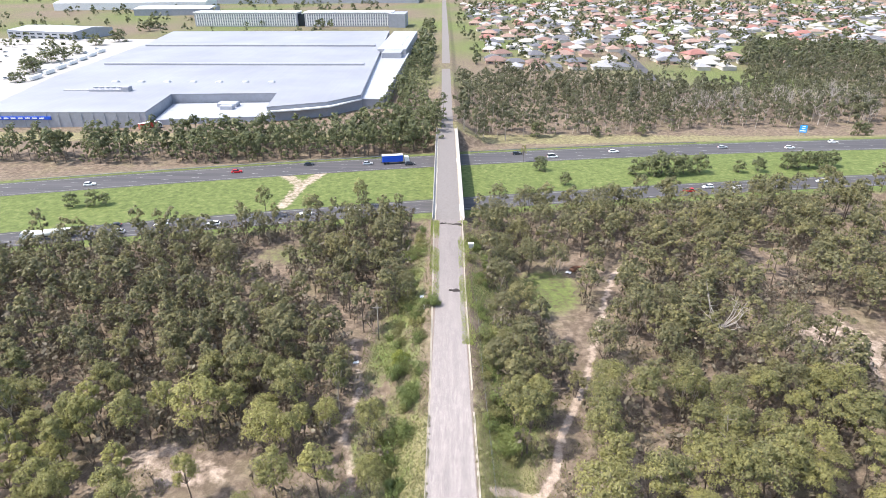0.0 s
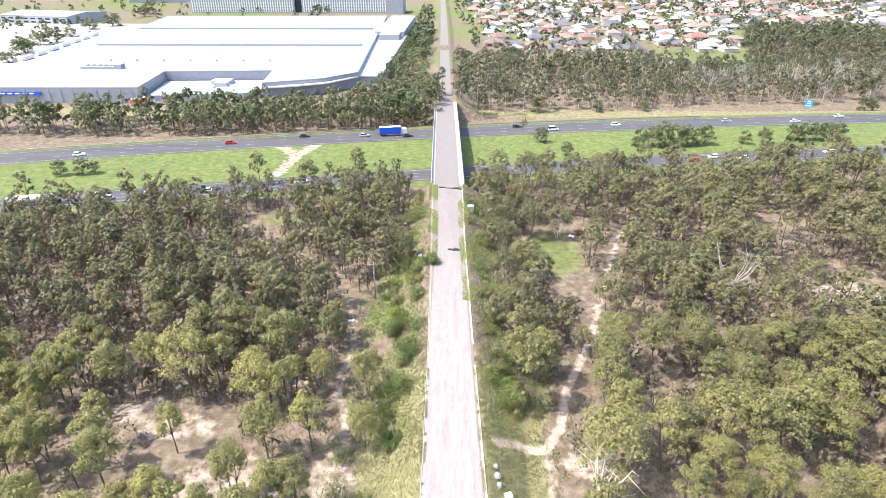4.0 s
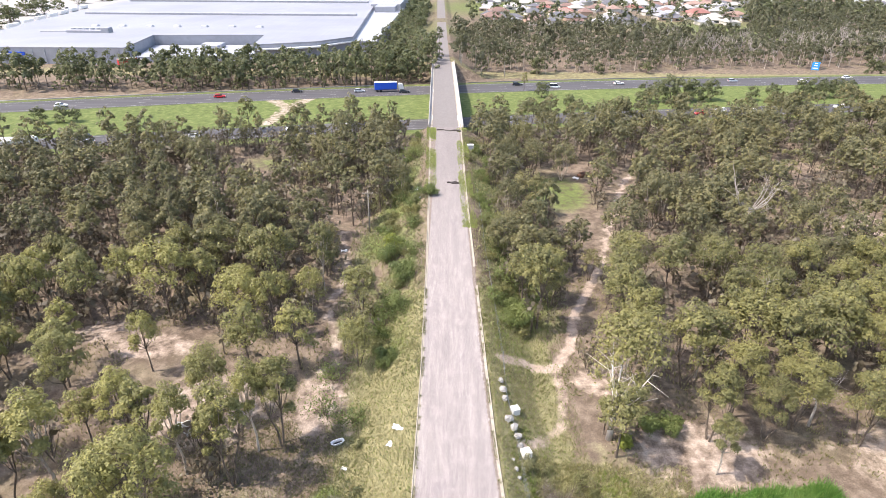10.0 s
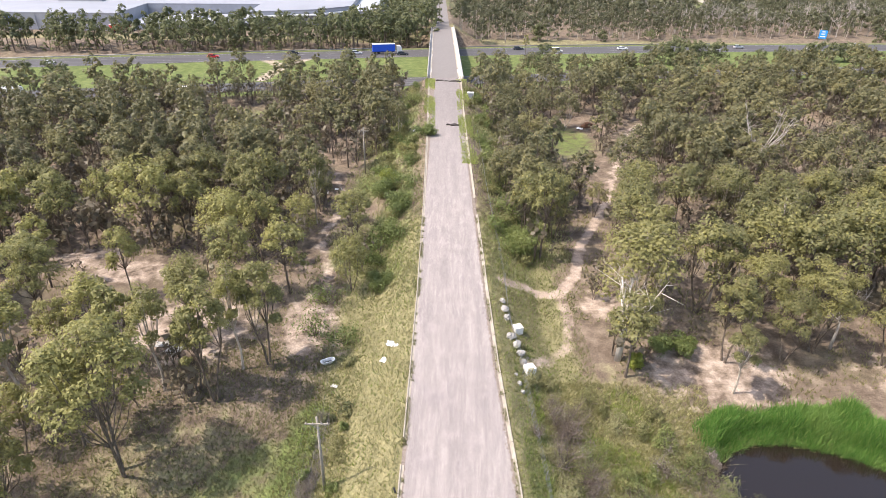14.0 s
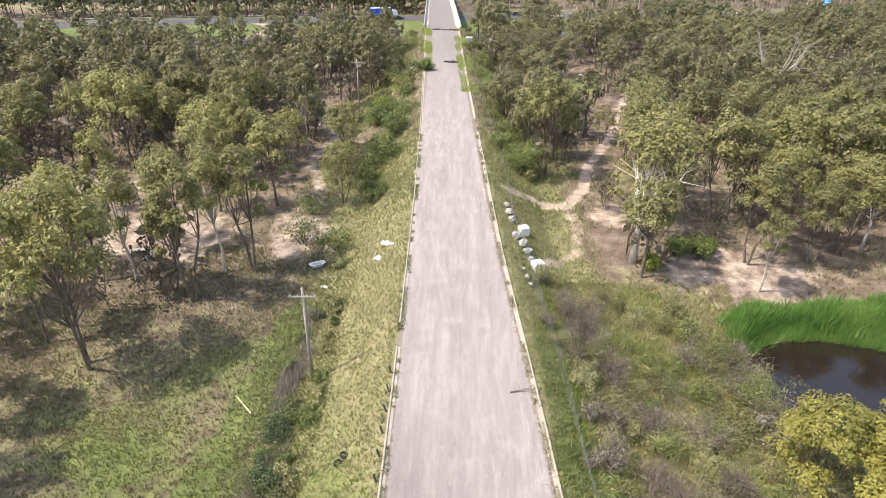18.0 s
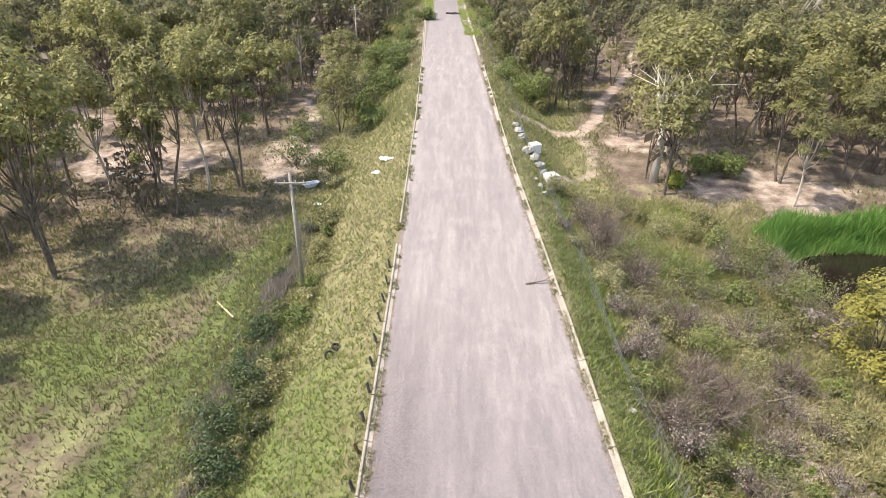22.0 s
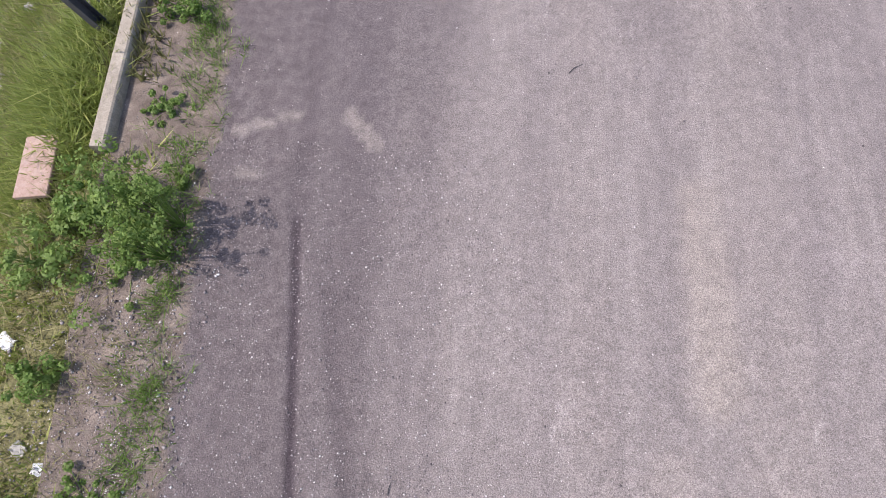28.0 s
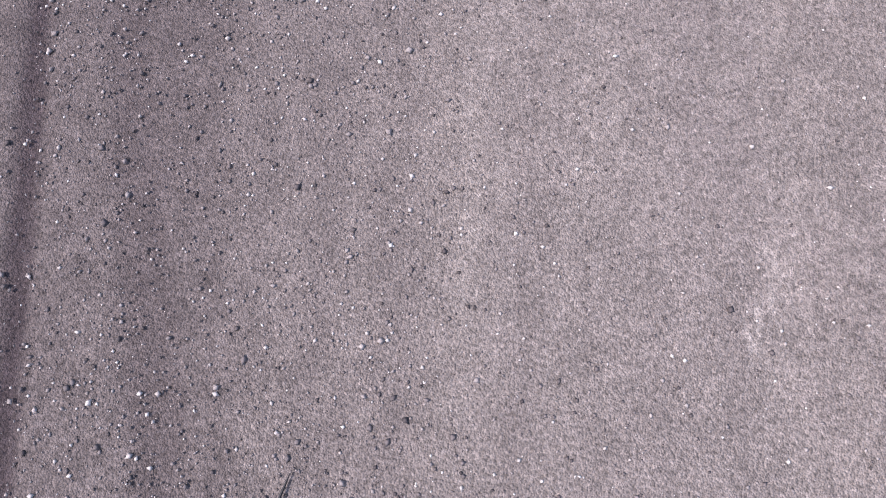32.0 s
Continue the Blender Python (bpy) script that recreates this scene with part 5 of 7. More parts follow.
# ---- guard posts, their rail long gone ----
gp_rng = random.Random(2)
prof = [(-0.055, -0.07), (0.055, -0.07), (0.055, -0.062), (-0.047, -0.062), (-0.047, 0.062), (0.055, 0.062), (0.055, 0.07), (-0.055, 0.07)]
steel_post = Geo().loft([[(a, b, z) for a, b in prof] for z in (-0.3, 0.3, 0.68)])
post_mesh = steel_post.mesh("guard_post", POST_STEEL)
rusty_mesh = steel_post.mesh("guard_post", RUST)
for i in range(17):
    y = 5.35 + 2.11 * i
    x = float(road_l(y)) - 0.54 - 0.1 * gp_rng.random()
    rust = i in (4, 6, 8)
    ob = new("guard_post", rusty_mesh if rust else post_mesh)
    ob.matrix_basis = Matrix.Translation((x, y, float(land(x, y)))) @ Matrix.Rotation(radians(-6 - 9 * gp_rng.random()), 4, "Y") @ Matrix.Rotation(gp_rng.uniform(-0.2, 0.2), 4, "Z")
    tagged(ob, "rusty leaning steel guard-rail post without rail" if rust else "dark leaning steel guard-rail post without rail", "post", "guard posts")

# ---- blocks and boulders on the shoulder ----
brng = random.Random(9)
for x, y, s in ((10.8, 57.2, 1.25), (9.9, 64.0, 1.15)):
    g = Geo().box((0, 0, s * 0.42), (s, s * 0.95, s * 0.9), bevel=0.09)
    solid("concrete_block", g, WHITE_BLOCK, (x, y, land_z(x, y) - 0.08), "whitewashed concrete block barrier on the shoulder", "block", "blocks and boulders", 0.35)
for x, y, s in ((8.9, 62.0, 0.85), (9.5, 60.9, 0.8), (9.9, 59.6, 0.75), (10.2, 58.3, 0.6), (8.6, 65.6, 0.7), (8.4, 67.2, 0.75), (8.2, 68.8, 0.6), (9.3, 54.3, 0.45), (9.6, 53.2, 0.4), (9.0, 55.6, 0.35)):
    g = Geo().lump((0, 0, s * 0.35), (s * 0.8, s * 0.65, s * 0.55), brng, 0.22, 6, 9)
    solid("boulder", g, STONE, (x, y, land_z(x, y)), "rough grey boulder on the road shoulder", "rock", "blocks and boulders", brng.uniform(0, 3))

# ---- dumped things ----
x, y = -14.0, 60.4
tub = thing("bathtub", (x, y, land_z(x, y) + 0.02), "dumped white bathtub lying in the grass", "bathtub", turn=0.5)
def oval(a, b, z, n=16):
    return [(a * math.copysign(abs(math.cos(t)) ** 0.6, math.cos(t)), b * math.copysign(abs(math.sin(t)) ** 0.6, math.sin(t)), z) for t in (2 * math.pi * i / n for i in range(n))]
secs = [oval(0.62, 0.28, 0.0), oval(0.84, 0.38, 0.42), oval(0.95, 0.46, 0.44), oval(0.95, 0.46, 0.48), oval(0.8, 0.35, 0.47), oval(0.6, 0.25, 0.08)]
part("shell", Geo().loft(secs), WHITE, tub, smooth=False)
part("stain", Geo().loft([oval(0.55, 0.2, 0.09), oval(0.62, 0.24, 0.15)]), DARK, tub, "dark water in the tub")


def tyre(x, y, tilt, turn):
    g = Geo()
    secs = []
    for i in range(20):
        t = 2 * math.pi * i / 20
        secs.append([((0.25 + 0.075 * math.cos(p)) * math.cos(t), (0.25 + 0.075 * math.cos(p)) * math.sin(t), 0.095 * math.sin(p)) for p in (2 * math.pi * j / 8 for j in range(8))])
    n = 8
    v = [p for s in secs for p in s]
    g.add(v, [(i * n + j, i * n + (j + 1) % n, ((i + 1) % 20) * n + (j + 1) % n, ((i + 1) % 20) * n + j) for i in range(20) for j in range(n)])
    ob = solid("tyre", g, BLACK, (0, 0, 0), "dumped black car tyre in the grass", "tyre", "dumped tyres", smooth=True)
    ob.matrix_basis = Matrix.Translation((x, y, land_z(x, y) + 0.16)) @ Matrix.Rotation(turn, 4, "Z") @ Matrix.Rotation(tilt, 4, "X")


tyre(-6.6, 31.3, 0.9, 0.4)
tyre(-6.25, 31.9, 0.3, 1.4)


def board(name, x, y, n, w, turn, m, label, lift=0.06, tilt=0.03):
    ob = solid(name, Geo().box((0, 0, 0), (n, w, 0.05), bevel=0.008), m, (0, 0, 0), label, "plank", "", 0)
    ob.matrix_basis = Matrix.Translation((x, y, land_z(x, y) + lift)) @ Matrix.Rotation(turn, 4, "Z") @ Matrix.Rotation(tilt, 4, "Y")


board("plank", -16.3, 39.3, 3.2, 0.13, 2.3, NEW_TIMBER, "long pale timber plank lying in grass", 0.12)
board("plank", -6.5, 15.0, 1.7, 0.2, 1.25, TIMBER, "grey timber beam lying on the bank", 0.1, 0.02)
board("plank", -6.3, 14.95, 1.6, 0.09, 1.28, WHITE, "white-painted batten lying on the bank", 0.18, 0.02)
RED_SLAB = concrete_mat("stained_slab", (0.24, 0.13, 0.10), (0.38, 0.25, 0.20), (0.48, 0.40, 0.35))
board("slab", -2.95, 3.55, 0.75, 0.36, 1.72, RED_SLAB, "broken reddish concrete slab at the road edge", 0.1, 0.05)
board("stick", -3.4, 12.6, 0.7, 0.05, 0.5, NEW_TIMBER, "short yellow timber stick on the grass", 0.1)


def rag(name, x, y, s, m, label, seed, category="rubbish"):
    """A crumpled sheet or bag."""
    r = np.random.default_rng(seed)
    n = 7
    g = Geo()
    v = [((i / (n - 1) - 0.5) * s * 1.5 + r.normal(0, s * 0.06), (j / (n - 1) - 0.5) * s + r.normal(0, s * 0.06), abs(r.normal(0.1, 0.1)) * s + 0.02) for i in range(n) for j in range(n)]
    v += [(a, b, c - 0.015) for a, b, c in v]
    top = [(i * n + j, (i + 1) * n + j, (i + 1) * n + j + 1, i * n + j + 1) for i in range(n - 1) for j in range(n - 1)]
    f = top + [tuple(49 + k for k in q[::-1]) for q in top]
    rim = [i * n for i in range(n)] + [(n - 1) * n + j for j in range(1, n)] + [i * n + n - 1 for i in range(n - 2, -1, -1)] + [j for j in range(n - 2, 0, -1)]
    f += [(rim[k], rim[(k + 1) % len(rim)], 49 + rim[(k + 1) % len(rim)], 49 + rim[k])[::-1] for k in range(len(rim))]
    g.add(v, f)
    solid(name, g, m, (x, y, land_z(x, y)), label, category, "roadside rubbish", r.uniform(0, 3))


RAGS = [(-8.0, 20.2, 0.45, PLASTIC), (-8.6, 21.4, 0.3, PLASTIC), (-5.8, 60.5, 1.0, WHITE), (-6.6, 58.2, 0.7, WHITE), (-5.2, 60.0, 0.45, WHITE), (-3.3, 8.3, 0.36, PLASTIC), (-3.2, 6.0, 0.2, PLASTIC), (-4.9, 5.3, 0.2, PLASTIC), (-6.3, 8.5, 0.36, PLASTIC), (-3.1, 0.9, 0.16, PLASTIC), (-2.7, 1.7, 0.12, WHITE), (-3.2, 2.1, 0.15, WHITE), (9.55, 14.4, 0.28, PLASTIC), (13.2, 22.9, 0.5, PLASTIC), (13.9, 21.9, 0.4, WHITE), (14.9, 20.0, 0.5, PLASTIC), (13.6, 22.2, 0.9, RUST), (-12.5, 56.5, 0.5, WHITE), (-34, 62, 1.6, PLASTIC), (-36, 63, 1.2, PLASTIC), (10.9, 26.2, 0.4, PLASTIC), (-22, 113, 0.9, WHITE), (-24, 111, 0.8, PLASTIC), (34.6, 159, 1.2, WHITE), (-7, 128, 1.2, WHITE), (-7.5, 133, 1.0, WHITE)]
for i, (x, y, s, m) in enumerate(RAGS):
    rag("rubbish", x, y, s, m, "crumpled rusty metal sheet dumped on the bank" if m is RUST else "crumpled white plastic rubbish dumped in the grass", 70 + i)
SCRAPS = [(-2.95, 5.85, 0.26, STONE), (-5.44, 6.05, 0.3, WHITE), (-5.1, 7.3, 0.2, WHITE), (-4.4, 8.0, 0.16, PLASTIC), (-5.7, 9.4, 0.2, PLASTIC), (-7.9, 9.6, 0.5, PALE), (-7.6, 19.2, 0.4, PLASTIC), (-7.2, 18.6, 0.3, PLASTIC), (-7.0, 18.0, 0.25, STONE), (-6.1, 17.4, 0.22, PLASTIC), (-5.0, 13.4, 0.3, STONE), (-5.4, 12.3, 0.26, PLASTIC), (-4.6, 6.4, 0.15, PLASTIC), (-3.9, 6.9, 0.14, WHITE), (-3.6, 5.2, 0.12, PLASTIC), (-1.06, 1.3, 0.07, WHITE), (-1.91, 1.06, 0.09, WHITE), (-2.0, 0.6, 0.1, WHITE), (-2.25, 0.75, 0.1, PLASTIC), (-1.75, 1.6, 0.08, PLASTIC), (-1.5, 0.3, 0.08, STONE)]
for i, (x, y, s, m) in enumerate(SCRAPS):
    rag("rubbish", x, y, s, m, "broken lump of grey rubble in the verge grass" if m is STONE else "scrap of pale torn plastic in the verge grass", 170 + i)
ob = thing("rubbish_bag", (9.5, 10.9, 0.13), "small dark blue rubbish bag tied shut on the kerb", "bag")
NAVY = plain("navy_plastic", (0.015, 0.016, 0.03), 0.3, vary=0.2, scale=14, bump=0.3)
part("sack", Geo().lump((0, 0, 0.14), (0.2, 0.17, 0.15), brng, 0.12, 7, 10), NAVY, ob, smooth=True)
part("tied_neck", Geo().tube([(0.02, 0, 0.26), (0.05, 0.03, 0.33), (0.09, 0.02, 0.36)], [0.05, 0.02, 0.05], 6), NAVY, ob)

# the broken bough on the road, and twigs
g = Geo().tube([(0, 0, 0.08), (0.6, 0.05, 0.1), (1.3, 0.02, 0.22), (2.0, 0.3, 0.45)], [0.06, 0.05, 0.035, 0.012], 6)
for a, b in (((0.7, 0.05, 0.1), (1.0, 0.6, 0.5)), ((1.2, 0.02, 0.2), (1.7, -0.3, 0.4)), ((0.4, 0.03, 0.1), (0.3, 0.4, 0.25))):
    g.tube([a, b], [0.03, 0.008], 4)
solid("fallen_branch", g, BARK, (6.2, 37.0, float(road_z(37)) + 0.02), "fallen dead branch lying on the road", "branch", turn=0.15)
for x, y, n, t in ((-0.52, 12.8, 0.45, 1.9), (1.12, 0.65, 0.11, 1.4), (8.4, 10.4, 0.4, 1.8), (2.6, 5.0, 0.2, 0.7)):
    g = Geo().tube([(0, 0, 0.012), (n * 0.4, n * 0.08, 0.02), (n, 0, 0.014)], [0.004, 0.005, 0.002], 5)
    solid("twig", g, WHITE if x == 8.4 else DARK, (x, y, float(road_z(y)) + 0.02), "thin dry twig lying on the road", "twig", "twigs", t)

# ---- old wire fence on the east bank ----
frng = random.Random(4)
fence = thing("wire_fence", (0, 0, 0), "sagging rusty chain-wire fence on the bank", "fence")
fy = [16.5, 20.5, 24.5, 28.5, 32.5, 37, 42, 50, 58, 66, 74, 82, 92, 104, 118, 132]
fx = [float(road_r(y)) + 3.0 + frng.uniform(-0.15, 0.15) for y in fy]
ftop = []
for x, y in zip(fx, fy):
    z = land_z(x, y)
    lean = frng.uniform(-0.35, 0.35)
    ftop.append((x + lean, y, z + 1.25))
    part("post", Geo().tube([(x, y, z - 0.3), (x + lean, y, z + 1.35)], 0.035, 6), WIRE, fence)
for k in (0.25, 0.5, 0.75, 1.0):
    g = Geo()
    pts = []
    for (x, y, z), bx in zip(ftop, fx):
        gz0 = land_z(bx, y)
        pts.append(Vector((bx + (x - bx) * k, y, gz0 + (z - gz0) * k)))
    run = [p.lerp(q, t) - Vector((0, 0, 0.5 * t * (1 - t))) for p, q in zip(pts, pts[1:]) for t in (0, 0.25, 0.5, 0.75)]
    g.tube(run + [pts[-1]], 0.012, 3, False)
    part("wire", g, WIRE, fence)
mesh_g = Geo()
for (p, q, bx, cx2) in zip(ftop, ftop[1:], fx, fx[1:]):
    if p[1] > 60:
        break
    for i in range(18):
        t = i / 18
        a = Vector((bx, p[1], land_z(bx, p[1]))).lerp(Vector((cx2, q[1], land_z(cx2, q[1]))), t)
        b = Vector(p).lerp(Vector(q), min(1, t + 0.12)) - Vector((0, 0, 0.5 * t * (1 - t)))
        mesh_g.tube([a, b], 0.003, 3, False)
        b2 = Vector(p).lerp(Vector(q), max(0, t - 0.12)) - Vector((0, 0, 0.5 * t * (1 - t)))
        mesh_g.tube([a, b2], 0.003, 3, False)
tagged(part("chain_mesh", mesh_g, WIRE, fence), kind="stuff")

# the white cabinet near the bridge, the blue motorway sign, the burnt wreck
x, y = 5.2, 159.9
cab = thing("utility_cabinet", (x, y, land_z(x, y)), "white metal utility cabinet beside the old road", "cabinet")
part("body", Geo().box((0, 0, 0.75), (1.6, 1.0, 1.5), bevel=0.04), WHITE, cab)
part("lid", Geo().box((0, 0, 1.55), (1.75, 1.15, 0.12), bevel=0.03), WHITE, cab)
part("door", Geo().box((0, -0.52, 0.75), (1.3, 0.04, 1.2)), PALE, cab)
x, y = 178.5, 311.0
sg = thing("motorway_sign", (x, y, land_z(x, y)), "blue motorway information sign on two posts", "road sign", turn=-0.35)
pn = part("panel", Geo().box((0, 0, 4.2), (3.4, 0.12, 3.8), bevel=0.03), SIGN_BLUE, sg, "blue sign panel")
for z, w in ((5.4, 1.4), (4.4, 1.6), (3.2, 2.4)):
    part("lettering_bar", Geo().box((0, -0.08, z), (w, 0.02, 0.45)), WHITE, pn)
for s in (-1.2, 1.2):
    part("post", Geo().box((s, 0.12, 1.5), (0.14, 0.14, 6)), WIRE, sg)
x, y = 37.2, 160.8
wreck = thing("car_wreck", (x, y, land_z(x, y)), "burnt-out rusty car wreck in the clearing", "car wreck", turn=0.6)
def car_secs(rows):
    return [[(px, -w, z0), (px, w, z0), (px, w * 1.02, (z0 + z1) / 2), (px, w * 0.9, z1), (px, -w * 0.9, z1), (px, -w * 1.02, (z0 + z1) / 2)] for px, w, z0, z1 in rows]
part("body", Geo().loft(car_secs([(-2.1, 0.7, 0.25, 0.6), (-1.9, 0.82, 0.15, 0.75), (-0.6, 0.85, 0.1, 0.8), (0.9, 0.85, 0.1, 0.78), (1.9, 0.8, 0.15, 0.6), (2.15, 0.66, 0.2, 0.5)])), RUST, wreck)
part("roof_frame", Geo().tube([(-1.5, 0.7, 0.75), (-1.0, 0.6, 1.15), (0.4, 0.6, 1.1), (1.1, 0.72, 0.75)], 0.06, 5).tube([(-1.5, -0.7, 0.75), (-1.0, -0.6, 1.1), (0.4, -0.6, 1.0), (1.1, -0.72, 0.75)], 0.06, 5).box((-0.3, 0, 1.1), (1.4, 1.2, 0.06)), RUST, wreck)


# ---- traffic ----
def car(x, y, turn, paint, label, long=4.6, tall=1.45, van=False):
    ob = thing("car", (x, y, land_z(x, y) + 0.06), label, "car", "motorway traffic", turn)
    k, c = long / 2, tall
    part("body", Geo().loft(car_secs([(-k, 0.72, 0.35, 0.7), (-k + 0.15, 0.86, 0.22, 0.85), (-k * 0.4, 0.89, 0.2, 0.92), (k * 0.35, 0.89, 0.2, 0.9), (k - 0.35, 0.84, 0.22, 0.76), (k, 0.7, 0.32, 0.6)])), paint, ob)
    front, back = (k * 0.62, -k + 0.1) if van else (k * 0.4, -k * 0.82)
    cab = part("cabin", Geo().loft(car_secs([(back, 0.76, 0.85, 0.9), (back + 0.35, 0.74, 0.85, c - 0.08), (front - 0.9, 0.72, 0.85, c - 0.06), (front, 0.76, 0.84, 0.9)])), DARK_GLASS, ob, "tinted windows")
    part("roof", Geo().loft(car_secs([(back + 0.3, 0.72, c - 0.1, c - 0.02), (back + 0.7, 0.72, c - 0.08, c + 0.02), (front - 1.2, 0.7, c - 0.08, c + 0.02), (front - 0.8, 0.7, c - 0.1, c - 0.04)])), paint, cab)
    for sx in (-k * 0.62, k * 0.62):
        for sy in (-0.8, 0.8):
            wh_ = part("wheel", Geo().tube([(sx, sy - 0.1, 0.32), (sx, sy + 0.1, 0.32)], 0.32, 12), BLACK, ob)
            part("rim", Geo().tube([(sx, sy - 0.105 if sy < 0 else sy + 0.07, 0.32), (sx, sy - 0.07 if sy < 0 else sy + 0.105, 0.32)], 0.19, 8), SILVER, wh_)
    for s in (-0.55, 0.55):
        part("headlight", Geo().box((k - 0.06, s, 0.62), (0.16, 0.3, 0.12), bevel=0.02), WHITE, ob)
        part("tail_light", Geo().box((-k + 0.05, s, 0.72), (0.14, 0.3, 0.14), bevel=0.02), RED, ob)
    return ob


def truck(x, y, turn, load, label, tank=False):
    ob = thing("truck", (x, y, land_z(x, y) + 0.06), label, "truck", "motorway traffic", turn)
    n = 12.0
    if tank:
        part("tank", Geo().tube([(-n - 1, 0, 2.2), (-n - 0.7, 0, 2.2), (-0.6, 0, 2.2), (-0.3, 0, 2.2)], [0.7, 1.15, 1.15, 0.7], 14), load, ob, smooth=True)
    else:
        part("box_body", Geo().box((-n * 0.42, 0, 2.55), (n * 0.78, 2.5, 2.8), bevel=0.06), load, ob)
        part("box_roof", Geo().box((-n * 0.42, 0, 4.0), (n * 0.78, 2.5, 0.12), bevel=0.05), WHITE, ob)
    part("chassis", Geo().box((-n * 0.45, 0, 0.95), (n if tank else n * 0.8, 1.0, 0.3)), DARK, ob)
    cabin = part("cab", Geo().loft([[(a, -1.2, b), (a, 1.2, b), (a, 1.2, c), (a, -1.2, c)] for a, b, c in ((0.4, 0.6, 3.2), (1.5, 0.55, 3.2), (2.2, 0.5, 2.9), (2.5, 0.5, 1.6))]), WHITE, ob)
    part("windscreen", Geo().box((2.32, 0, 2.35), (0.3, 2.1, 0.9)), DARK_GLASS, cabin)
    for sx in ((-n - 0.2, -n + 1.0, -n + 2.2, 0.6, 1.8) if tank else (-n * 0.72, -n * 0.6, 1.6)):
        for sy in (-1.05, 1.05):
            part("wheel", Geo().tube([(sx, sy - 0.14, 0.5), (sx, sy + 0.14, 0.5)], 0.5, 14), BLACK, ob)
    return ob


def on(mid, x, off):
    y = float(mid(x)) + off
    return x, y, math.atan((float(mid(x + 1)) - float(mid(x - 1))) / 2)


PAINTS = {"white": WHITE, "silver": SILVER, "dark": DARK, "red": RED}
for x, off, c in ((-150, -3.0, "white"), (-95, 0.5, "red"), (-66, 4.5, "dark"), (-40, 0.6, "silver"), (-30, 4.2, "dark"), (-21, -3.6, "dark"), (28, 3.8, "dark"), (44, -3.4, "white"), (74, 0.2, "white"), (128, 0.4, "silver"), (160, -3.4, "white"), (186, 4, "white")):
    px, py, t = on(far_y, x, off)
    car(px, py, t, PAINTS[c], f"{c} car travelling on the far carriageway", 4.9 if x == 44 else 4.6, 1.9 if x == 44 else 1.45, x == 44)
for x, off, c in ((-118, 3.5, "dark"), (-114, -2.8, "silver"), (-102, 0.4, "white"), (-84, -2.6, "white"), (-54, 0.4, "white"), (-37, 0.3, "white"), (92, -2.5, "red"), (101, 0.5, "white"), (112, -2.4, "white"), (150, 0.4, "white")):
    px, py, t = on(near_y, x, off)
    car(px, py, t + math.pi, PAINTS[c], f"{c} car travelling on the near carriageway")
px, py, t = on(near_y, -140, -2.4)
truck(px, py, t + math.pi, WHITE, "white tanker truck with a long polished tank", True)
truck(-168, 325, 0.85, RED, "white truck with a red body parked beside the warehouse")
px, py, t = on(far_y, -24, -0.2)
truck(px, py, t, BLUE, "truck with a blue curtain-sided body and white cab")


# ---- other buildings on the far left ----
def shed(name, x, y, w, d, h, m, label, turn=0.0, windows=0, roof=None):
    ob = thing(name, (x, y, 0), label, "building", "industrial buildings", turn)
    part("wall", Geo().box((0, 0, h / 2 - 0.5), (w, d, h + 1)), m, ob)
    part("roof", Geo().add([(-w / 2 - 0.4, -d / 2 - 0.4, h), (w / 2 + 0.4, -d / 2 - 0.4, h), (w / 2 + 0.4, d / 2 + 0.4, h), (-w / 2 - 0.4, d / 2 + 0.4, h), (-w / 2 - 0.4, 0, h + d * 0.05), (w / 2 + 0.4, 0, h + d * 0.05)], [(0, 1, 5, 4), (3, 4, 5, 2), (0, 4, 3), (1, 2, 5), (0, 3, 2, 1)]), roof or WHITE, ob)
    for r in range(2 if windows else 0):
        for i in range(windows):
            part("window", Geo().box((-w / 2 + (i + 0.5) * w / windows, -d / 2 - 0.05, 2.4 + r * 3.6), (w / windows * 0.62, 0.2, 1.5)), DARK_GLASS, ob)
    return ob


shed("showroom", -480, 745, 96, 60, 9, PALE, "two-storey pale showroom with dark window rows", -0.25, 9, PALE)
shed("shed", -560, 640, 90, 80, 9, WHITE, "white metal shed with a wide door", 0.1)
shed("shed", -600, 1180, 260, 90, 12, WHITE, "long white factory shed far off", 0.15)
shed("shed", -300, 1330, 420, 90, 12, PALE, "very long white warehouse far off", 0.03)
shed("shed", -470, 1050, 120, 60, 10, GREYWALL, "grey factory shed far off", 0.1)
for i in range(7):
    x, y = -330 - i * 4.4, 467 + i * 23.5
    ob = thing("parked_trailer", (x, y, land_z(x, y)), "parked white semi-trailer beside the warehouse yard", "trailer", "parked trailers", 1.66)
    part("box_body", Geo().box((0, 0, 2.6), (14, 2.5, 2.8), bevel=0.06), WHITE, ob)
    part("chassis", Geo().box((0, 0, 1.0), (13, 1.0, 0.3)), DARK, ob)
    for sx in (-5.5, -4.3, 4.6):
        for sy in (-1.0, 1.0):
            part("wheel", Geo().tube([(sx, sy - 0.14, 0.5), (sx, sy + 0.14, 0.5)], 0.5, 10), BLACK, ob)
me = array_mesh("yard", np.array([(-290, 318, 0), (-262, 318, 0), (-290, 430, 0), (-309, 614, 0), (-327, 712, 0), (-380, 780, 0), (-620, 720, 0), (-560, 520, 0), (-420, 400, 0)], float) + (0, 0, 0.75), np.array([[0, 1, 2, 8], [8, 2, 3, 7], [7, 3, 4, 6]]), YARD)
tagged(new("yard", me), "pale concrete yard beside the warehouse", "pavement", kind="structure")
crng = random.Random(8)
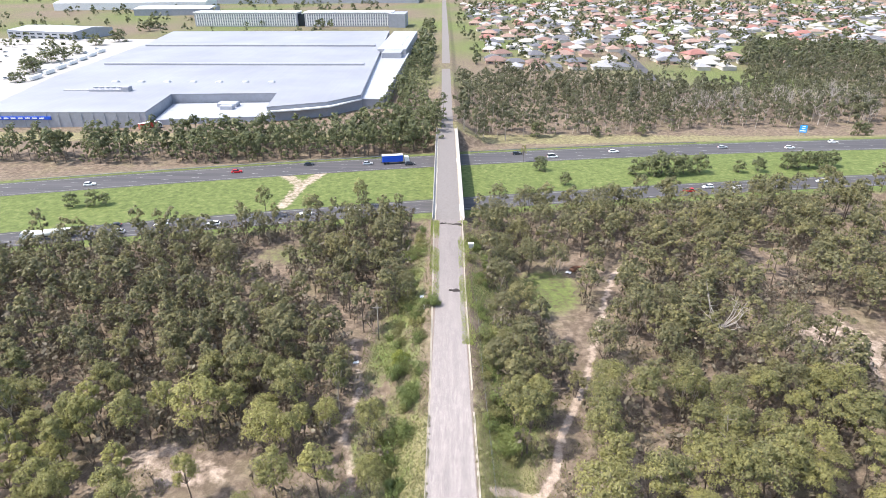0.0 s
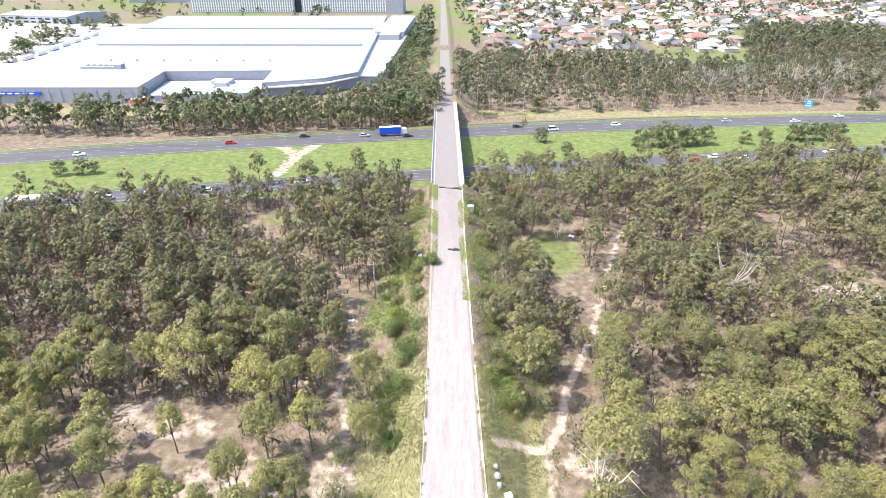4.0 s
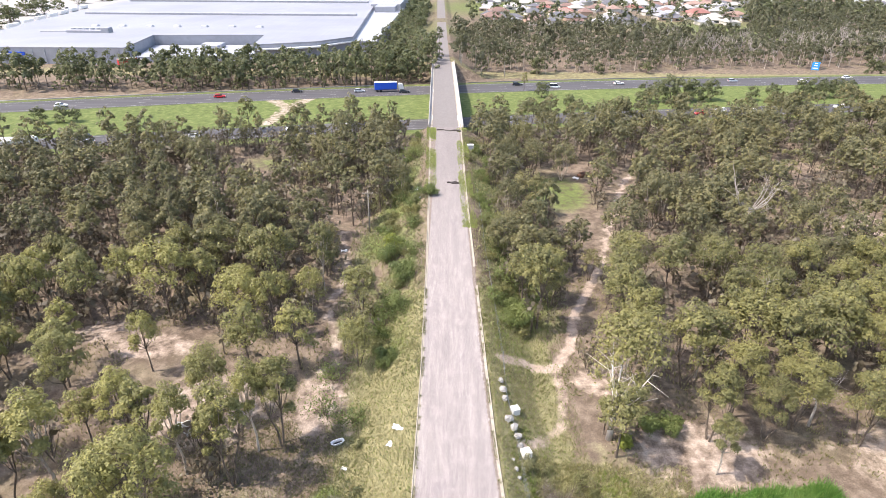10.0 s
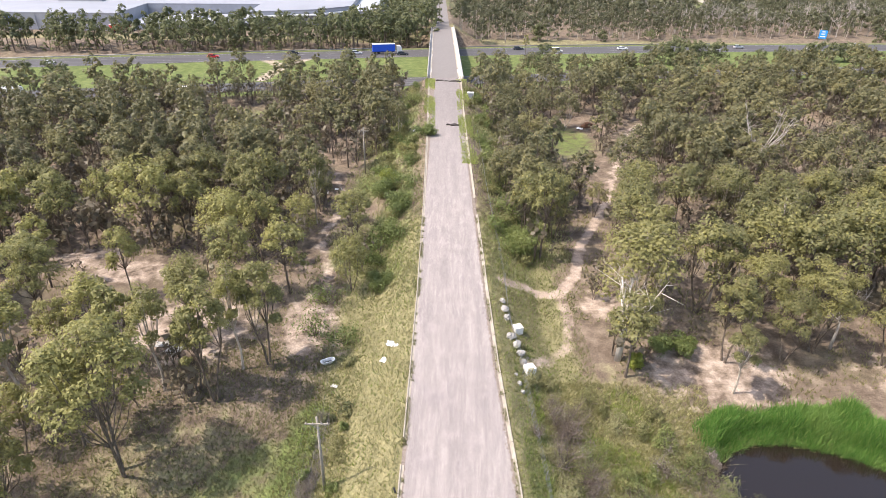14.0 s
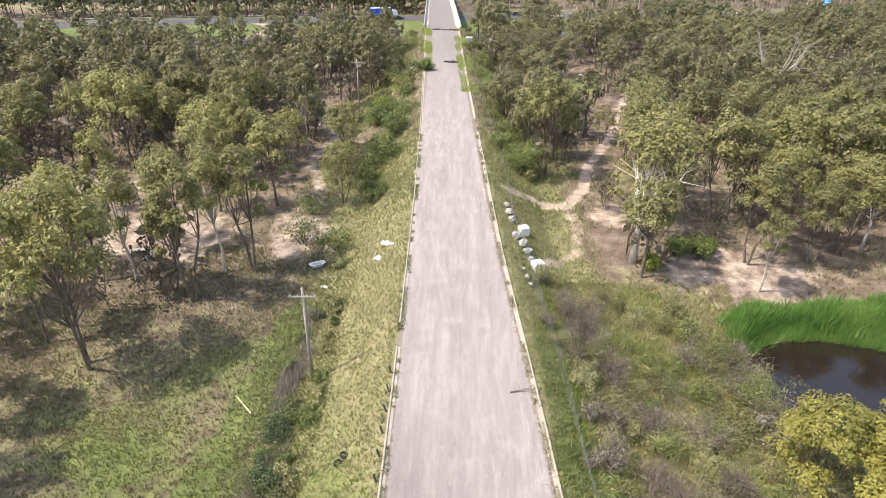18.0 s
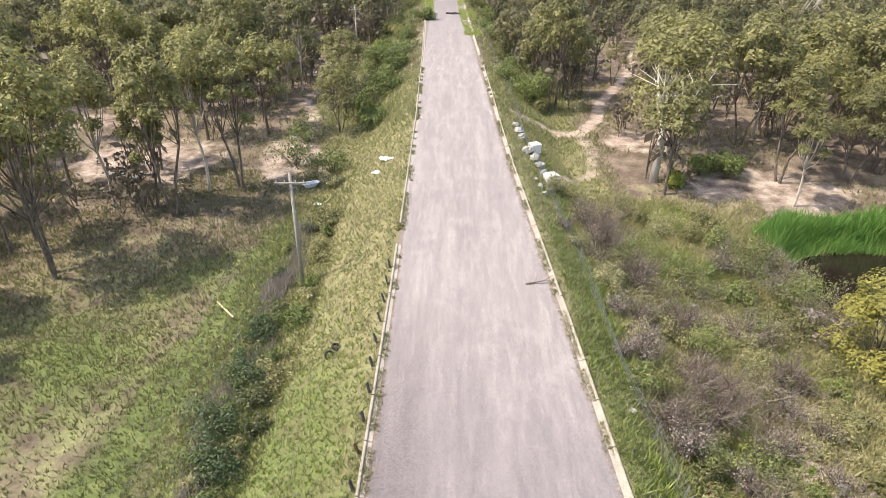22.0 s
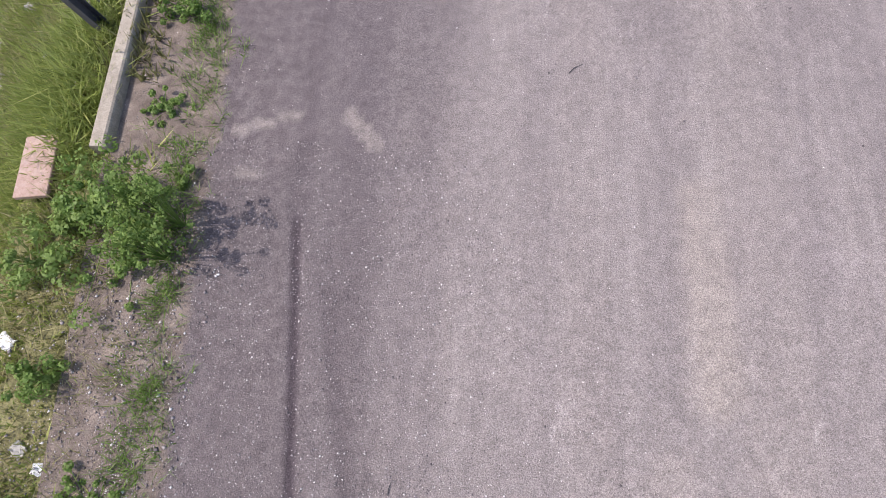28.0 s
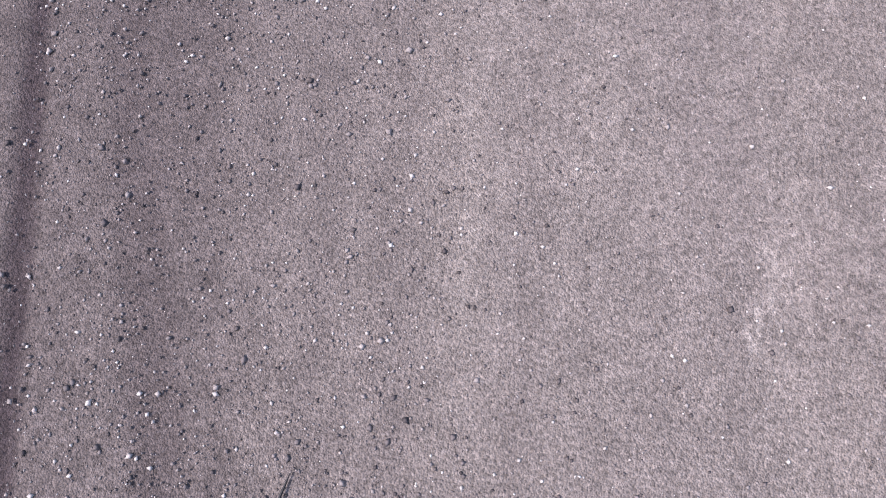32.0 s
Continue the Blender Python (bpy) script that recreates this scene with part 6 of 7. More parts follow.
for i in range(24):
    x, y = -350 - crng.uniform(0, 110), 440 + crng.uniform(0, 200)
    c = crng.choice(["white", "silver", "dark", "white"])
    ob = thing("parked_car", (x, y, 0.76), f"{c} car parked in the yard", "car", "parked cars", 1.3 + crng.uniform(-0.1, 0.1))
    part("body", Geo().loft(car_secs([(-2.3, 0.75, 0.3, 0.7), (-2.1, 0.88, 0.2, 0.9), (1.9, 0.86, 0.2, 0.85), (2.3, 0.72, 0.3, 0.6)])), PAINTS[c], ob)
    part("cabin", Geo().loft(car_secs([(-1.8, 0.78, 0.85, 0.9), (-1.3, 0.74, 0.85, 1.45), (0.2, 0.72, 0.85, 1.45), (1.0, 0.76, 0.85, 0.9)])), DARK_GLASS, ob)


# ---- the suburb ----
TILES = [plain("roof_" + n, c, 0.75, vary=0.15, scale=0.8) for n, c in (("red", (0.28, 0.13, 0.11)), ("terracotta", (0.29, 0.20, 0.165)), ("brown", (0.20, 0.13, 0.11)), ("slate", (0.13, 0.13, 0.145)), ("grey", (0.30, 0.30, 0.31)), ("cream", (0.37, 0.355, 0.325)))]
TILE_NAMES = ("red tiled", "terracotta tiled", "brown tiled", "dark slate", "grey metal", "cream metal")
BRICK = plain("house_brick", (0.42, 0.30, 0.23), 0.85, vary=0.12, scale=1)
RENDER_WALL = plain("house_render", (0.52, 0.48, 0.42), 0.85, vary=0.08, scale=1)
hr = random.Random(21)


def house(x, y, turn, w, d, roof, wall, label):
    ob = thing("house", (x, y, land_z(x, y)), label, "house", "suburban houses", turn)
    part("wall", Geo().box((0, 0, 1.2), (w, d, 3.4)), wall, ob)
    e, h = 0.6, 2.9
    a, b, r = w / 2 + e, d / 2 + e, min(w, d) * 0.26
    ins = min(a, b) * 0.95
    ridge = [(-a + ins, 0, h + r), (a - ins, 0, h + r)] if a > b else [(0, -b + ins, h + r), (0, b - ins, h + r)]
    fs = [(0, 1, 5, 4), (2, 3, 4, 5), (3, 0, 4), (1, 2, 5), (0, 3, 2, 1)] if a > b else [(1, 2, 5, 4), (3, 0, 4, 5), (0, 1, 4), (2, 3, 5), (0, 3, 2, 1)]
    part("roof", Geo().add([(-a, -b, h), (a, -b, h), (a, b, h), (-a, b, h), *ridge], fs), roof, ob)
    for u in (-0.28, 0.28):
        part("window", Geo().box((u * w, -d / 2 - 0.04, 1.5), (w * 0.2, 0.12, 1.2)), DARK_GLASS, ob)
    part("door", Geo().box((0.02 * w, -d / 2 - 0.04, 1.05), (1.0, 0.12, 2.1)), WHITE, ob)


HOUSES = []
for row in range(17):
    y = 548 + row * 42
    x = 34 + (row % 2) * 9 - row * 2
    while x < 330 + row * 36:
        if not (140 < x < 156 and y < 620) and y > 500:
            HOUSES.append((x + hr.uniform(-4, 4), y + hr.uniform(-9, 9)))
        x += hr.uniform(23, 36) * (1 + 0.012 * row)
for x, y in HOUSES[:298]:
    k = hr.choice([0, 1, 1, 2, 2, 3, 3, 4, 4, 5, 5])
    house(x, y, hr.choice([0, 0.15, -0.2, 0.3, 1.57]), hr.uniform(12, 20), hr.uniform(10, 14), TILES[k], hr.choice([BRICK, RENDER_WALL, RENDER_WALL]), f"single-storey house with a {TILE_NAMES[k]} hip roof")
# the rest of the suburb, house behind house
far_v, far_f, wall_v, wall_f = [[] for _ in TILES], [[] for _ in TILES], [], []
for i in range(900):
    y = 520 + 780 * hr.random()
    y = 545 + round((y - 545) / 21) * 21 + hr.uniform(-3, 3)
    x = hr.uniform(28, 330 + (y - 545) * 0.86)
    if any(abs(x - a) < 15 and abs(y - b) < 13 for a, b in HOUSES) or (135 < x < 170 and y < 645):
        continue
    HOUSES.append((x, y))
    w, d, t, k = hr.uniform(11, 17), hr.uniform(9, 12), hr.choice([0, 0.2, -0.2, 1.57]), hr.choice([0, 1, 1, 2, 2, 3, 3, 4, 4, 5, 5])
    ct, st_, z0 = math.cos(t), math.sin(t), land_z(x, y)
    a, b = w / 2 + 0.6, d / 2 + 0.6
    box = [(-w / 2, -d / 2, 0), (w / 2, -d / 2, 0), (w / 2, d / 2, 0), (-w / 2, d / 2, 0)]
    for vs, fs, pts, faces in ((far_v[k], far_f[k], [(-a, -b, 2.9), (a, -b, 2.9), (a, b, 2.9), (-a, b, 2.9), (-a + b, 0, 5.6), (a - b, 0, 5.6)], [(0, 1, 5, 4), (2, 3, 4, 5), (3, 0, 4), (1, 2, 5)]), (wall_v, wall_f, box + [(p, q, 3.0) for p, q, _ in box], [(0, 1, 5, 4), (1, 2, 6, 5), (2, 3, 7, 6), (3, 0, 4, 7)])):
        o = len(vs)
        vs += [(x + p * ct - q * st_, y + p * st_ + q * ct, z0 + r) for p, q, r in pts]
        fs += [tuple(o + j for j in f) for f in faces]
ob = tagged(thing("far_houses", (0, 0, 0), "crowded far single-storey houses with hip roofs", "houses"), kind="stuff")
tagged(part("walls", Geo().add(wall_v, wall_f), RENDER_WALL, ob), kind="stuff")
for k in range(6):
    tagged(part("roofs", Geo().add(far_v[k], far_f[k]), TILES[k], ob), kind="stuff")
for i in range(40):
    x, y = hr.uniform(40, 420), hr.uniform(545, 900)
    ob = thing("garden_shed", (x, y, land_z(x, y)), "small white garden shed or carport roof", "shed", "garden sheds", hr.uniform(0, 1.5))
    part("wall", Geo().box((0, 0, 1), (5, 4, 2.4)), RENDER_WALL, ob)
    part("roof", Geo().box((0, 0, 2.3), (6, 5, 0.2)), WHITE, ob)
me = array_mesh("street", np.array([(143, 470, 0.12), (152, 468, 0.12), (166, 640, 0.12), (156, 640, 0.12)], float), np.array([[0, 1, 2, 3]]), TAR)
tagged(new("street", me), "grey suburban street between houses", "road", kind="structure")

# dark heaps of litter lying on the road towards the bridge
LITTER = plain("dark_litter", (0.06, 0.05, 0.047), 0.95, vary=0.3, scale=4, bump=0.5)
lr = np.random.default_rng(61)
for x, y, w, d in ((1.1, 134.5, 1.9, 0.9), (0.6, 174.6, 2.3, 0.9), (-3.4, 175.0, 1.2, 0.5)):
    g = Geo()
    for i in range(9):
        g.lump((lr.normal(0, w * 0.4), lr.normal(0, d * 0.35), 0.05), (w * lr.uniform(0.2, 0.4), d * lr.uniform(0.3, 0.5), lr.uniform(0.12, 0.3)), lr, 0.2, 6, 8)
    solid("litter_heap", g, LITTER, (x, y, float(road_z(y)) + 0.03), "low dark heap of soil and litter on the road", "heap", "road litter")

# bare twiggy bushes and piles of grey cut branches on the east bank
for x, y, h in ((17.5, 28.8, 4.4), (13.9, 31.2, 2.6), (13.4, 45.5, 3.6), (18.8, 26.6, 2.8), (15.5, 50.5, 3.0), (22.5, 34, 3.2)):
    solid("bare_bush", dead(int(x * 11), h), BARK, (x, y, land_z(x, y)), "leafless dark twiggy bush on the bank", "bush", "bare bushes", smooth=True)
for x, y, n in ((15.4, 27.9, 12), (16.2, 25.3, 14), (13.2, 37.8, 16)):
    g = Geo()
    for i in range(n):
        t, s = lr.normal(0.9, 0.35), lr.uniform(0.4, 0.9)
        cx, cy = lr.normal(0, 0.3), lr.normal(0, 0.25)
        g.tube([(cx - s * math.cos(t), cy - s * math.sin(t), 0.08), (cx, cy, lr.uniform(0.15, 0.35)), (cx + s * math.cos(t), cy + s * math.sin(t), lr.uniform(0.1, 0.5))], [0.03, 0.025, 0.01], 5)
    solid("branch_pile", g, DEAD_BARK if y < 30 else BARK, (x, y, land_z(x, y)), "pile of cut grey branches dumped on the bank", "branches", "branch piles")

# ---- pond and reeds ----
ring = [(POND[0] + (POND[2] + 1.5) * math.cos(t), POND[1] + (POND[3] + 1.5) * math.sin(t), -3.35) for t in np.linspace(0, 2 * math.pi, 40, endpoint=False)]
g = Geo().add(ring + [(POND[0], POND[1], -3.35)], [(i, (i + 1) % 40, 40) for i in range(40)])
tagged(new("pond", g.mesh("pond", WATER)), "small dark still pond among reeds", "pond", kind="structure")


def blades(n, xs, ys, height, width, rng, lean=0.35, per=3, z=None):
    """Tufts of pointed blades on the land: corners and triangles."""
    k = len(xs)
    zz = land(xs, ys) if z is None else z
    p = np.repeat(np.stack([xs, ys, zz], 1), per, 0)
    p[:, :2] += rng.normal(0, 0.06, (k * per, 2)) * np.repeat(height, per)[:, None] * 2
    h = np.repeat(height, per) * rng.uniform(0.6, 1.25, k * per)
    t = rng.uniform(0, 2 * math.pi, k * per)
    s = np.stack([np.cos(t), np.sin(t), np.zeros(k * per)], 1) * (np.repeat(width, per) * 0.5)[:, None]
    tip = p + np.stack([rng.normal(0, lean, k * per) * h, rng.normal(0, lean, k * per) * h, h], 1)
    low = p - (0, 0, 0.04)
    v = np.stack([low - s, low + s, tip], 1).reshape(-1, 3)
    return v, np.arange(len(v)).reshape(-1, 3)


def turf(name, label, xs, ys, height, width, material, rng, lean=0.35, per=3):
    v, f = blades(0, xs, ys, height, width, rng, lean, per)
    return tagged(new(name, array_mesh(name, v, f, material)), label, "grass", kind="stuff")


q = np.random.default_rng(17)


def scatter(n, x0, x1, y0, y1, keep):
    x, y = q.uniform(x0, x1, n), q.uniform(y0, y1, n)
    k = keep(x, y)
    return x[k], y[k]


def off_road(x, y, gap=0.15):
    return (x < np.where(y < 3.7, -1.55 + 0.2 * np.sin(y * 5), road_l(y) - gap - 0.42)) | (x > road_r(y) + gap + 0.42)


def side_of(x, y):
    return np.maximum(road_l(y) - x, x - road_r(y))


def reedy(x, y):
    p = pond_d(x, y)
    return (p > 0.92) & (p < 1.6 + 0.1 * wavy(x, y, 2)) & (y > np.where(x > 45, 43, 48.2)) & (y < 52.2 + 0.25 * (x - 30) + 0.8 * wavy(x, y, 1.1) + q.normal(0, 0.5, len(x))) & (x > 29.6 + q.normal(0, 0.5, len(x)))


x, y = scatter(70000, 28, 60, 42, 60, reedy)
x, y = x[:13000], y[:13000]
turf("reeds", "tall bright green reeds round the pond", x, y, q.uniform(0.9, 1.8, len(x)) * (0.85 + 0.3 * wavy(x, y, 0.9)), q.uniform(0.08, 0.16, len(x)), REED, q, 0.3, 3)
x, y = scatter(14000, 28, 60, 42, 60, lambda x, y: reedy(x, y) & ((pond_d(x, y) < 1.04) | (wavy(x, y, 2.2) > 0.55)))
turf("dry_reeds", "bent straw-coloured reeds at the water's edge", x, y, q.uniform(0.6, 1.4, len(x)), q.uniform(0.03, 0.07, len(x)), STRAW, q, 0.6, 3)
# turf that has crept over the road's edges before the bridge
y = np.concatenate([q.uniform(128, 177, 9000), q.uniform(112, 177, 9000)])
x = np.concatenate([road_l(y[:9000]) + q.uniform(-1.2, 1.5, 9000), road_r(y[9000:]) + q.uniform(-1.3, 1.8, 9000)])
k = 0.5 * wavy(x, y, 3) + q.random(len(x)) > 0.7
x, y = x[k], y[k]
v, f = blades(0, x, y, q.uniform(0.12, 0.35, len(x)), q.uniform(0.08, 0.16, len(x)), q, 0.5, 3, road_z(y) + 0.02)
tagged(new("road_edge_turf", array_mesh("road_edge_turf", v, f, GREEN_GRASS)), "green turf creeping over the old road's edges", "grass", kind="stuff")

# straw and green grass on the banks and flats
patch = lambda x, y: 0.5 + 0.5 * wavy(x, y, 2.6)
x, y = scatter(110000, -24, 26, 10, 100, lambda x, y: off_road(x, y) & (side_of(x, y) < 13) & (soil_at(x, y) < 0.5) & (q.random(len(x)) < 1.1 - 0.45 * green_at(x, y) - y / 180))
turf("bank_grass", "dry straw-coloured grass on the road banks", x, y, q.uniform(0.18, 0.42, len(x)), q.uniform(0.03, 0.08, len(x)), BANK_STRAW, q, 0.5)
x, y = scatter(60000, -24, 26, 8, 90, lambda x, y: off_road(x, y) & (side_of(x, y) < 12) & (q.random(len(x)) < 0.12 + 0.75 * green_at(x, y) + 0.25 * patch(x, y)))
turf("green_grass", "green grass and weeds on the road banks", x, y, q.uniform(0.14, 0.34, len(x)), q.uniform(0.06, 0.13, len(x)), GREEN_GRASS, q)
x, y = scatter(34000, -60, 60, 8, 120, lambda x, y: (side_of(x, y) > 11) & (soil_at(x, y) < 0.45) & (pond_d(x, y) > 1.4) & (wavy(x, y, 4.3) > -0.1))
turf("scrub_grass", "tussocks of dry grass between the trees", x, y, q.uniform(0.2, 0.55, len(x)), q.uniform(0.08, 0.2, len(x)), STRAW, q)
x, y = scatter(90000, -48, -9, 4, 64, lambda x, y: (side_of(x, y) > 6) & (soil_at(x, y) < 0.45) & (q.random(len(x)) < 0.55 + 0.35 * wavy(x, y, 3.3) + 0.35 * green_at(x, y)))
x, y = x[:46000], y[:46000]
turf("meadow_grass", "rough olive grass on the flat below the bank", x, y, q.uniform(0.15, 0.4, len(x)), q.uniform(0.05, 0.12, len(x)), MEADOW, q, 0.45, 2)
x, y = scatter(60000, -26, 26, 70, 178, lambda x, y: off_road(x, y) & (side_of(x, y) < 17) & (soil_at(x, y) < 0.4) & (q.random(len(x)) < 0.5 + 0.4 * wavy(x, y, 3.7)))
turf("slope_grass", "rank olive-green grass on the road banks", x, y, q.uniform(0.25, 0.6, len(x)), q.uniform(0.12, 0.26, len(x)), BANK_STRAW, q, 0.5, 2)
# a strip of tall grey dead stems at the foot of the west bank
x, y = scatter(9000, -15, -10, 16, 52, lambda x, y: (np.abs(x + 12.6 + 0.4 * np.sin(y * 0.5)) < 0.8) & (q.random(len(x)) < 0.5 + 0.5 * wavy(x, y, 1.6)))
turf("dead_stems", "tall grey-brown dead stems at the foot of the bank", x, y, q.uniform(0.5, 1.3, len(x)), q.uniform(0.03, 0.08, len(x)), GREY_TWIG, q, 0.35, 3)
x, y = scatter(5200, -10.5, -5.2, 6, 15, lambda x, y: (side_of(x, y) > 3.4) & (wavy(x, y, 1.3) + 0.4 * q.random(len(x)) > 0.25))
turf("brown_stems", "reddish-brown dead stems among the verge scrub", x, y, q.uniform(0.25, 0.7, len(x)), q.uniform(0.012, 0.03, len(x)), BROWN_STEM, q, 0.5, 4)
# fine grass at the verge beside the landing place, in clumps that thin out away from the kerb
def clumpy(x, y):
    return wavy(x, y, 1.1) + 0.7 * wavy(x + 5, y, 0.42)


def fade(x, y):
    return np.clip((20 - y) / 9, 0, 1) * np.clip((x + 9.5) / 3, 0, 1)


x, y = scatter(120000, -9, -1.3, -3, 20, lambda x, y: off_road(x, y, 0.0) & (q.random(len(x)) < fade(x, y) * np.clip(0.68 + 0.55 * clumpy(x, y), 0.22, 1)))
turf("verge_grass", "bright green clumps of verge grass beside the kerb", x, y, q.uniform(0.06, 0.16, len(x)) * (1 + 0.7 * np.clip(clumpy(x, y), -0.5, 1)), q.uniform(0.02, 0.045, len(x)), GREEN_GRASS, q, 0.9, 3)
x, y = scatter(30000, -9, -1.4, -3, 22, lambda x, y: off_road(x, y, 0.0) & (q.random(len(x)) < fade(x, y) * np.clip(0.6 - 0.5 * clumpy(x, y), 0.25, 0.95)))
turf("verge_straw", "dry straw stems in the verge grass", x, y, q.uniform(0.07, 0.2, len(x)), q.uniform(0.008, 0.018, len(x)), STRAW, q, 0.9, 4)
x, y = scatter(26000, 9.6, 18, 8, 30, lambda x, y: off_road(x, y, 0.0) & (q.random(len(x)) < np.clip((30 - y) / 8, 0, 1) * np.clip((18 - x) / 4, 0, 1) * np.clip(0.6 + 0.5 * clumpy(x, y), 0.1, 1)))
turf("verge_grass_east", "short grass and weeds beside the east kerb", x, y, q.uniform(0.08, 0.26, len(x)), q.uniform(0.02, 0.05, len(x)), GREEN_GRASS, q, 0.6, 3)
# tall dry grass among the scrub of the east bank
x, y = scatter(36000, 12, 34, 12, 58, lambda x, y: (side_of(x, y) > 2.0) & (side_of(x, y) < 25) & (pond_d(x, y) > 1.03) & (q.random(len(x)) < 0.55 + 0.4 * wavy(x, y, 3)))
turf("tall_grass", "tall dry grass among the bank scrub", x, y, q.uniform(0.25, 0.65, len(x)), q.uniform(0.06, 0.13, len(x)), STRAW, q, 0.55, 3)
x, y = scatter(12000, 11, 30, 12, 58, lambda x, y: (side_of(x, y) > 1.2) & (side_of(x, y) < 17) & (pond_d(x, y) > 1.15) & (wavy(x + 7, y, 2.3) > 0.25 - 0.5 * (side_of(x, y) < 4)))
turf("tall_green_grass", "tall green grass among the bank scrub", x, y, q.uniform(0.3, 0.7, len(x)), q.uniform(0.07, 0.13, len(x)), GREEN_GRASS, q, 0.45, 4)
x, y = scatter(15000, 9, 17, 10, 62, lambda x, y: (side_of(x, y) > 0.5) & (side_of(x, y) < 5.5) & (q.random(len(x)) < 0.45 + 0.5 * wavy(x, y, 1.7)))
turf("bank_weeds", "bright leafy weeds on the east bank beside the kerb", x, y, q.uniform(0.12, 0.45, len(x)), q.uniform(0.05, 0.11, len(x)), BANK_BUSH, q, 0.8, 4)
# grass creeping over both kerbs
y = q.uniform(4, 90, 15000) ** 1.0
x = np.where(q.random(len(y)) < 0.5, road_l(y) - 0.2 + q.normal(0, 0.2, len(y)), road_r(y) + 0.22 + q.normal(0, 0.2, len(y)))
k = clumpy(x * 0.3, y) > 0.0
x, y = x[k], y[k]
v, f = blades(0, x, y, q.uniform(0.08, 0.22, len(x)), q.uniform(0.02, 0.045, len(x)), q, 0.7, 4, road_z(y) + 0.02)
tagged(new("kerb_grass", array_mesh("kerb_grass", v, f, MEADOW)), "ragged grass creeping over the kerbs", "grass", kind="stuff")
# small rosettes in the soil strip at the seal's edge
y = q.uniform(-0.4, 17, 420)
x = np.interp(y, [0, 3, 8, 13, 20], [-1.15, -1.3, -1.6, -2.1, -2.7]) + q.normal(0, 0.16, len(y))
n = q.integers(10, 34, len(y))
x, y = np.repeat(x, n), np.repeat(y, n)
x, y = x + q.normal(0, 0.05, len(x)), y + q.normal(0, 0.07, len(y))
v, f = blades(0, x, y, q.uniform(0.02, 0.11, len(x)), q.uniform(0.008, 0.022, len(x)), q, 1.1, 2, road_z(y) + 0.01)
tagged(new("edge_weeds", array_mesh("edge_weeds", v, f, WEED)), "small weeds sprouting in the soil at the road edge", "weeds", kind="stuff")

# weeds along the kerb, growing out onto the seal
wr = np.random.default_rng(23)
spots = [(-1.75, 5.6, 0.42, 0.38), (-1.22, 2.98, 0.42, 1.4), (-1.3, 2.62, 0.42, 1.35), (-1.5, 2.8, 0.5, 1.15), (-1.55, 3.2, 0.5, 0.8), (-2.0, 3.0, 0.9, 0.45), (-2.3, 3.1, 0.6, 0.5), (-1.65, 2.5, 0.4, 0.4), (-2.6, 2.5, 0.6, 0.45), (-1.1, 1.85, 0.15, 0.1), (-1.05, 1.55, 0.1, 0.07), (-1.75, 4.3, 0.3, 0.2), (-1.8, 7.2, 0.3, 0.16), (-1.9, 8.6, 0.3, 0.2), (-2.0, 9.2, 0.35, 0.22), (-2.15, 10.4, 0.4, 0.22), (-2.3, 11.3, 0.45, 0.25), (-2.35, 12.1, 0.4, 0.25), (-2.5, 13.4, 0.3, 0.2), (-2.6, 14.8, 0.3, 0.2), (-1.3, 0.9, 0.2, 0.12), (-1.5, 0.4, 0.3, 0.15), (-2.2, 1.4, 0.4, 0.3), (-2.3, 0.2, 0.4, 0.25), (-1.15, 1.1, 0.12, 0.05), (-1.0, 2.15, 0.14, 0.1), (-1.2, 2.6, 0.18, 0.12), (-0.95, 0.75, 0.1, 0.05), (-1.0, 0.35, 0.12, 0.05), (-1.25, 1.35, 0.16, 0.08), (-0.85, 0.1, 0.1, 0.05), (-1.35, 3.9, 0.2, 0.12), (-1.5, 6.4, 0.16, 0.08), (-1.45, 7.6, 0.16, 0.08)]
for i, (x, y, w, h) in enumerate(s for s in spots if s[2] > 0.27):
    ob = thing("weed", (x, y, float(road_z(y)) - 0.03), "leafy green weed growing through the road edge", "weed", "kerb weeds")
    cs = [(wr.normal(0, w * 0.36), wr.normal(0, w * 0.36), h * wr.uniform(0.1, 0.85)) for _ in range(22)]
    v, f = leaves(cs, [w * wr.uniform(0.08, 0.2) for _ in cs], 80 if h < 1 else 40, 0.022 + 0.026 * w, wr, 0.0, 0.8)
    st = Geo()
    for c in cs:
        st.tube([(0, 0, 0), c], [0.006, 0.003], 3, False)
    tagged(part("stalk", st, WEED, ob), kind="stuff")
    part("foliage", array_mesh("foliage", v, f, WEED), None, ob)


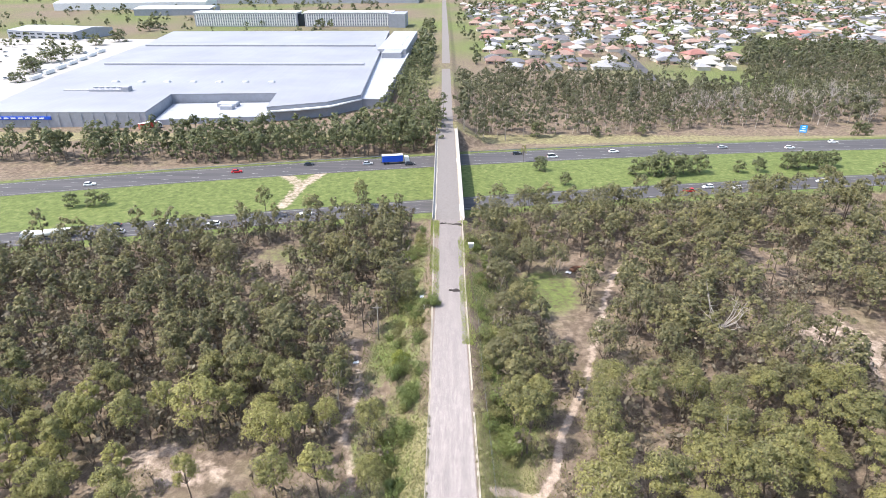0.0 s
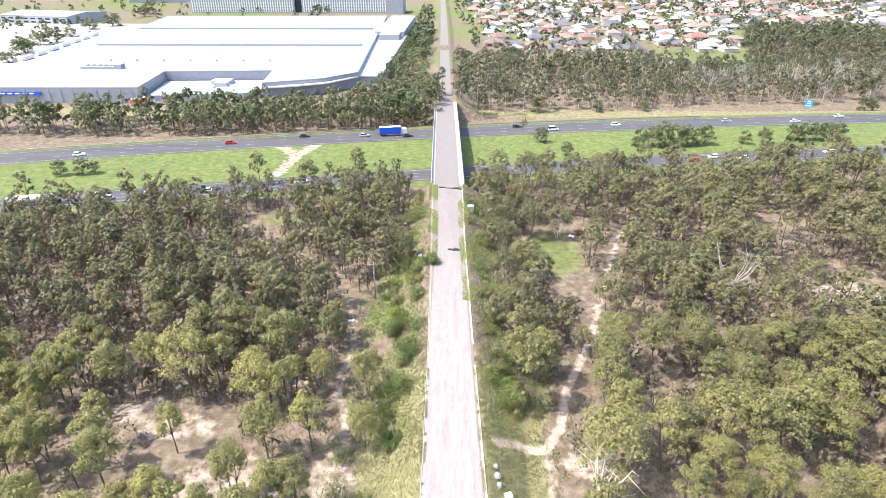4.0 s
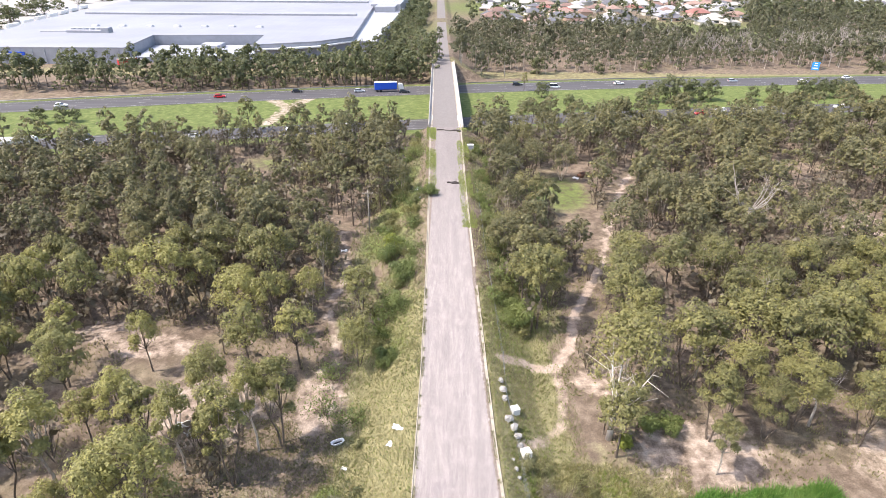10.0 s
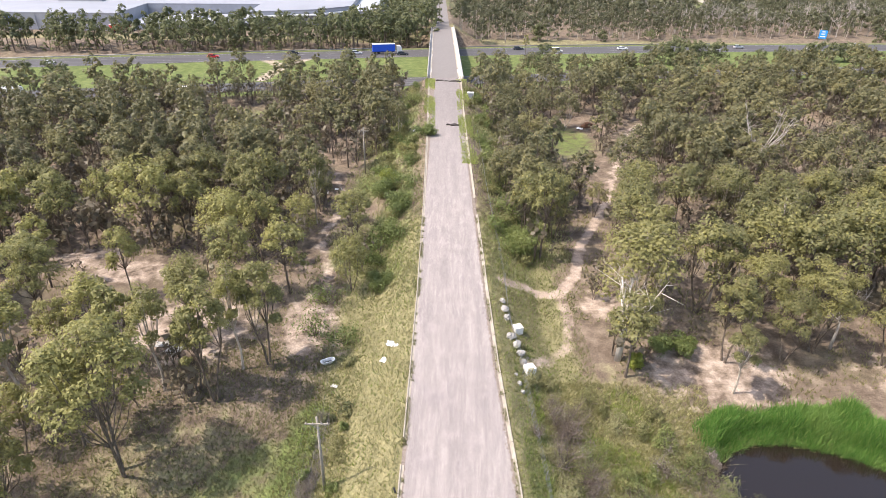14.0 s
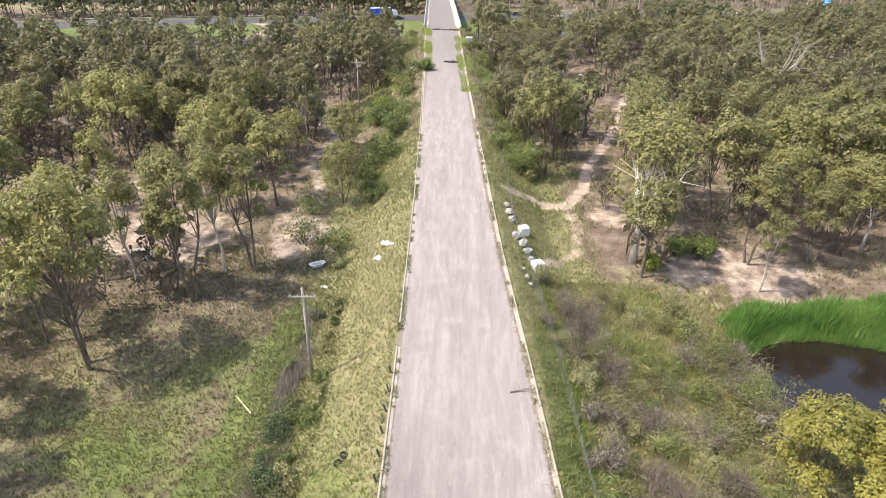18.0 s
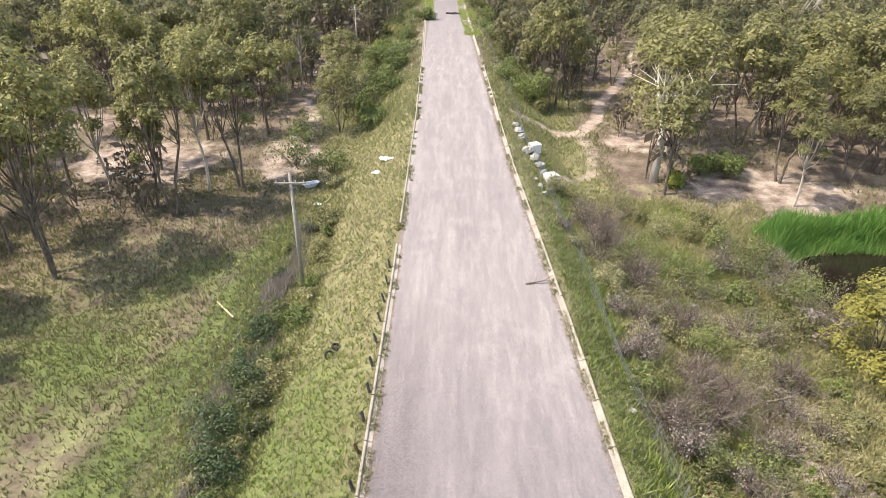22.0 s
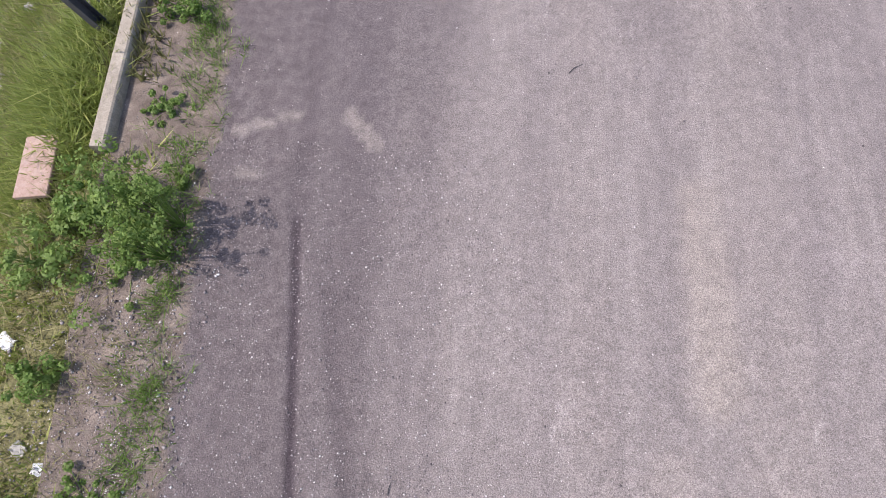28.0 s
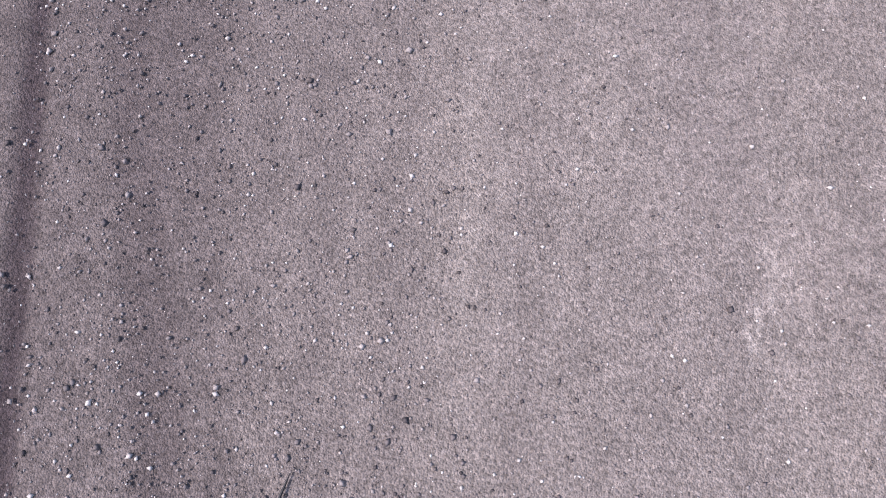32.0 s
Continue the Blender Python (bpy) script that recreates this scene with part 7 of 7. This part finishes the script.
# ---- loose chips and stones on the road at the landing place ----
def stones(name, label, xs, ys, size, material, rng):
    """Small eight-sided chips."""
    n = len(xs)
    base = np.array([(1, 0, 0), (0, 1, 0), (-1, 0, 0), (0, -1, 0), (0, 0, 1), (0, 0, -0.4)], float)
    k = base[None] * rng.uniform(0.55, 1.2, (n, 6, 1)) * (size[:, None, None] * rng.uniform(0.6, 1.0, (n, 1, 3)))
    t = rng.uniform(0, 6.28, n)
    c, s = np.cos(t)[:, None], np.sin(t)[:, None]
    v = np.stack([k[..., 0] * c - k[..., 1] * s, k[..., 0] * s + k[..., 1] * c, k[..., 2] * 0.7], -1)
    z = road_z(ys) + 0.03 * np.sin(np.pi * np.clip((xs - road_l(ys)) / (road_r(ys) - road_l(ys)), 0, 1)) + size * 0.25
    v = v + np.stack([xs, ys, z], 1)[:, None]
    f = np.array([(0, 1, 4), (1, 2, 4), (2, 3, 4), (3, 0, 4), (1, 0, 5), (2, 1, 5), (3, 2, 5), (0, 3, 5)])
    f = (f[None] + (np.arange(n) * 6)[:, None, None]).reshape(-1, 3)
    return tagged(new(name, array_mesh(name, v.reshape(-1, 3), f, material)), label, "gravel", kind="stuff")


k = Mat("loose_chips", 0.85)
k.colour(k.ramp(k.island(), (0.0, (0.08, 0.07, 0.075)), (0.4, (0.22, 0.195, 0.20)), (0.8, (0.42, 0.38, 0.375)), (1.0, (0.72, 0.69, 0.67))))
CHIPS = k.m
q = np.random.default_rng(29)
def chip_share(x, y):
    """How thickly chips lie: in bands between the smooth wheel tracks."""
    drift = 0.17 * (y - 1.1)
    u = x + drift
    s = 0.95 * (1 - step(-0.2, 0.05, u)) + 0.9 * spot(u, 0, 0.42, 0, 0.2, 1, 0.5) + 0.7 * spot(u, 0, 1.1, 0, 0.4, 1, 0.95) + 0.3 * spot(u, 0, 2.0, 0, 0.9, 1, 0.95) + 0.1
    return np.clip(s, 0, 1)


x, y = scatter(95000, -1.6, 3.4, -0.3, 4.0, lambda x, y: q.random(len(x)) < chip_share(x, y))
x, y = x[:24000], y[:24000]
stones("loose_gravel", "loose grey stone chips scattered over the road seal", x, y, np.clip(q.lognormal(-5.2, 0.45, len(x)), 0.0022, 0.018), CHIPS, q)
x, y = scatter(9000, -2.9, 9, 4, 16, lambda x, y: q.random(len(x)) < np.where(x < -0.6, 0.9, 0.25))
stones("road_edge_gravel", "loose stones along the road edge", x, y, np.clip(q.lognormal(-4.8, 0.5, len(x)), 0.005, 0.03), CHIPS, q)
x, y = scatter(5200, -2.7, -0.75, -0.4, 2.6, lambda x, y: q.random(len(x)) < np.clip(1.1 - np.abs(x + 1.5) * 0.8, 0, 1))
stones("verge_rubble", "small stones and crumbs of rubble in the road-edge soil", x, y, np.clip(q.lognormal(-4.75, 0.55, len(x)), 0.004, 0.032), CHIPS, q)
